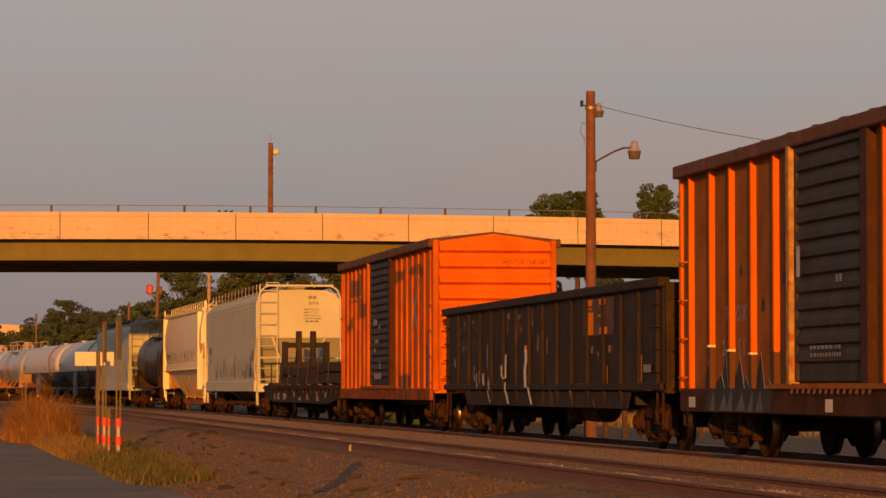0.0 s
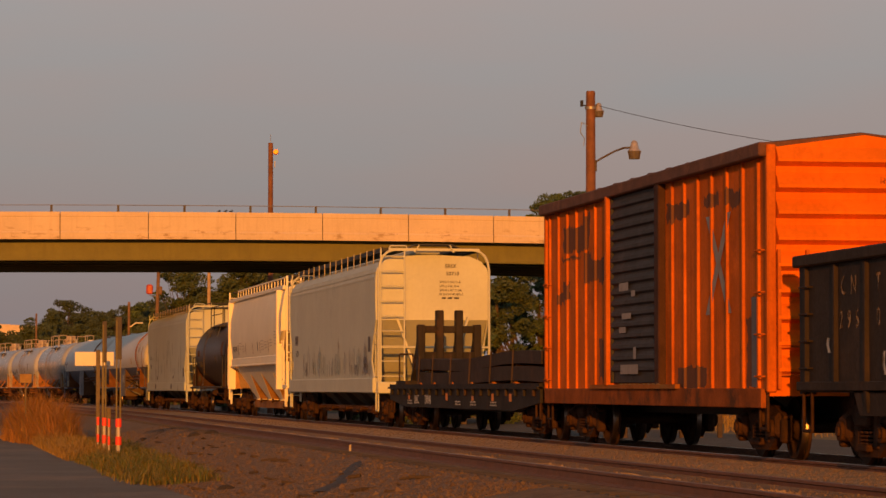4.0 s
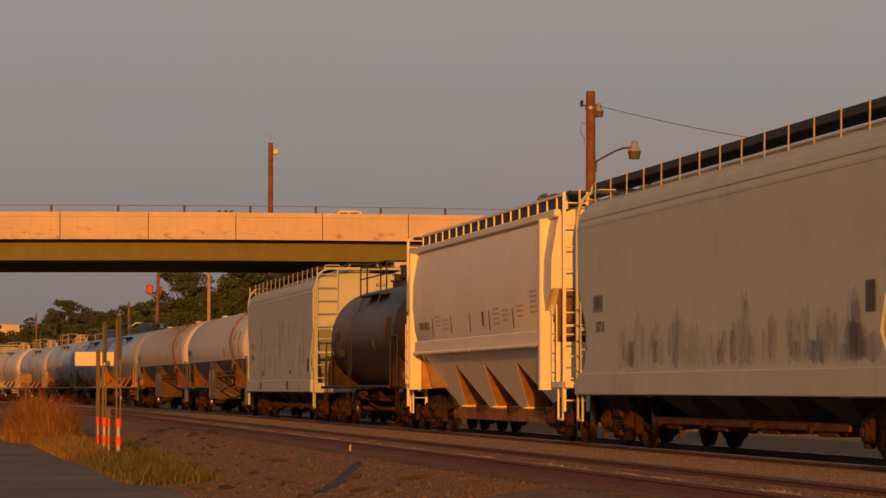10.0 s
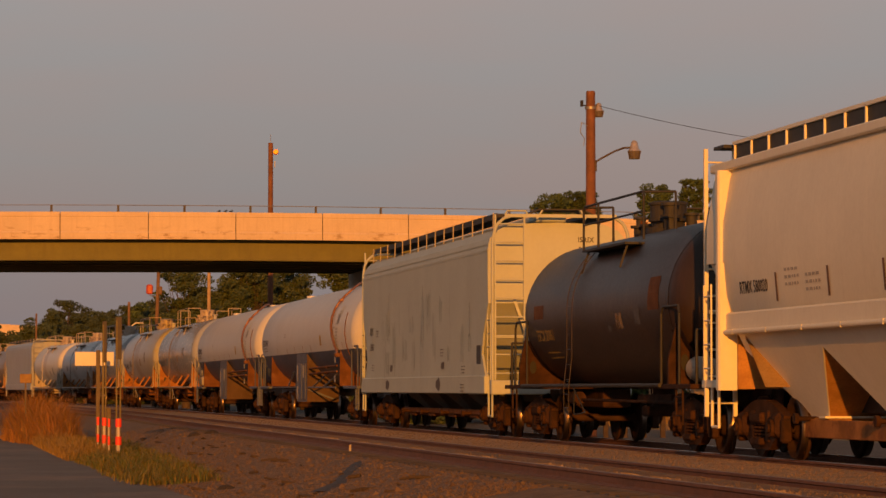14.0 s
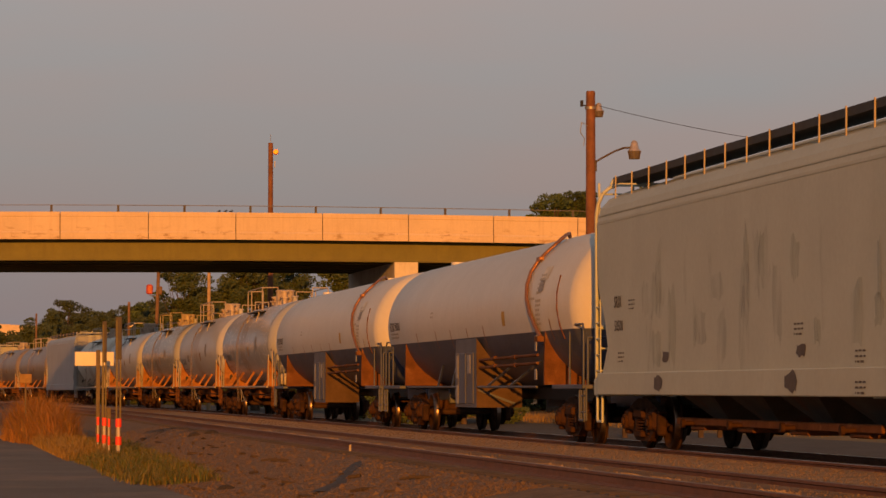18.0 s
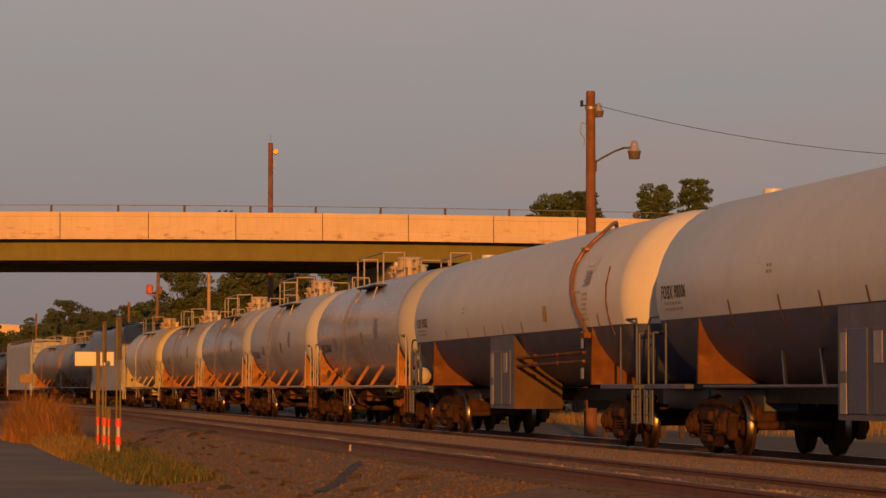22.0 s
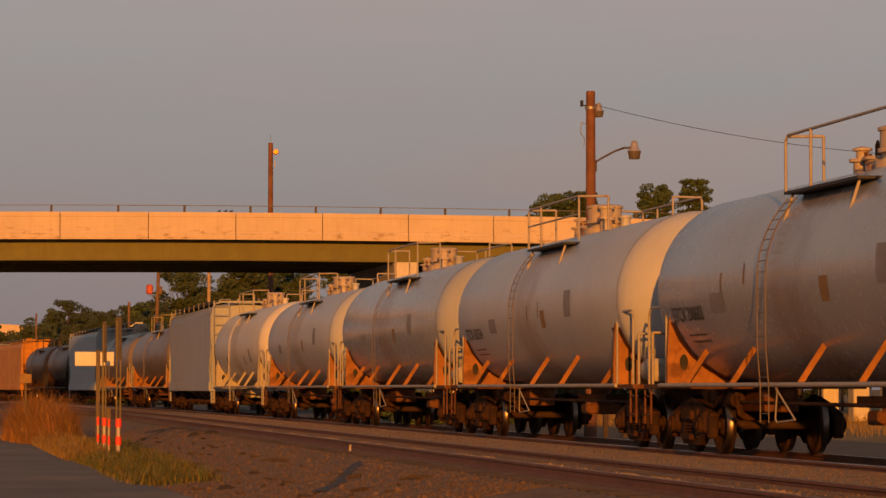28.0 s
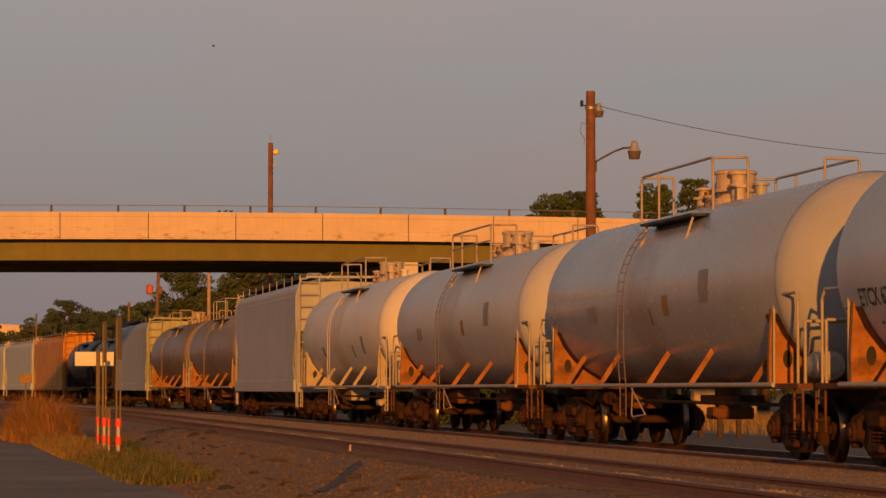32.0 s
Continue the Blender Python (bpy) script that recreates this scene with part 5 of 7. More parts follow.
# ---- covered hoppers with flush sides ----
def covered_hopper(label, u0, u1, half, paint, marks=None, top=4.55, simple=False):
    root, reach = car("covered_hopper", label, "hopper car", u0, u1)
    zs = 2.82                        # the sides run to the full length above this
    prof = [(-1.5, zs), (-1.51, 3.4), (-1.51, 3.95), (-1.46, 4.18), (-1.3, 4.36), (-1.0, top - .06), (0, top - .02), (1.0, top - .06), (1.3, 4.36), (1.46, 4.18), (1.51, 3.95), (1.51, 3.4), (1.5, zs)]
    part("upper_body", Geo().loft([rect_ring(y, prof) for y in (-half, -half * .5, 0, half * .5, half)]), paint, root)
    for sx in (-1, 1):
        # lower side sheet, cut back at both ends
        poly = [(-half, zs), (half, zs), (half - .55, 2.2), (half - .75, 1.75), (half - .35, 1.3), (-half + .35, 1.3), (-half + .75, 1.75), (-half + .55, 2.2)]
        part("side_sheet", Geo().prism(poly, 0, sx * 1.455, sx * 1.5), paint, root)
        part("side_sill", Geo().box(sx * 1.5, 0, 1.11, .12, 2 * half - .3, .38, ch=.015), paint, root)
        part("side_molding", Geo().box(sx * 1.508, 0, 3.93, .02, 2 * half, .05), paint, root)
        part("side_molding", Geo().box(sx * 1.495, 0, 4.06, .02, 2 * half, .03), paint, root)
        # running board over the roof, on brackets
        part("running_board", Geo().box(sx * .95, 0, top + .13, .62, 2 * half - .5, .08), P_GRATE, root, "dark grated roof walkway")
        part("board_edge", Geo().box(sx * 1.27, 0, top + .12, .02, 2 * half - .5, .12), P_GRATE, root)
        n = 9 if simple else 15
        for i in range(n):
            y = -half + .5 + i * (2 * half - 1) / (n - 1)
            part("board_bracket", Geo().beam((sx * 1.295, y, top + .2), (sx * 1.3, y, top - .2), .022, .022), P_FIT, root)
    part("hatch_trough", Geo().box(0, 0, top + .1, .7, 2 * half - 1.6, .14, ch=.03), paint, root)
    # slope sheets and end frame
    for sy in (-1, 1):
        y = sy * half
        sl = Geo().add([(-1.45, y, zs), (1.45, y, zs), (1.45, y - sy * 2.6, .95), (-1.45, y - sy * 2.6, .95)], [(0, 1, 2, 3)])
        sl.add([(-1.45, y - sy * .05, zs - .05), (1.45, y - sy * .05, zs - .05), (1.45, y - sy * 2.65, .9), (-1.45, y - sy * 2.65, .9)], [(0, 1, 2, 3)])
        part("slope_sheet", sl, paint, root)
        part("end_sill", Geo().box(0, y + sy * .25, 1.05, 3.0, .25, .3, ch=.02), paint, root)
        part("end_platform", Geo().box(0, y - sy * .4, 1.16, 2.9, 1.3, .06), paint, root)
        for sx in (-1, 1):
            part("corner_post", Geo().tube([(sx * 1.46, y + sy * .3, 1.1), (sx * 1.46, y + sy * .3, 4.1), (sx * 1.43, y + sy * .3, 4.3), (sx * 1.35, y + sy * .3, 4.48), (sx * 1.22, y + sy * .3, top + .04), (sx * 1.05, y + sy * .3, top + .1)], .036), paint, root)
            part("diagonal_brace", Geo().beam((sx * .35, y + sy * .1, 1.2), (sx * .95, y + sy * .02, 2.9), .14, .06), paint, root)
        part("end_ladder", ladder_geo((-1.1, y + sy * .32, 1.15), (-1.1, y + sy * .32, top + .12), .62, (1, 0, 0), 9, .018, .036), paint, root)
        part("cross_rail", Geo().cyl((-1.45, y + sy * .3, 2.1), (1.45, y + sy * .3, 2.1), .03, n=6), paint, root)
        part("end_walkway", Geo().prism([(-.75, top + .12), (-.48, top + .25), (.48, top + .25), (.75, top + .12), (.72, top + .1), (.46, top + .22), (-.46, top + .22), (-.72, top + .1)], 1, y - sy * .5, y + sy * .32), P_GRATE, root, "raised dark grated end walkway")
        for sx in (-1, 1):
            part("walkway_bracket", Geo().beam((sx * .52, y + sy * .31, top + .03), (sx * .4, y + sy * .33, top + .22), .1, .03), paint, root)
        part("top_bar", Geo().box(0, y + sy * .3, top + .1, 2.4, .06, .07), paint, root)
        part("roof_handrail", Geo().tube([(-1.2, y + sy * .3, top + .1), (-1.15, y + sy * .3, top + .2), (-.75, y + sy * .3, top + .2), (-.7, y + sy * .3, top + .1)], .018), paint, root)
        part("side_ladder", ladder_geo((-1.49, y + sy * .04, 1.2), (-1.49, y + sy * .04, 2.6), .34, (0, 1, 0), 5, .012, .022), paint, root)
    # discharge hoppers below, with gates
    part("center_sill", Geo().box(0, 0, .86, .5, 2 * half, .35), M_BLACKSTEEL, root)
    nb = 4
    for i in range(nb):
        yc = -half + 3.4 + (i + .5) * (2 * half - 6.8) / nb
        w = (2 * half - 6.8) / nb / 2
        g = Geo().loft([[(-1.3, yc - w, 1.25), (1.3, yc - w, 1.25), (1.3, yc + w, 1.25), (-1.3, yc + w, 1.25)], [(-.5, yc - .4, .5), (.5, yc - .4, .5), (.5, yc + .4, .5), (-.5, yc + .4, .5)]])
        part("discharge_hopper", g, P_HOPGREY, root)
        part("outlet_gate", Geo().box(0, yc, .44, 1.9, .9, .16, ch=.02), P_RUSTFRAME, root)
        part("gate_shaft", Geo().cyl((-1.2, yc, .47), (1.2, yc, .47), .035, n=8).cyl((-1.22, yc, .47), (-1.16, yc, .47), .07, n=10), M_STEEL, root)
    part("gate_frame", Geo().box(-.98, 0, .5, .05, 2 * half - 7.4, .12, ch=.01), P_RUSTFRAME, root)
    sill_steps(root, half + .25, paint, 1.46, 1.0)
    trucks(root, half - 1.55)
    couplers(root, half + .3, reach)
    if marks:
        marks(root, half)
    return root


def marks_h5(root, half):
    xs = -1.507
    lettering("SRIX", .155, P_INK, root, on_end(.49, -half - .008, 4.235), "dark letters")
    lettering("50718", .14, P_INK, root, on_end(.54, -half - .008, 4.035), "dark letters")
    for k, row in enumerate(("SPRG 7 OC D-5", "SPRG 7 IC D-6", "SPRG 2 IIC D-6A", "36 INCH WHEELS")):
        lettering(row, .083, P_INK, root, on_end((.47, .45, .49, .5)[k], -half - .008, 3.815 - .107 * k), "small dark stencil letters")
    g = Geo()
    bars(g, on_end(.5, -half - .008, 3.375), 1, .5, h=.045)
    tagged(part("small_print", g, P_INK, root), kind="stuff")
    part("inspection_hole", Geo().add([(.62 + .2 * math.cos(.3927 * k), -half + 1.35, 1.55 + .2 * math.sin(.3927 * k)) for k in range(16)], [tuple(range(16))]), M_BLACKSTEEL, root)
    part("placard", patch(on_side(xs, 7.65, 2.52), .8, .3), P_FADEDGREY, root)
    lettering("SRIX", .3, P_INK, root, on_side(xs - .004, 7.65, 2.52), "dark letters")
    lettering("50718", .27, P_INK, root, on_side(xs, 7.5, 2.1), "dark letters")
    rnd = random.Random(21)
    for i in range(60):
        y = rnd.uniform(-8.6, 7.0)
        h, w = rnd.uniform(.35, 1.15) * rnd.uniform(.6, 1), rnd.uniform(.12, .9)
        part("faded_graffiti", blotch(on_side(xs - .0006 * i, y, 1.36 + h * .5), w, h, i), (P_WASH1, P_WASH2, P_WASH3)[i % 3], root, "faded washed-out spray paint smear")
    part("placard", patch(on_side(xs - .006, -8.2, 2.2), .4, .4), P_PLACARD, root)


def marks_h8(root, half):
    xs = -1.507
    lettering("ISRIX", .155, P_INK, root, on_end(.6, -half - .008, 4.16), "dark letters")
    lettering("50500", .15, P_INK, root, on_end(.62, -half - .008, 3.96), "dark letters")
    lettering("SRIX", .28, P_INK, root, on_side(xs - .004, 7.62, 2.5), "dark letters")
    lettering("50500", .26, P_INK, root, on_side(xs - .004, 7.55, 2.09), "dark letters")
    for y in (4.2, -3.5):
        part("stain", blotch(on_side(xs, y, 1.55), .5, .2, int(9 + y)), P_PLACARD, root, "dark irregular paint blot")
        part("stain", blotch(on_side(-1.565, y + .3, 1.12), .6, .3, int(19 + y)), P_PLACARD, root, "dark irregular paint blot")
    part("placard", patch(on_side(xs, -8.1, 1.75), .5, .4), P_INK, root)
    rnd = random.Random(2)
    for i in range(26):
        y, h, w = rnd.uniform(-7.5, 6.0), rnd.uniform(.4, 1.6), rnd.uniform(.08, .9)
        part("stain", blotch(on_side(xs - .0006 * i, y, rnd.uniform(1.6, 2.9)), w, h, 300 + i), (P_STAIN1, P_STAIN2)[i % 2], root, "faint washed-out spray stain")
    g = Geo()
    for y, z in ((-3.4, 1.9), (-6.2, 1.5), (7.4, 1.62), (6.6, 2.5), (-6.4, 1.1)):
        bars(g, on_side(xs - .064 if z < 1.3 else xs, y, z), 3, .45, h=.025, gap=.07)
    tagged(part("small_print", g, P_PLACARD, root), kind="stuff")


covered_hopper("grey covered hopper with cream end and washed-out graffiti", -8.08, 12.42, 9.3, P_GREY2, marks_h5)
covered_hopper("grey covered hopper with dark lettering panels and roof walkway", 48.5, 69.2, 9.2, P_GREY, marks_h8)
covered_hopper("smooth dull grey covered hopper with pale ladder frame", 212.6, 231.9, 9.15, P_GREYDARK, simple=True, top=4.45)
covered_hopper("slate grey covered hopper among tank cars", 271.0, 289.5, 8.4, P_SLATE, simple=True, top=4.45)
covered_hopper("orange covered hopper with bright sunlit end", 320.5, 342.0, 9.6, P_ORANGEHOP, simple=True)
covered_hopper("grey covered hopper behind the orange one", 342.0, 362.5, 9.2, P_GREY, simple=True)
covered_hopper("grey covered hopper near the end of the train", 362.5, 383, 9.2, P_GREY2, simple=True)


# ---- the curved-side hopper with open bays ----
def bay_hopper():
    root, reach = car("covered_hopper", "cream covered hopper with curved sides and exposed chutes", "hopper car", 12.2 + .35, 31.9 + .35)
    half, pl, zb = 8.75, 7.9, 1.88
    prof = [(-1.38, zb), (-1.5, 2.2), (-1.56, 2.9), (-1.55, 3.5), (-1.45, 4.1), (-1.4, 4.3), (-1.05, 4.45), (0, 4.55), (1.05, 4.45), (1.4, 4.3), (1.45, 4.1), (1.55, 3.5), (1.56, 2.9), (1.5, 2.2), (1.38, zb)]
    def cut(y, low):
        # the lower corner of each end is cut away along the slope sheet
        return rect_ring(y, [(x, max(z, low + .004 * abs(i - 7) * (z < low))) for i, (x, z) in enumerate(prof)])
    part("body", Geo().loft([cut(-half, 2.9), cut(-half + 1.3, zb), cut(-4, zb), cut(0, zb), cut(4, zb), cut(half - 1.3, zb), cut(half, 2.9)], smooth=True), P_CREAM, root)
    for sx in (-1, 1):
        part("lower_edge", Geo().box(sx * 1.46, 0, zb + .13, .1, 2 * pl, .29, ch=.03), P_CREAM, root)
        part("side_pipe", Geo().tube([(sx * 1.36, -pl + .15, 1.62), (sx * 1.52, -pl + .4, 1.86), (sx * 1.52, pl - .1, 1.86)], .04, 8), P_CREAM, root)
        for i in range(9):
            part("pipe_clip", Geo().box(sx * 1.51, -pl + .8 + i * (2 * pl - 1.4) / 8, 1.86, .1, .04, .07), P_CREAM, root)
        part("eave", Geo().box(sx * 1.43, 0, 4.34, .14, 2 * half, .14, ch=.02), P_CREAM, root)
        part("running_board", Geo().box(sx * .8, 0, 4.7, .7, 2 * half - .4, .05), P_GRATE, root, "dark grated roof walkway")
        # dark strip in place of the shade seen between board and roof
        part("board_screen", Geo().box(sx * 1.16, 0, 4.6, .02, 2 * half - .4, .2), P_GRATE, root, "dark strip standing for the shade below the walkway rail")
        part("roof_rail", Geo().box(sx * 1.18, 0, 4.73, .05, 2 * half - .4, .05), P_CREAM, root)
        for i in range(19):
            y = -half + .3 + i * (2 * half - .6) / 18
            part("rail_post", Geo().box(sx * 1.19, y, 4.58, .03, .04, .3), P_CREAM, root)
        for sy in (-1, 1):
            # bolster post: a tall pressed column that bulges outwards
            w0, w1 = sy * pl - .09, sy * pl + .09
            g = Geo().prism([(sx * 1.34, w0), (sx * 1.6, w0), (sx * 1.625, w0 + .03), (sx * 1.625, w1 - .03), (sx * 1.6, w1), (sx * 1.34, w1)], 2, 1.0, 4.27)
            part("bolster_post", g, P_CREAM, root)
    # trough below the sill, then one slanted pyramid for each bay
    zk = 1.6
    part("trough", Geo().loft([[(-1.38, -pl + .2, zb), (1.38, -pl + .2, zb), (1.38, pl - .2, zb), (-1.38, pl - .2, zb)], [(-1.24, -pl + .2, zk), (1.24, -pl + .2, zk), (1.24, pl - .2, zk), (-1.24, pl - .2, zk)]]), P_CREAM, root)
    ys = [pl - .2, 3.75, 0.1, -3.55, -pl + .2]
    for ya, yb in zip(ys, ys[1:]):
        yc = (ya + yb) / 2
        w = .42
        g = Geo().loft([[(-1.24, yb, zk), (1.24, yb, zk), (1.24, ya, zk), (-1.24, ya, zk)], [(-.68, yc - w, .62), (.68, yc - w, .62), (.68, yc + w, .62), (-.68, yc + w, .62)]])
        part("chute", g, P_CREAM, root)
        # overlay on the near face; its orange-brown holds both rust and shade
        part("chute_face", Geo().add([(-1.22, yb - .01, zk - .01), (1.22, yb - .01, zk - .01), (.675, yc - w - .03, .63), (-.675, yc - w - .03, .63)], [(0, 1, 2, 3)]), P_CHUTE, root, "chute face coloured for rust and shade")
        part("outlet_gate", Geo().box(0, yc, .49, 1.46, 1.1, .25, ch=.02), P_CHUTE, root)
        part("gate_flange", Geo().box(0, yc - .5, .625, 1.62, .3, .03), P_CREAM, root)
        part("gate_shaft", Geo().cyl((-1.0, yc + .2, .6), (1.0, yc + .2, .6), .035, n=8).cyl((-1.02, yc + .2, .6), (-.96, yc + .2, .6), .08, n=10), M_STEEL, root)
    part("gate_rail", Geo().box(-.76, 0, .46, .05, 2 * pl - 3.2, .26, ch=.01), P_SADDLE, root)
    part("center_sill", Geo().box(0, 0, .86, .5, 2 * half + .8, .35), M_BLACKSTEEL, root)
    for sy in (-1, 1):
        part("bulkhead", Geo().box(0, sy * (pl - .16), 1.47, 2.7, .05, .9), P_CREAM if sy < 0 else P_CHUTE, root)
        y = sy * half
        sl = Geo().add([(-1.4, y - sy * .02, 2.9), (1.4, y - sy * .02, 2.9), (1.3, y - sy * 2.3, 1.1), (-1.3, y - sy * 2.3, 1.1)], [(0, 1, 2, 3)])
        sl.add([(-1.4, y - sy * .06, 2.85), (1.4, y - sy * .06, 2.85), (1.3, y - sy * 2.34, 1.05), (-1.3, y - sy * 2.34, 1.05)], [(0, 1, 2, 3)])
        part("slope_sheet", sl, P_SLOPE, root, "tan slope sheet under the open end")
        part("end_platform", Geo().box(0, y + sy * .1, 1.1, 2.9, 1.3, .12, ch=.01), P_CREAM, root)
        part("end_ladder", ladder_geo((-1.2, y + sy * .55, .6), (-1.2, y + sy * .55, 4.7), .45, (1, 0, 0), 10, .016, .06), P_CREAM, root)
        part("side_ladder", ladder_geo((-1.52, y + sy * .1, 1.15), (-1.52, y + sy * .1, 2.6), .42, (0, 1, 0), 4, .014, .025), P_CREAM, root)
        part("cross_rail", Geo().cyl((-1.4, y + sy * .55, 2.2), (1.4, y + sy * .55, 2.2), .03, n=6), P_CREAM, root)
        part("diagonal_brace", Geo().beam((.2, y + sy * .3, 1.2), (.9, y, 2.9), .14, .06), P_CREAM, root)
        part("end_walkway", Geo().box(0, y + sy * .25, 4.7, 2.6, .6, .05), P_GRATE, root)
    def on_bulge(y, z):
        def place(a, b):
            zz = z + b
            x = np.interp(zz, [zb, 2.2, 2.9, 3.5, 4.1], [1.38, 1.5, 1.56, 1.55, 1.45])
            return (-x - .008, y - a, zz)
        return place
    lettering("RTMX 580020", .25, P_INK, root, on_bulge(6.2, 2.48), "dark letters", stretch=1.0)
    for y in (5.0, 2.5, .1, -2.2, -4.8):
        part("rust_mark", patch(on_bulge(y, 2.45), .09, .4, 3), P_RUSTSTRIP, root, "brown rust streak")
    part("placard", patch(on_bulge(-1.45, 2.5), .22, .3, 2), P_PLACARD, root)
    g = Geo()
    for y, z, n in ((4.2, 2.65, 3), (3.2, 2.55, 3), (-3.0, 2.65, 4), (-4.0, 2.6, 3), (-5.6, 2.65, 3), (-7.0, 2.9, 5), (2.6, 2.05, 1)):
        bars(g, on_bulge(y, z), n, .7, h=.04, gap=.1)
    tagged(part("small_print", g, P_FAINT, root), kind="stuff")
    sill_steps(root, half + .3, P_CREAM, 1.4, 1.05)
    trucks(root, half - 1.25)
    couplers(root, half + .6, reach)


# rust colour with the shade on the chutes mixed in
P_CHUTE = material("rust_and_shade_chute", (.5, .26, .085), .8, var=.3, scale=2, second=(.36, .17, .06), cover=.4, spec=.1)
P_SLOPE = material("tan_slope_sheet", (.34, .22, .1), .8, var=.25, scale=2, spec=.1)
P_FAINT = material("worn_faint_print", (.5, .45, .38), .7, var=.2, scale=6)
P_RUSTSTRIP = material("rust_streak", (.2, .1, .05), .8, var=.3, scale=8)
bay_hopper()


# ---- tank cars ----
def shell_ring(y, r, zc, a0=0.0, a1=6.28319, n=44, closed=True):
    m = n if closed else n + 1
    return [(math.cos(a0 + (a1 - a0) * i / n) * r, y, zc + math.sin(a0 + (a1 - a0) * i / n) * r) for i in range(m)]


def shell_stations(straight, r, depth):
    st = []
    for k in range(9):
        a = k / 8 * math.pi / 2
        st.append((-straight - depth * math.cos(a), max(.03, r * math.sin(a))))
    st += [(y, r) for y in (-straight * .5, 0.0, straight * .5)]
    st += [(-y, q) for y, q in reversed(st[:9])]
    return st


def saddle_geo(r, zc, y, hw=1.47):
    pts = [(-hw, 1.1), (-hw, 1.5)]
    a = math.radians(196)
    while a < math.radians(344.5):
        pts.append((math.cos(a) * (r - .01), zc + math.sin(a) * (r - .01)))
        a += math.radians(12.33)
    pts += [(hw, 1.5), (hw, 1.1)]
    g = Geo()
    # two halves keep the outline simple
    n = len(pts)
    mid = n // 2
    left = pts[:mid + 1] + [(0, 1.1)]
    right = [(0, 1.1)] + pts[mid:]
    for poly in (left, right):
        g.prism(poly, 1, y - .05, y + .05)
    return g


def tank_end(root, sy, yend, reach, frame_mat, rail_mat, hoop=2.35):
    """Bolster deck, hoop rails, steps and end platform at one end of a tank car."""
    y0, y1 = sy * (yend - 2.4), sy * (reach - .4)
    part("end_deck", Geo().box(0, (y0 + y1) / 2, 1.06, 2.96, abs(y1 - y0), .08, ch=.01), frame_mat, root)
    part("draft_sill", Geo().box(0, (y0 + y1) / 2, .84, .55, abs(y1 - y0) + .6, .36, ch=.02), frame_mat, root)
    ya, yb = sy * (yend - 1.0), sy * (yend + .2)
    for sx in (-1, 1):
        part("hoop_rail", Geo().tube([(sx * 1.43, ya, 1.1), (sx * 1.43, ya, hoop - .1), (sx * 1.42, ya + sy * .1, hoop), (sx * 1.42, yb - sy * .1, hoop), (sx * 1.43, yb, hoop - .12), (sx * 1.43, yb, 1.1)], .022, 8), rail_mat, root)
        part("end_step", ladder_geo((sx * 1.44, yb + sy * .05, .45), (sx * 1.44, yb + sy * .05, 1.05), .42, (0, 1, 0), 2, .016, .03), frame_mat, root)
    part("end_rail", Geo().tube([(-1.35, y1 - sy * .1, 1.1), (-1.35, y1 - sy * .1, 1.95), (1.35, y1 - sy * .1, 1.95), (1.35, y1 - sy * .1, 1.1)], .025, 6), rail_mat, root)


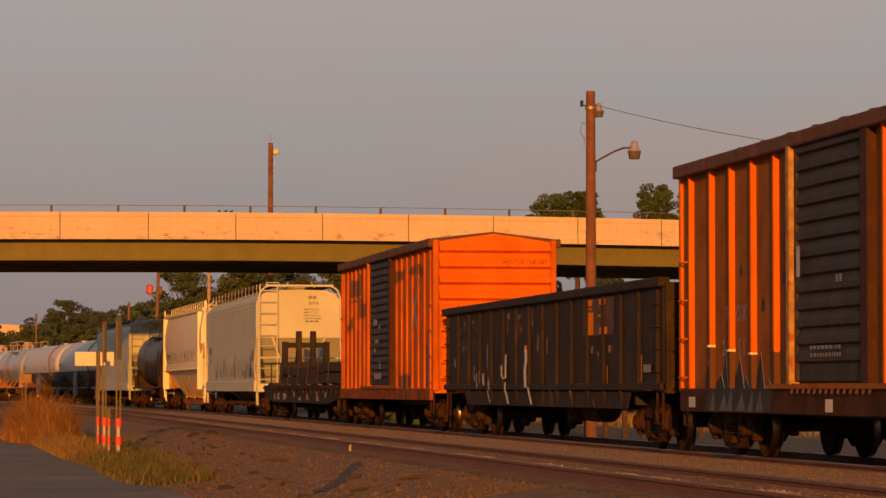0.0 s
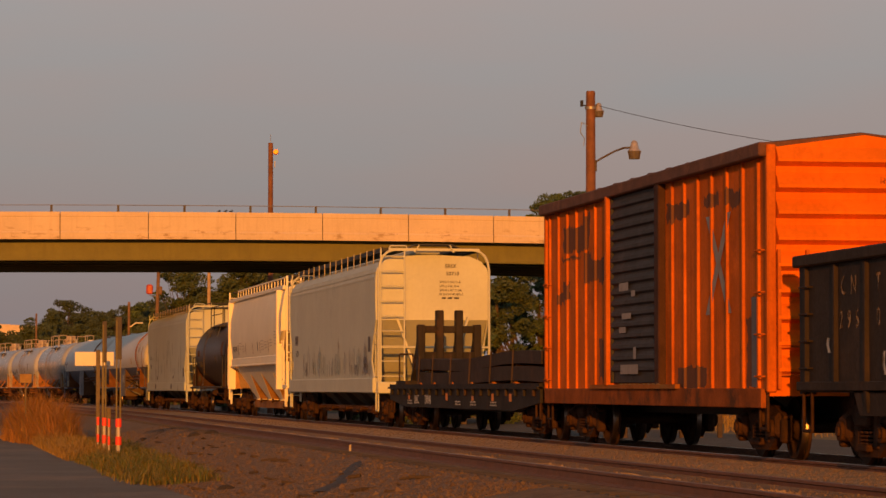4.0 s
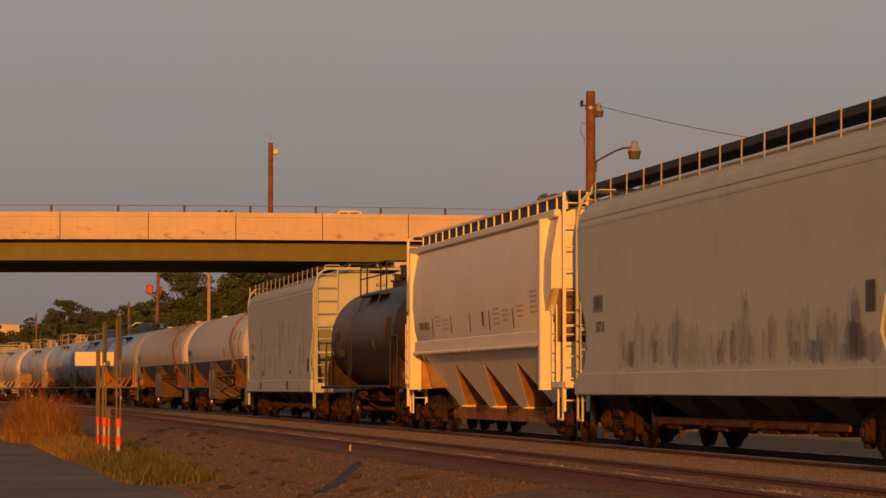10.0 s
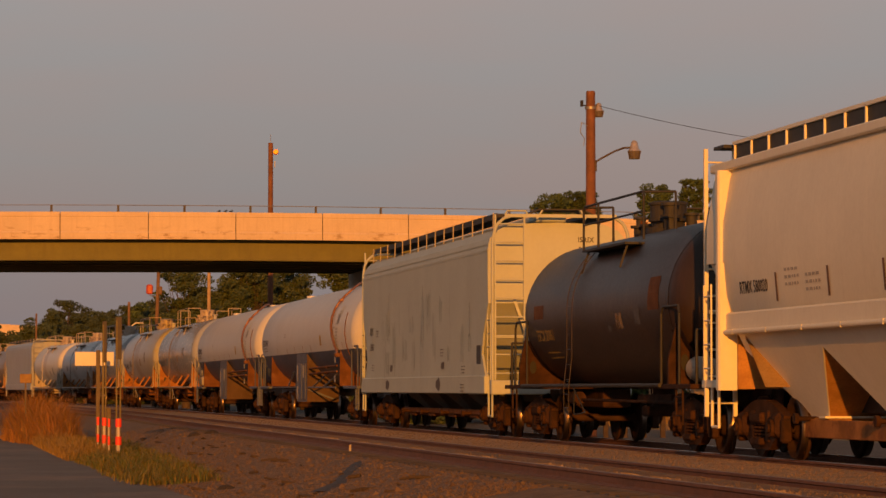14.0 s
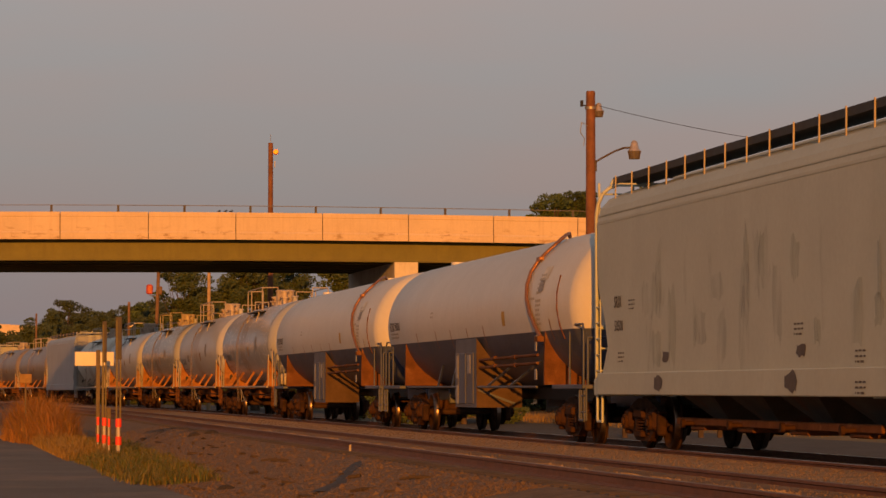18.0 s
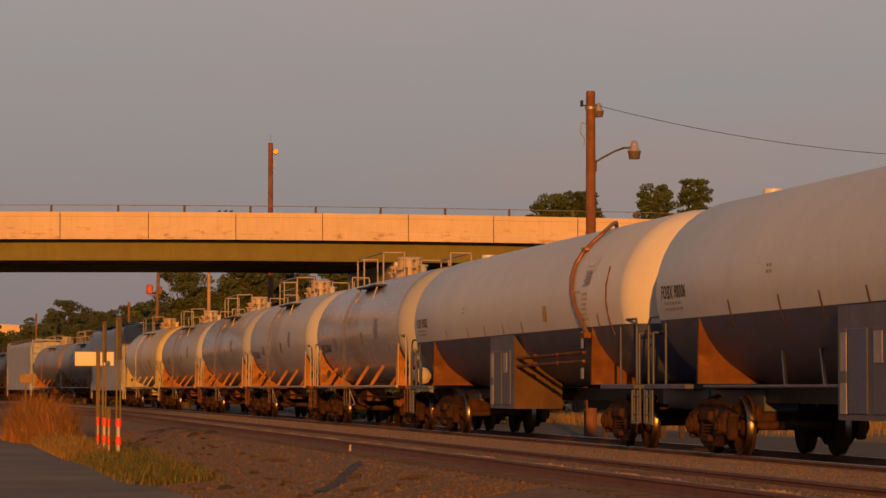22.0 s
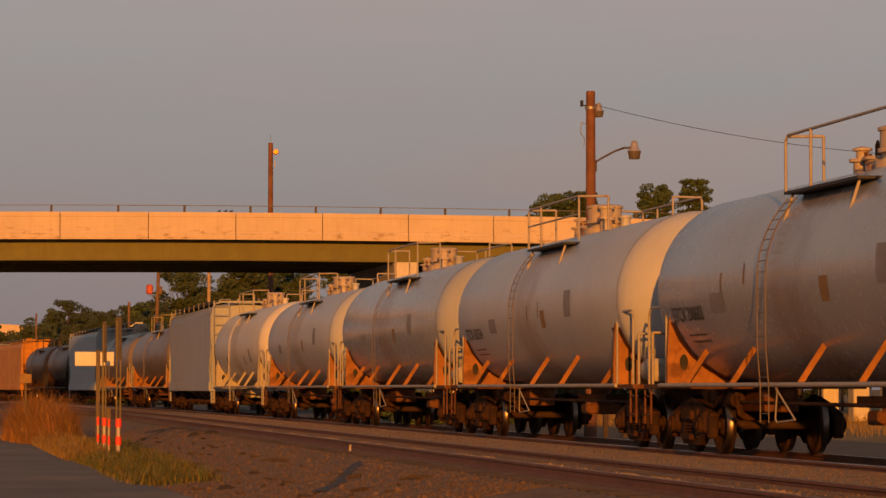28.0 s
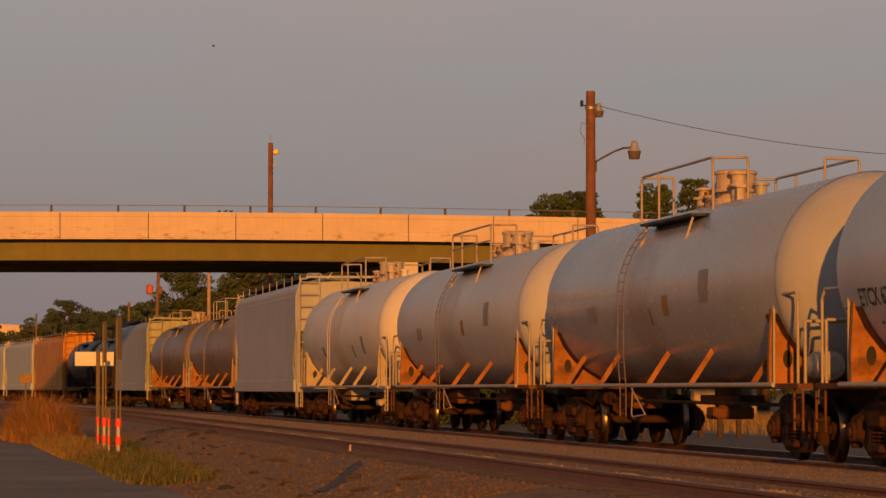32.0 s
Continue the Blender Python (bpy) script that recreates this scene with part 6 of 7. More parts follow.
def dome_group(root, zt, y, mat, rail, half=1.75, style=0):
    """Dome housing with valves, flanged nozzles and a railed platform sunk beside the crown of the shell."""
    def turned(cx, cy, rows, n=18):
        return Geo().loft([[(cx + math.cos(6.2832 * i / n) * q, cy + math.sin(6.2832 * i / n) * q, zt + d) for i in range(n)] for q, d in rows])
    rust = P_DOMERUST if mat not in (P_GRATE,) else mat
    part("dome_housing", turned(0, y, ((.4, -.1), (.4, .06), (.3, .07), (.3, .16), (.36, .165), (.36, .22), (.33, .225), (.33, .46), (.36, .465), (.36, .51), (.3, .53), (.04, .54)), 24), rust, root, "rust-stained cylindrical dome housing")
    part("nozzle", turned(-.1, y - .56, ((.12, -.08), (.12, .2), (.18, .205), (.18, .26), (.12, .265), (.12, .42), (.17, .425), (.17, .48), (.05, .5))), rust, root, "flanged pipe nozzle")
    part("nozzle", turned(.3, y - .5, ((.1, -.08), (.1, .25), (.14, .255), (.14, .3), (.04, .31))), mat, root)
    part("manway_lid", turned(-.05, y + .62, ((.3, -.05), (.3, .1), (.34, .105), (.34, .15), (.1, .17))), rust, root, "bolted low manway lid")
    part("valve", turned(-.25, y + 1.1, ((.13, -.08), (.13, .1), (.19, .105), (.19, .15), (.09, .155), (.09, .26), (.14, .265), (.14, .3), (.03, .33))), rust, root)
    part("valve", turned(.25, y + 1.15, ((.08, -.08), (.08, .28), (.12, .285), (.12, .33), (.03, .34))), mat, root)
    part("valve_handle", Geo().tube([(-.05, y + .95, zt + .05), (-.05, y + .95, zt + .34), (-.05, y + 1.02, zt + .4), (-.05, y + 1.08, zt + .34), (-.05, y + 1.08, zt + .12)], .022, 6), P_RUSTFRAME, root)
    for k in range(6):
        a = 1.0472 * k
        part("lid_bolt", Geo().cyl((-.05 + math.cos(a) * .3, y + .62 + math.sin(a) * .3, zt + .15), (-.05 + math.cos(a) * .3, y + .62 + math.sin(a) * .3, zt + .21), .025, n=6), P_RUSTFRAME, root)
    zp, zr = zt - .3, zt + .52
    for sx in (-1, 1):
        part("platform", Geo().box(sx * .98, y, zp, .46, 2 * half, .04), P_GRATE, root, "dark grated platform")
        for dy in (-half - 1.3, half):
            part("rail_post", Geo().tube([(sx * 1.18, y + dy, zp), (sx * 1.18, y + dy, zr - .08), (sx * 1.17, y + dy - math.copysign(.08, dy), zr)], .022, 6), rail, root)
            part("rail_post", Geo().tube([(sx * .62, y + dy, zt - .12), (sx * .62, y + dy, zr)], .022, 6), rail, root)
            part("platform_bracket", Geo().beam((sx * 1.12, y + math.copysign(half * .9, dy), zp), (sx * 1.26, y + math.copysign(half * .9, dy), zp - .42), .035, .035), rail, root)
        part("rail_post", Geo().tube([(sx * 1.18, y + .5, zp), (sx * 1.18, y + .5, zr)], .022, 6), rail, root)
        part("top_rail", Geo().tube([(sx * 1.17, y - half - 1.22, zr), (sx * 1.17, y + half - .08, zr)], .022, 6), rail, root)
        if style:
            part("mid_rail", Geo().tube([(sx * 1.18, y - half - 1.3, zt + .18), (sx * 1.18, y + half, zt + .18)], .018, 6), rail, root)
    for sy in (-1, 1):
        for sx in (-1, 1):
            part("end_top_rail", Geo().tube([(sx * 1.17, y + sy * half - (1.3 if sy < 0 else 0), zr - .01), (sx * .62, y + sy * half - (1.3 if sy < 0 else 0), zr)], .022, 6), rail, root)


def shell_ladder(root, r, zc, y, mat, zbot=.55):
    """Ladder from the platform down over the shell to a step below the sill."""
    g = Geo()
    pts = []
    for k in range(9):
        a = math.radians(135 + k * (180 - 135) / 8)
        pts.append((math.cos(a) * (r + .09), zc + math.sin(a) * (r + .09)))
    pts += [(-r - .09, 1.6), (-1.55, 1.05), (-1.55, zbot)]
    for dy in (-.22, .22):
        g.tube([(x, y + dy, z) for x, z in pts], .01, 6)
    for (xa, za), (xb, zb_) in zip(pts, pts[1:]):
        n = max(1, round(math.hypot(xa - xb, za - zb_) / .3))
        for i in range(n):
            t = (i + .5) / n
            x, z = xa + (xb - xa) * t, za + (zb_ - za) * t
            g.cyl((x, y - .22, z), (x, y + .22, z), .008, n=5)
    part("side_ladder", g, mat, root)


def tank_car(label, u0, u1, paint, frame_mat, rail_mat, r=1.5, zc=2.6, ends=.78, text=None, text_mat=None, mat_dome=None, squares=(), tick=(), seed=1, dome=True, hoop=2.35, detail=True, style=0, depth=.75, tsize=.33, inset=1.95, struts=True):
    root, reach = car("tank_car", label, "tank car", u0, u1)
    yend = reach - ends
    sad = P_SADDLE if frame_mat is P_RUSTFRAME else frame_mat
    straight = yend - depth
    shell = part("tank_shell", Geo().loft([shell_ring(y, q, zc) for y, q in shell_stations(straight, r, depth)], smooth=True), paint, root)
    for y in (-straight, straight):
        part("weld_band", Geo().loft([shell_ring(y - .03, r + .002, zc), shell_ring(y + .03, r + .002, zc)], smooth=True, cap0=False, cap1=False), paint, shell)
    for sy in (-1, 1):
        part("saddle", saddle_geo(r, zc, sy * (reach - inset)), sad, root, "flared saddle plate below the shell")
        for sx in (-1, 1):
            for face in (-.053, .053):
                part("access_hole", Geo().add([(sx * (1.2 + .07 * math.cos(.5236 * k)), sy * (reach - inset) + face, 1.45 + .13 * math.sin(.5236 * k)) for k in range(12)], [tuple(range(12))]), M_BLACKSTEEL, root)
        part("saddle_pad", Geo().loft([[(x, sy * (reach - inset) + d, z) for x, z in [(math.cos(math.radians(a)) * (r + .012), zc + math.sin(math.radians(a)) * (r + .012)) for a in range(200, 345, 12)]] for d in (-.35, .35)], closed=False, cap0=False, cap1=False, smooth=True), frame_mat, root)
        tank_end(root, sy, yend, reach, frame_mat, rail_mat, hoop)
    trucks(root, reach - inset)
    couplers(root, reach - .55, reach)
    for sx in (-1, 1):
        part("side_rail", Geo().cyl((sx * 1.5, -yend + .8, 1.08), (sx * 1.5, yend - .8, 1.08), .035, n=8), rail_mat, root)
        nst = 5 if struts else 0
        for i in range(nst):
            y = -yend + 2.2 + i * (2 * yend - 4.4) / (nst - 1) + (.2 if i % 2 else -.2)
            part("side_strut", Geo().beam((sx * 1.48, y, 1.08), (sx * (r * math.cos(.72)), y - .05, zc - r * math.sin(.72) + .02), .08, .035, up=(0, 1, 0)), sad, root)
    part("bottom_outlet", Geo().cyl((0, .1, zc - r - .02), (0, .1, .55), .2, n=14).box(0, .1, .62, .7, .5, .2, ch=.03), frame_mat, root)
    part("brake_rod", Geo().cyl((-.7, -straight + .5, .78), (-.7, straight - .5, .82), .03, n=6), M_STEEL, root)
    part("brake_cylinder", Geo().cyl((-.75, straight - 2.1, .85), (-.75, straight - 1.4, .85), .12, n=14), M_STEEL, root)
    part("air_tank", Geo().cyl((-.35, -straight + 2.4, .8), (-.35, -straight + 3.3, .8), .15, n=14), M_STEEL, root)
    part("center_walk", Geo().box(0, 0, .86, .4, 2.6, .12), M_STEEL, root)
    for sg in (-1, 1):
        part("step_brace", Geo().tube([(-1.5, .9 + sg * .1, 1.08), (-1.45, .6 - sg * .5, .6), (-1.45, 1.0, .55)], .014, 5), rail_mat, root)
    if detail:
        part("air_reservoir", Geo().cyl((-1.05, -yend + .1, 1.34), (-1.05, -yend - .5, 1.34), .2, n=16).cyl((-1.05, -yend - .5, 1.34), (-1.05, -yend - .54, 1.34), .2, .12, n=16), P_FIT, root, "pale air reservoir on the end deck")
    zt = zc + r
    if dome:
        dome_group(root, zt, -.3, mat_dome or paint, rail_mat, style=style)
    shell_ladder(root, r, zc, 1.3, P_LADDER if paint in (P_TANK_A, P_TANK_B) else paint)
    if text:
        lettering(text, tsize, text_mat or P_INK, root, on_shell(r, zc, straight - 1.7, zc - .42), "painted letters")
        g = Geo()
        bars(g, on_shell(r, zc, straight - 1.9, zc - .75), 2, 1.2, h=.035, gap=.12)
        tagged(part("small_print", g, text_mat or P_INK, root), kind="stuff")
    for y, z, w, h, m in squares:
        part("placard", patch(on_shell(r, zc, y, z), w, h, 4), m, root)
    for y, z, h in tick:
        part("rust_mark", patch(on_shell(r, zc, y, z), .07, h, 3), P_COPPER, root, "orange rust streak")
    return root


tank_car("short black tank car with railed dome and yellow lettering", 32.1, 48.3, P_TANKBLACK, M_STEEL, P_GRATE, r=1.4, zc=2.46, ends=1.5, depth=.7, inset=1.9, struts=False,
         text="ETCX 20061", text_mat=P_YEL, mat_dome=P_GRATE, squares=((-2.3, 2.2, .5, .28, P_TAN), (-1.5, 2.08, .3, .12, P_PLACARD), (-3.7, 2.25, .4, .28, P_PLACARD), (-4.9, 2.6, .75, .55, P_RUSTFRAME), (4.6, 2.5, .9, .26, P_RUSTFRAME)), style=1, tsize=.3)


def long_tank(label, u0, u1, text, struts):
    root, reach = car("tank_car", label, "tank car", u0, u1)
    r, zc, yend, depth = 1.52, 2.58, 11.75, .72
    straight = yend - depth
    st = shell_stations(straight, r, depth)
    zd = 2.13
    def arc(y, q, low):
        d = max(-.999, min(.999, (zd - zc) / q))
        a = math.asin(d)
        a0, a1 = (a, math.pi - a) if not low else (math.pi - a, 2 * math.pi + a)
        return shell_ring(y, q, zc, a0, a1, n=26, closed=False)
    part("upper_shell", Geo().loft([arc(y, q, False) for y, q in st], smooth=True, closed=False, cap0=False, cap1=False), P_TANKWHITE, root, "off-white painted upper shell")
    part("lower_shell", Geo().loft([arc(y, q, True) for y, q in st if q > .3], smooth=True, closed=False), P_NAVY, root, "navy painted lower shell")
    for sy in (-1, 1):
        part("saddle", saddle_geo(r, zc, sy * 8.55), P_RUSTFRAME, root, "flared saddle plate below the shell")
        tank_end(root, sy, yend, reach, P_NAVY, P_NAVY, 2.2)
    for sx in (-1, 1):
        # equipment cabinet that fits under the shell
        poly = [(sx * 1.53, .62), (sx * .54, .62), (sx * .54, 1.12), (sx * .9, 1.36), (sx * 1.25, 1.72), (sx * 1.53, 2.1)]
        part("equipment_cabinet", Geo().prism(poly, 1, -1.6, .95), P_PANEL, root, "dull blue-grey cabinet below the shell")
        # thin sheet on the cabinet's near end, coloured brown for its shade
        part("gusset_panel", Geo().prism(poly, 1, -1.63, -1.605), P_BUFF, root)
        for y, w, m in ((-.95, .7, P_PANEL), (.05, .8, P_NAVY), (.7, .35, P_PANEL)):
            part("cabinet_door", Geo().box(sx * 1.54, y, 1.25, .03, w, 1.1, ch=.01), m, root)
        for y, z, w, h in ((-.85, 1.55, .34, .4), (.62, 1.5, .26, .5), (.62, .9, .26, .4), (-8.2, 1.9, .16, .3), (-8.2, 1.3, .2, .2)):
            part("stencil_panel", Geo().box(sx * 1.56, y, z, .012, w, h), P_STENCIL, root)
        for z in (1.68, 1.52):
            part("brake_pipe", Geo().tube([(sx * 1.46, -1.65, z - .05), (sx * 1.46, -7.9, z)], .032, 8), P_RUSTFRAME, root)
            for y in (-3.4, -5.6):
                part("pipe_joint", Geo().cyl((sx * 1.46, y - .08, z - .02), (sx * 1.46, y + .08, z - .02), .045, n=8), P_RUSTFRAME, root)
        if struts:
            part("side_rail", Geo().cyl((sx * 1.5, -8.0, 1.06), (sx * 1.5, 8.0, 1.06), .025, n=8), P_PANEL, root)
            for y, d in ((-3.4, -.7), (-5.9, -.7), (2.4, .7), (4.3, .7)):
                part("side_strut", Geo().beam((sx * 1.48, y - d, 1.08), (sx * 1.12, y + d, 1.58), .045, .03, up=(0, 1, 0)), P_NAVY, root)
            part("cross_brace", Geo().beam((sx * 1.5, -1.66, 1.0), (sx * .7, -1.66, .7), .05, .05), P_NAVY, root)
        # paired pipes that hook over the crown and run down the shell
        for d in (-.05, .05):
            pts = []
            for a, y, lift in ((103, -5.7, .02), (105, -5.95, .1), (110, -6.35, .1), (117, -6.75, .08), (125, -6.95, .06), (134, -6.95, .05), (143, -6.85, .05), (152, -6.85, .05), (162, -7.0, .05), (172, -7.25, .05), (182, -7.6, .05), (192, -8.0, .06), (200, -8.35, .08)):
                t = math.radians(a)
                pts.append((sx * -math.cos(t) * (r + lift), y + d, zc + math.sin(t) * (r + lift)))
            part("steam_pipe", Geo().tube(pts, .03, 8), P_COPPER, root, "rust-coloured pipe bent over the shell")
        t = math.radians(140)
        part("pipe_clamp", Geo().box(-sx * math.cos(t) * (r + .05), -6.88, zc + math.sin(t) * (r + .05), .1, .3, .07, ch=.01), P_COPPER, root)
        part("pipe_bracket", Geo().box(sx * 1.5, -8.3, 1.98, .16, .3, .1), P_RUSTFRAME, root)
        part("drain_pipe", Geo().tube([(sx * (r + .012) * math.cos(math.radians(b)), -9.9 - .07 * k, zc + (r + .012) * math.sin(math.radians(b))) for k, b in enumerate((22, 10, -2, -14, -24))], .014, 6), P_RUSTFRAME, root, "thin brown drain pipe on the tank end")
    part("top_hatch", Geo().cyl((0, -4.2, zc + r - .05), (0, -4.2, zc + r + .07), .16, n=16), P_TANKWHITE, root)
    part("top_hatch", Geo().cyl((0, yend - 2.3, zc + r - .05), (0, yend - 2.3, zc + r + .08), .16, n=14), P_TANKWHITE, root)
    part("center_beam", Geo().box(0, 0, .92, .5, 2 * yend - 3, .24), M_BLACKSTEEL, root)
    lettering(text, .3, P_INK, root, on_shell(r, zc, 9.9, 2.55), "dark letters")
    g = Geo()
    for y, z, n, w in ((9.9, 2.36, 2, 1.2), (4.3, 2.75, 2, .3), (-8.2, 3.2, 5, .5), (-7.6, 2.75, 1, .5), (-8.2, 2.7, 6, .45)):
        bars(g, on_shell(r, zc, y, z), n, w, h=.045, gap=.09)
    tagged(part("small_print", g, P_FADEDINK, root), kind="stuff")
    for y in (6.6, 3.9, 1.9, -.2, -2.2, -9.2):
        part("rust_mark", patch(on_shell(r, zc, y, 2.14), .07, .42, 3), P_COPPER, root, "orange rust streak")
    part("placard", patch(on_shell(r, zc, -8.4, 3.25), .6, .3, 4), P_PALE, root)
    part("placard", patch(on_shell(r, zc, -8.3, 3.0), .45, .22, 3), P_FADEDGREY, root)
    part("placard", patch(on_shell(r, zc, -4.6, 2.45), .32, .3, 3), P_YEL, root)
    part("placard", patch(on_shell(r, zc, -8.1, 1.75), .5, .32, 3), P_BUFF, root)
    trucks(root, reach - 3.1)
    couplers(root, reach - .5, reach)
    sill_steps(root, yend + .3, P_NAVY, 1.44, 1.0)


P_STENCIL = material("pale_stencil_panel", (.3, .29, .3), .7, var=.2, scale=6)
# brown for the cabinet's shaded end face, used on a placard too
P_BUFF = material("buff_panel", (.095, .058, .034), .75, var=.25, scale=2, streak=.3, streak_col=(.14, .08, .045), spec=.15)
long_tank("long white and navy tank car with copper pipes", 69.1, 94.0, "FOBX 90006", True)
long_tank("second long white and navy tank car with cabinets", 94.0, 118.6, "FOBX 90002", False)
SQ = lambda s: ((4.2 - s, 2.32, .75, .3, P_FADEDGREY), (-4.0 + s, 2.6, .55, .5, P_FADEDGREY), (-1.4, 2.36, .36, .34, P_YELDARK))
P_YELDARK = material("dull_yellow_placard", (.3, .17, .05), .7, var=.25, scale=6)
tank_car("grey tank car with railed dome and orange-brown saddles", 118.6, 137.3, P_TANK_A, P_RUSTFRAME, P_FIT, text="ETCX 200603", squares=SQ(0), tick=((3.9, 2.6, .3), (2.6, 2.7, .3)), style=0)
tank_car("light grey tank car with stained belt below its dome", 137.3, 156.1, P_TANK_B, P_RUSTFRAME, P_FIT, text="ETCX 630534", squares=SQ(.3), tick=((.1, 2.5, .3), (-1.0, 2.55, .3)), style=1, r=1.5)
tank_car("glossy grey tank car with pale railings and stained belt", 156.1, 175.0, P_TANK_A, P_RUSTFRAME, P_FIT, squares=SQ(.1), tick=((-.3, 2.2, .3),), style=0)
tank_car("plain grey tank car with small dome and handrails", 175.0, 193.8, P_TANK_B, P_RUSTFRAME, P_FIT, squares=SQ(-.3), style=1, zc=2.55, r=1.48)
tank_car("cream white tank car with white railings and pale underframe", 193.8, 212.6, P_TANK_C, P_FIT, P_FIT, squares=((-4.6, 2.2, .45, .5, P_FADEDGREY), (-2.6, 2.05, .3, .35, P_FADEDGREY), (3.5, 2.1, .5, .3, P_FADEDGREY)), style=0)
tank_car("brown-grey tank car with white railing frame", 231.9, 252.4, P_TANK_D, P_RUSTFRAME, P_FIT, squares=SQ(0))
tank_car("brownish tank car with yellowed end", 252.4, 271.0, P_TANK_D, P_RUSTFRAME, P_FIT, squares=SQ(.2))
tank_car("black tank car far down the train", 289.5, 305.0, P_TANKBLACK, M_STEEL, P_GRATE, mat_dome=P_GRATE, r=1.45)
tank_car("black tank car beside an orange hopper", 305.0, 320.5, P_TANKBLACK, M_STEEL, P_GRATE, mat_dome=P_GRATE, r=1.45)


# ---- foreground: road, verge, markers ----
CLOTH_LINE = [(8.02, 54.9), (7.3, 51.43), (6.88, 49.45), (6.38, 46.68), (5.88, 45.08)]


def build_foreground():
    g = Geo()
    g.loft([[(-14, y, -.596), (xe, y, -.596), (xe, y, -.66), (-14, y, -.66)] for y, xe in ((-60, 3.9), (20, 3.9), (46, 4.15), (52, 3.9), (56, 3.65), (75, 3.7), (105, 3.8), (120, 3.2), (160, 2.2), (260, -4))])
    solo("road", g, M_ASPHALT, "dark grey asphalt road beside the railway", kind="structure")
    g = Geo().loft([[(18.6, y, -.592), (28.5, y, -.592), (28.5, y, -.66), (18.6, y, -.66)] for y in (-60, 60, 160, 330)])
    solo("service_road", g, M_GRAVELROAD, "grey gravel service road behind the train", kind="structure")
    rnd = random.Random(31)

    def blades(count, area, hmin, hmax, lean, shape=None, thin=1.0):
        g = Geo()
        for _ in range(count):
            x, y = area(rnd)
            h = rnd.uniform(hmin, hmax) * (shape(x, y) if shape else 1)
            a = rnd.uniform(0, 6.283)
            w = rnd.uniform(.004, .012) * thin
            k = rnd.random() ** .7 * lean * h
            dx, dy = math.cos(a) * k, math.sin(a) * k
            z = -.61
            c, s = math.cos(a + 1.6) * w, math.sin(a + 1.6) * w
            g.add([(x - c, y - s, z), (x + c, y + s, z), (x + dx * .35 + c * .7, y + dy * .35 + s * .7, z + h * .62), (x + dx, y + dy, z + h), (x + dx * .35 - c * .7, y + dy * .35 - s * .7, z + h * .62)], [(0, 1, 2, 3, 4)])
        return g

    def ragged(x, y):
        return .5 + .28 * math.sin(x * 5.1 + y * .63) + .22 * math.sin(x * 11.3 - y * 1.27 + 1.1)

    def verge(r):
        while True:
            y = r.uniform(52.5, 93)
            k = (y - 54) / 38
            x = r.uniform(3.3, 5.4 + .9 * k)
            edge_in, edge_out = (x - 3.6) / .5, (5.25 + .9 * k - x) / .7
            if min(edge_in, edge_out, (y - 52.5) / 3.0) > ragged(x, y) * r.random() - .35 * r.random():
                return x, y

    def verge_height(x, y):
        return .35 + .75 * ragged(x, y)

    def clump(r):
        while True:
            dx, dy = r.uniform(-1.25, 1.25), r.uniform(-1.25, 1.25)
            if dx * dx + dy * dy < (.75 + .5 * r.random()) ** 2:
                return 3.95 + dx * 1.0, 99 + dy * 8

    def edge(r):
        y = r.uniform(70, 114)
        return r.uniform(3.35, 4.3 + .5 * ragged(3, y)), y

    solo("verge_grass", blades(30000, verge, .05, .34, 1.3, verge_height), M_GREENGRASS, "low yellow-green grass along the road edge", "grass", kind="stuff")
    def clump_height(x, y):
        d = ((x - 3.95) / 1.25) ** 2 + ((y - 99) / 10) ** 2
        return max(.1, 1 - d) ** .55 * (.7 + .3 * math.sin(x * 9 + y * .8))

    solo("dry_weeds", blades(17000, clump, .3, 1.9, 1.0, clump_height, 1.1), M_DRYGRASS, "tall dry orange-brown weeds by the road", "weeds", kind="stuff")
    solo("dry_verge", blades(12000, edge, .08, .5, 1.3, verge_height), M_DRYGRASS2, "short dry golden grass along the road edge", "grass", kind="stuff")

    def far_field(r):
        return r.uniform(29, 62), r.uniform(100, 175)
    solo("field_grass", blades(15000, far_field, .15, .5, .6), M_DRYGRASS2, "dry golden field grass behind the train", "grass", kind="stuff")

    # stones on the near shoulder
    def pebble(g, x, y, z, s):
        e = [rnd.uniform(.7, 1.3) for _ in range(6)]
        p = [(x + dx * s * e[k], y + dy * s * e[5 - k], z + dz * s * e[k]) for k, (dx, dy, dz) in enumerate(((-1, -.6, 0), (.8, -1, 0), (1, .8, 0), (-.7, 1, 0), (-.3, -.1, .9), (.4, .3, .7)))]
        g.add(p, [(0, 1, 4), (1, 5, 4), (1, 2, 5), (2, 3, 5), (3, 4, 5), (3, 0, 4)])

    g = Geo()
    for _ in range(26000):
        y = 38 + 62 * rnd.random() ** 1.5
        o = rnd.uniform(-9.3, -5.1)
        x, yy, _t = rail_line(y, o)
        zb = np.interp(o, [-9.4, -7.6, -6.3, -5.7], [-.615, -.5, -.3, -.205])
        big = rnd.random()
        pebble(g, x, yy, zb - .006, rnd.uniform(.008, .024) * (2.4 if big < .015 else 1.5 if big < .1 else 1))
    solo("shoulder_stones", g, M_STONE2, "loose brown ballast stones on the shoulder", "gravel", kind="stuff")
    # gravel heaped between the rails and between the tracks
    g = Geo()
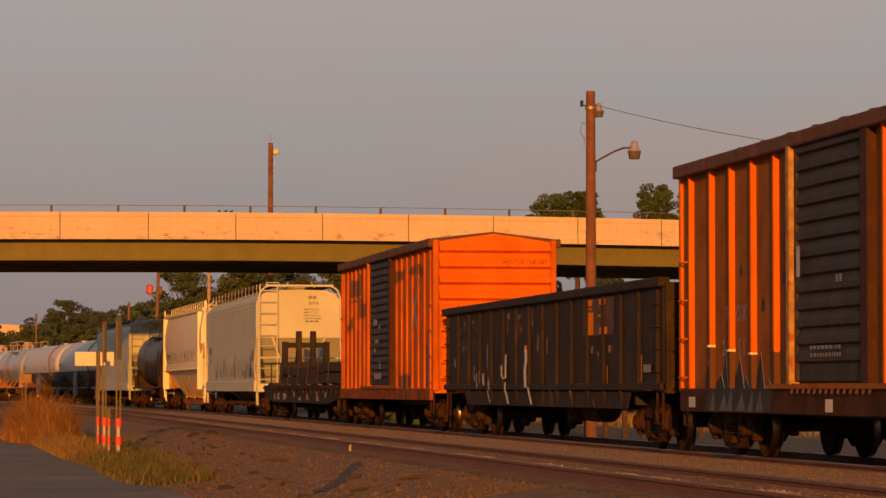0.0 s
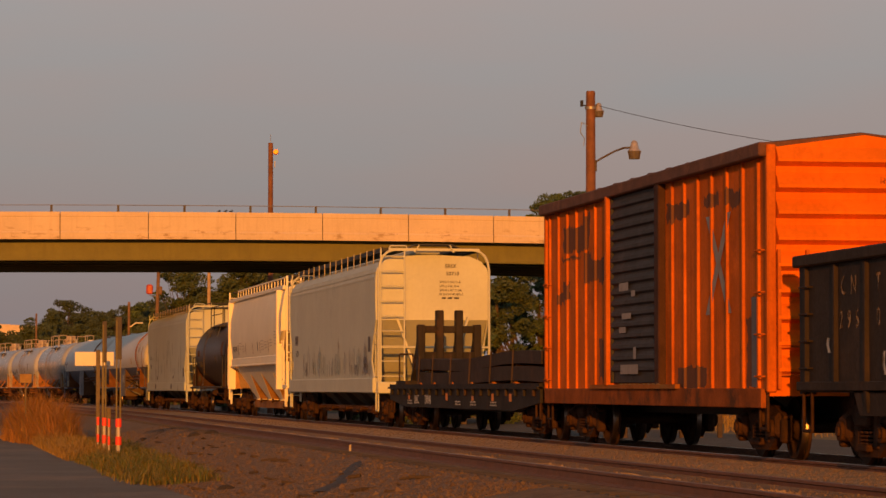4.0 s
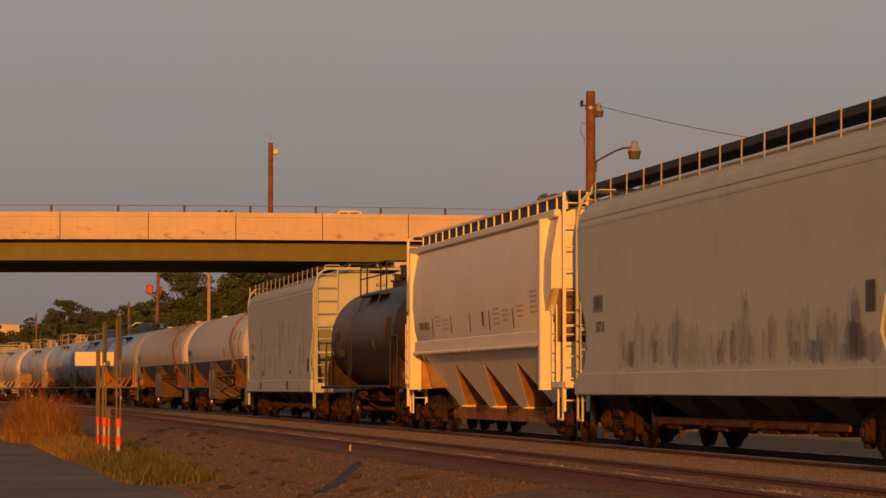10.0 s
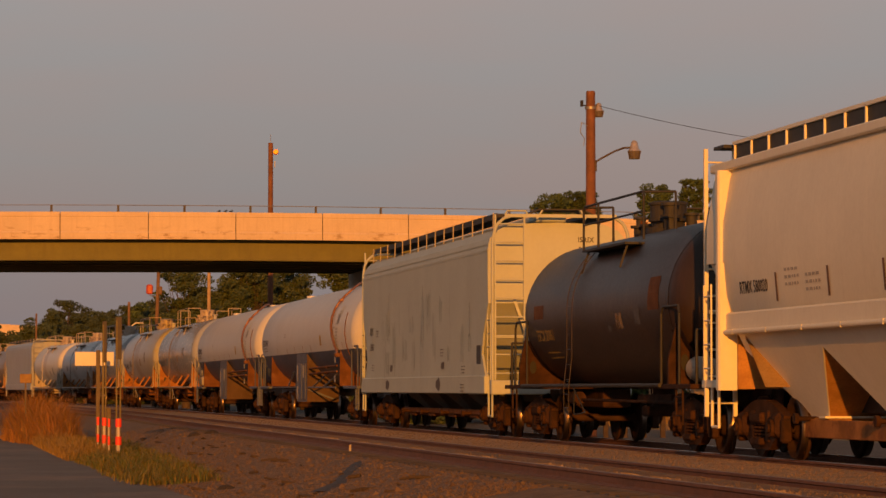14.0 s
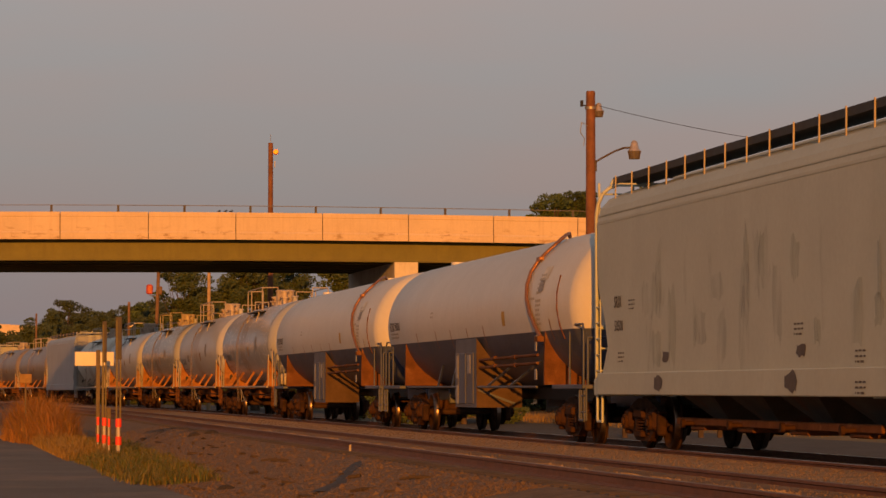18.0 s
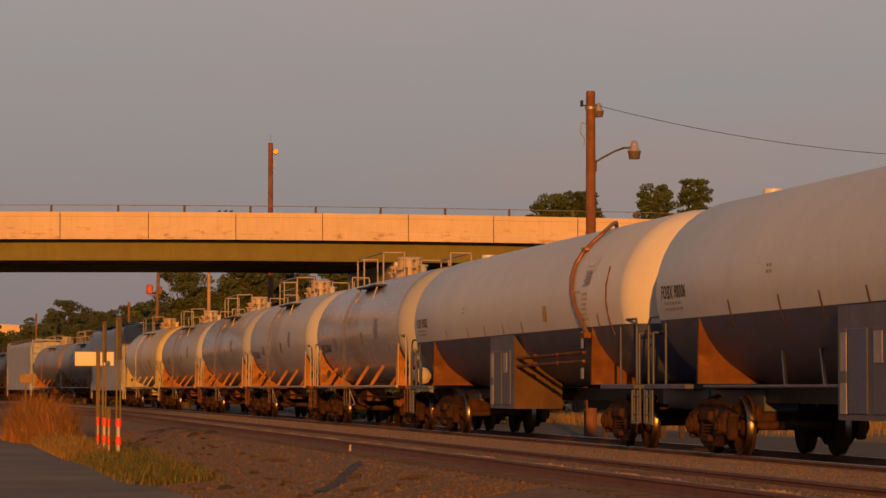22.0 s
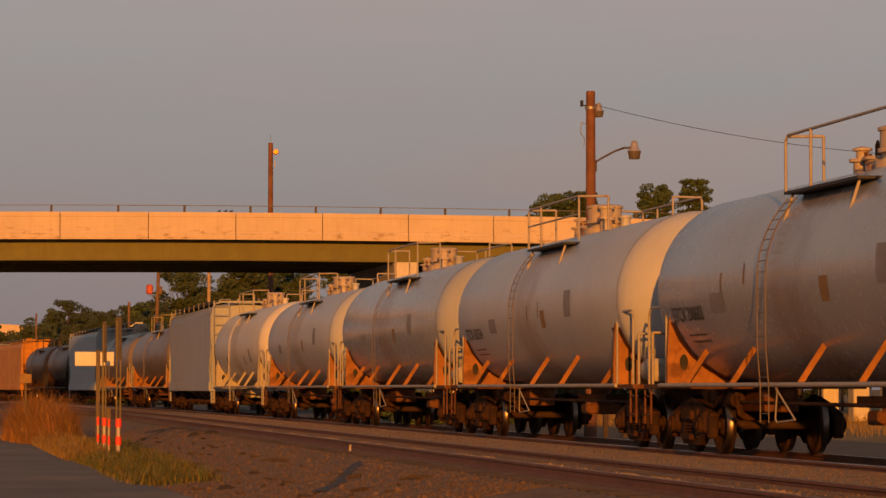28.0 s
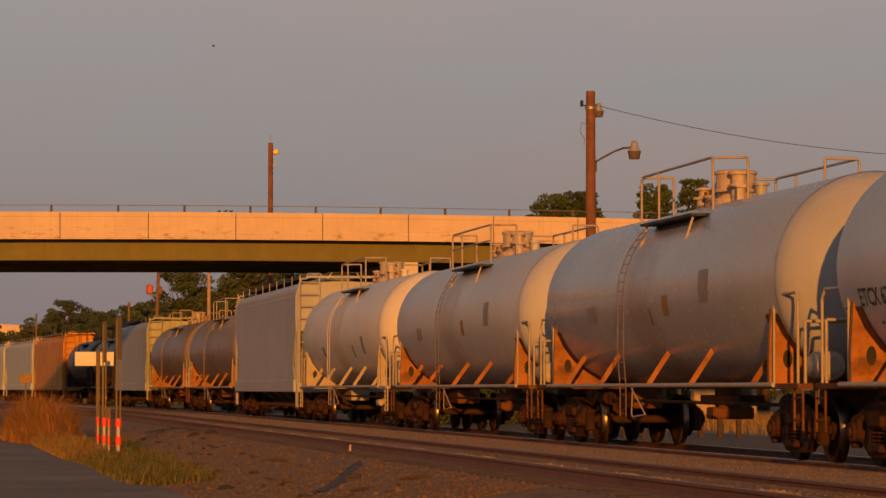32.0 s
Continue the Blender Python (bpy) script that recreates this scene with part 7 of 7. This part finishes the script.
    for _ in range(15000):
        y = 30 + 90 * rnd.random() ** 1.4
        o = rnd.uniform(-4.85, -3.55) if rnd.random() < .4 else rnd.uniform(-3.05, -1.4)
        x, yy, _t = rail_line(y, o)
        zb = float(np.interp(o, [-4.85, -4.6, -3.8, -3.52], [-.12, -.06, -.06, -.12])) - .006 if o < -3.4 else float(np.interp(o, [-3.05, -2.2, -1.35], [-.04, -.025, -.03])) - .004
        pebble(g, x, yy, zb, rnd.uniform(.007, .02))
    solo("track_gravel", g, M_STONE3, "pale brown gravel heaped beside the rails", "gravel", kind="stuff")
    # pale uneven gravel ridge against the near siding rail
    g = Geo()
    for _ in range(7000):
        y = 30 + 75 * rnd.random() ** 1.3
        o = -4.84 + .2 * rnd.random() ** 1.6
        x, yy, _t = rail_line(y, o)
        lift = .05 * (.5 + .5 * math.sin(y * 1.9) * math.sin(y * .83 + 1))
        pebble(g, x, yy, -.064 + lift * (.3 + .7 * rnd.random()), rnd.uniform(.012, .028))
    solo("gravel_ridge", g, M_STONE4, "pale uneven gravel ridge against the siding rail", "gravel", kind="stuff")
    # wood scraps and clods
    for i in range(84):
        y = 42 + 46 * rnd.random() ** 1.2
        o = rnd.uniform(-9.0, -6.0)
        x, yy, _t = rail_line(y, o)
        zb = np.interp(o, [-9.4, -7.6, -6.3, -5.7], [-.615, -.5, -.3, -.205])
        L, W, H = rnd.uniform(.06, .5) * rnd.uniform(.4, 1), rnd.uniform(.025, .08), rnd.uniform(.02, .06)
        solo("wood_scrap", Geo().box(0, 0, H / 2, L, W, H, ch=.01), M_SCRAP, "dark splintered wood scrap lying on ballast", "wood scrap", m=pose(x, yy, float(zb), rnd.uniform(-6, 6), rnd.uniform(-10, 10), rnd.uniform(0, 180)), group="wood scraps")
    for x, y, s in ((4.87, 49.05, 0.15), (7.43, 83.35, 0.2), (7.99, 84.45, 0.22), (8.65, 86.4, 0.22), (8.78, 84.2, 0.18)):
        zb = np.interp(x - TRACK_X, [-9.4, -7.6, -6.3, -5.7], [-.615, -.5, -.3, -.205])
        gg = Geo()
        n = 9
        rings = []
        for k, (q, h) in enumerate(((1, 0), (.85, .5), (.5, .85), (.12, 1))):
            rings.append([(math.cos(6.283 * i / n) * s * q * rnd.uniform(.85, 1.15), math.sin(6.283 * i / n) * s * q * rnd.uniform(.85, 1.15), h * s * .62) for i in range(n)])
        solo("earth_clod", gg.loft(rings), M_CLOD, "dark clod of earth and weeds on the ballast", "earth clod", m=pose(x, y, float(zb) - .02))
    # dark rag strip across the shoulder
    pts = CLOTH_LINE
    g = Geo()
    rings = []
    for i, (x, y) in enumerate(pts):
        zb = float(np.interp(x - TRACK_X, [-9.4, -7.6, -6.3, -5.7], [-.615, -.5, -.3, -.205]))
        w = .1 + .03 * math.sin(i * 2.1) + .012 * i
        rings.append([(x - w, y, zb + .012), (x + w, y + .2, zb + .012), (x + w * .6, y + .1, zb + .018), (x - w * .5, y, zb + .018)])
    solo("cloth_strip", g.loft(rings), M_CLOTH, "crumpled blue-grey cloth strip lying across the ballast", "cloth")


M_DRYGRASS2 = material("golden_grass", (.32, .2, .05), .9, var=.4, scale=2)
M_GRAVELROAD = material("gravel_road", (.06, .056, .056), .95, var=.3, scale=1, bump=.02, bscale=20)
M_STONE3 = material("track_gravel", (.14, .092, .062), .95, var=.3, scale=9, island=(.2, .138, .09), spec=.1)
M_STONE4 = material("pale_ridge_gravel", (.17, .115, .078), .95, var=.3, scale=9, island=(.34, .25, .175), spec=.1)
M_STONE2 = material("shoulder_stone", (.11, .07, .047), .95, var=.3, scale=9, island=(.165, .11, .073), spec=.1)
M_CLOD = material("dark_clod", (.045, .032, .024), .95, var=.4, scale=9, bump=.02)
M_SCRAP = material("dark_scrap_wood", (.075, .05, .036), .95, var=.4, scale=6, bump=.01)
M_STAKE = material("weathered_white_stake", (.5, .42, .33), .9, var=.3, scale=8)
M_CLOTH = material("blue_grey_cloth", (.13, .125, .135), 1.0, spec=.05, var=.4, scale=8, bump=.01)
build_foreground()


def marker(x, y, top, paddle, rod_mat, width, label, sleeve_w):
    """Track marker: a board or rod with a striped sleeve at its foot."""
    r = thing("track_marker", label, "marker post", m=pose(x, y, -.62), group="track markers")
    part("rod", Geo().box(-width * .3, 0, top / 2, .035, .03, top - .0), rod_mat, r) if paddle else part("post", Geo().box(0, .03, top / 2, .1, .08, top, ch=.01), M_BROWNWOOD, r)
    if paddle:
        part("rod", Geo().box(width * .3, .03, top / 2, .035, .03, top), rod_mat, r)
        part("board", Geo().box(0, .01, top - .42, width, .03, 1.0, ch=.008), M_BOARD, r, "weathered grey marker board")
    for k, (z0, z1, m) in enumerate(((.0, .32, M_SLEEVE), (.32, .52, M_REDWHITE), (.52, .74, M_SLEEVE), (.74, .94, M_REDWHITE))):
        part("sleeve_band", Geo().cyl((0, -.05, z0), (0, -.05, z1), sleeve_w * (1.0 if m is M_REDWHITE else .62), n=12), m, r, "red reflective band" if m is M_REDWHITE else "white reflective band")
    return r


M_BOARD = material("weathered_board", (.085, .07, .062), .85, var=.25, scale=5, streak=.4, streak_col=(.1, .08, .06))
marker(4.5, 77.5, 2.6, False, M_BROWNWOOD, .1, "brown wooden marker post with red and white sleeve", .035)
marker(4.56, 75.9, 3.2, True, M_OLIVE, .11, "olive fibreglass marker with grey board and striped sleeve", .06)
marker(4.74, 73.4, 3.25, True, M_OLIVE, .15, "wide marker board on olive rods with striped sleeve", .075)
marker(4.53, 73.6, 1.2, False, M_BROWNWOOD, .1, "short thin marker stake with red and white bands", .03)

sg_ = thing("white_sign", "blank cream-white rectangular sign board on a post", "sign", m=pose(4.52, 79.5, -.62))
part("board", Geo().box(0, 0, 2.4, .99, .03, .36, ch=.012), M_WHITE, sg_)
part("post", Geo().box(.22, .05, 1.2, .06, .06, 2.4), M_BROWNWOOD, sg_)
ys_ = thing("yellow_sign", "small yellow square sign above the weeds", "sign", m=pose(3.35, 95.5, -.62))
part("board", Geo().box(0, 0, 1.95, .36, .03, .28, ch=.02), P_YELDARK, ys_)
part("post", Geo().box(0, .03, .95, .05, .05, 1.9), M_BROWNWOOD, ys_)
for x_, y_, h_ in ((8.3, 59.5, .13), (9.98, 59.4, .15), (9.05, 58.6, .1), (12.0, 55.0, .14), (10.9, 49.8, .1)):
    solo("rail_stake", Geo().box(0, 0, h_ / 2 + .0, .045, .04, h_ * .8 + .06, ch=.01), M_STAKE, "small weathered white stake beside the rail", "stake", m=pose(x_, y_, -.2), group="rail stakes")
for i_ in range(9):
    x_ = 21.9 + i_ * .62
    solo("timber_post", Geo().box(0, 0, .45, .16, .16, 1.0, ch=.02), M_SCRAP, "short dark timber post behind the tracks", "post", m=pose(x_, 100.5 - .1 * i_, -.65), group="timber posts")


# ---- vehicles on the overpass ----
def vehicle(name, label, cat, mat, kind, y, heading):
    r = thing(name, label, cat)
    L, W, zt = (4.7, 1.8, 1.55) if kind == "suv" else (4.6, 1.75, 1.35) if kind == "sedan" else (5.2, 1.9, 1.75)
    low = [(-L / 2, .35), (L / 2, .35), (L / 2, .75), (L / 2 - .2, .92), (L / 2 - 1.1, .98), (-L / 2 + .15, 1.0), (-L / 2, .85)]
    part("body", Geo().prism(low, 1, -W / 2, W / 2), mat, r)
    fr, rr = (L / 2 - 1.15, L / 2 - 1.9)
    back = -L / 2 + (.2 if kind != "sedan" else .8)
    if kind == "pickup":
        back = -.5
    cab = [(fr, .97), (back - (.0 if kind != "sedan" else .5), .97), (back + .15, zt - .05), (back + .4, zt), (rr, zt), (rr + .1, zt - .03)]
    part("cabin", Geo().prism(cab, 1, -W / 2 + .12, W / 2 - .12), mat, r)
    for s in (-1, 1):
        n = 2 if kind != "suv" else 3
        x0, x1 = back + .25, rr + .1
        for k in range(n):
            a, b = x0 + (x1 - x0) * k / n + .05, x0 + (x1 - x0) * (k + 1) / n - .05
            part("window", Geo().prism([(a, 1.02), (b + (.3 if k == n - 1 else 0), 1.02), (b, zt - .12), (a, zt - .12)], 1, s * (W / 2 - .125), s * (W / 2 - .1)), M_GLASS, r)
    part("windscreen", Geo().prism([(fr + .02, .99), (rr + .14, zt - .06), (rr + .1, zt - .06), (fr - .05, .99)], 1, -W / 2 + .2, W / 2 - .2), M_GLASS, r)
    if kind == "suv":
        part("roof_rack", Geo().box(-.7, 0, zt + .05, 2.3, 1.2, .05).box(.2, 0, zt + .02, .05, 1.2, .06).box(-1.5, 0, zt + .02, .05, 1.2, .06), M_BLACKSTEEL, r)
    for x in (-L / 2 + .85, L / 2 - .9):
        for s in (-1, 1):
            w = part("wheel", Geo().cyl((x, s * (W / 2 - .2), .33), (x, s * (W / 2 + .01), .33), .33, n=18), M_BLACKSTEEL, r)
            part("rim", Geo().cyl((x, s * (W / 2 + .0), .33), (x, s * (W / 2 + .02), .33), .2, n=14), M_ASH, w)
    VEHICLES.append((r, y, heading))
    return r


VEHICLES = []
M_CARWHITE = material("white_car_paint", (.6, .57, .52), .3, var=.05)
M_CARSILVER = material("silver_car_paint", (.4, .37, .34), .3, metal=.3, var=.05)
vehicle("suv", "pale silver utility vehicle with roof rack on the overpass", "car", M_CARSILVER, "suv", 146.0, 1)
vehicle("pickup_truck", "white pickup truck on the far lane of the overpass", "truck", M_CARWHITE, "pickup", 153.5, -1)
vehicle("sedan_car", "white sedan driving on the near lane of the overpass", "car", M_CARWHITE, "sedan", 146.0, 1)
for x_ in (14.05, 14.3, 13.75):
    b_ = thing("perched_bird", "small dark bird perched on the overpass parapet", "bird", m=pose(x_, 142.15, 9.1, 0, 0, 30 * x_), group="perched birds")
    b_.scale = (.6, .6, .6)
    part("body", Geo().loft([[(math.cos(6.283 * i / 8) * q, y, .09 + math.sin(6.283 * i / 8) * q) for i in range(8)] for y, q in ((-.12, .015), (-.06, .05), (.02, .07), (.1, .03), (.18, .012))], smooth=True), M_BLACKSTEEL, b_)
    part("head", Geo().loft([[(math.cos(6.283 * i / 8) * q, y, .17 + math.sin(6.283 * i / 8) * q) for i in range(8)] for y, q in ((-.15, .006), (-.1, .03), (-.06, .035), (-.02, .01))], smooth=True), M_BLACKSTEEL, b_)


fb = thing("flying_bird", "tiny dark bird gliding across the evening sky", "bird")
part("body", Geo().loft([[(y, math.cos(.785 * i) * q, math.sin(.785 * i) * q) for i in range(8)] for y, q in ((-.14, .01), (-.06, .04), (.04, .045), (.11, .025), (.16, .006))], smooth=True), M_BLACKSTEEL, fb)
for sg in (-1, 1):
    part("wing", Geo().prism([(-.07, sg * .02), (.06, sg * .02), (.02, sg * .26), (-.05, sg * .24)], 2, .0, .015), M_BLACKSTEEL, fb, m=pose(0, 0, .01, 18 * sg, 0, 0))


# ---- movement ----
def motions():
    times = [1.0 * i for i in range(33)]
    for root, mid in MOVING:
        rows = []
        for t in times:
            x, y, th = rail_line(mid - run(t))
            rows.append((t, pose(x, y, 0, 0, 0, math.degrees(th))))
        walk(root, rows)
    # vehicles cross the bridge and wait at its ends: (time, place) at two moments of the crossing
    for (root, y, heading), (t0, x0, v) in zip(VEHICLES, ((7.2, 13.8, 11.7), (10.0, 21.4, -15.0), (25.0, 18.0, 11.8))):
        rows = []
        ends = (-66.0, 131.0) if v > 0 else (131.0, -66.0)
        ta, tb = t0 + (ends[0] - x0) / v, t0 + (ends[1] - x0) / v
        def spot(x):
            return pose(x, y, 8.2 + crest(x), 0, 0, 0 if heading > 0 else 180)
        if ta > 0:
            rows += [(0.0, spot(ends[0])), (ta, spot(ends[0]))]
        else:
            rows += [(0.0, spot(x0 - v * t0))]
        k = max(0.0, ta) + .5
        while k < min(tb, 32.0) - .3:
            rows.append((k, spot(x0 + v * (k - t0))))
            k += .5
        if tb < 32:
            rows += [(tb, spot(ends[1])), (32.0, spot(ends[1]))]
        else:
            rows += [(32.0, spot(x0 + v * (32 - t0)))]
        walk(root, rows)
    # a bird crosses the sky late on
    walk(fb, [(0.0, pose(-410.88, 250.00, -8.43, 0, 0, -9.65)), (32.0, pose(23.68, 250.00, 28.69, 0, 0, -9.65))])
    # the wheels roll towards the camera
    steps = [i / 15 for i in range(481)]
    turns = [(t, Euler(((run(t) - run(0)) / WHEEL_R, 0, 0)).to_matrix().to_4x4()) for t in steps]
    for ws, y in WHEELS:
        base = Matrix.Translation((0, y, WHEEL_R))
        walk(ws, [(t, base @ m) for t, m in turns])


motions()
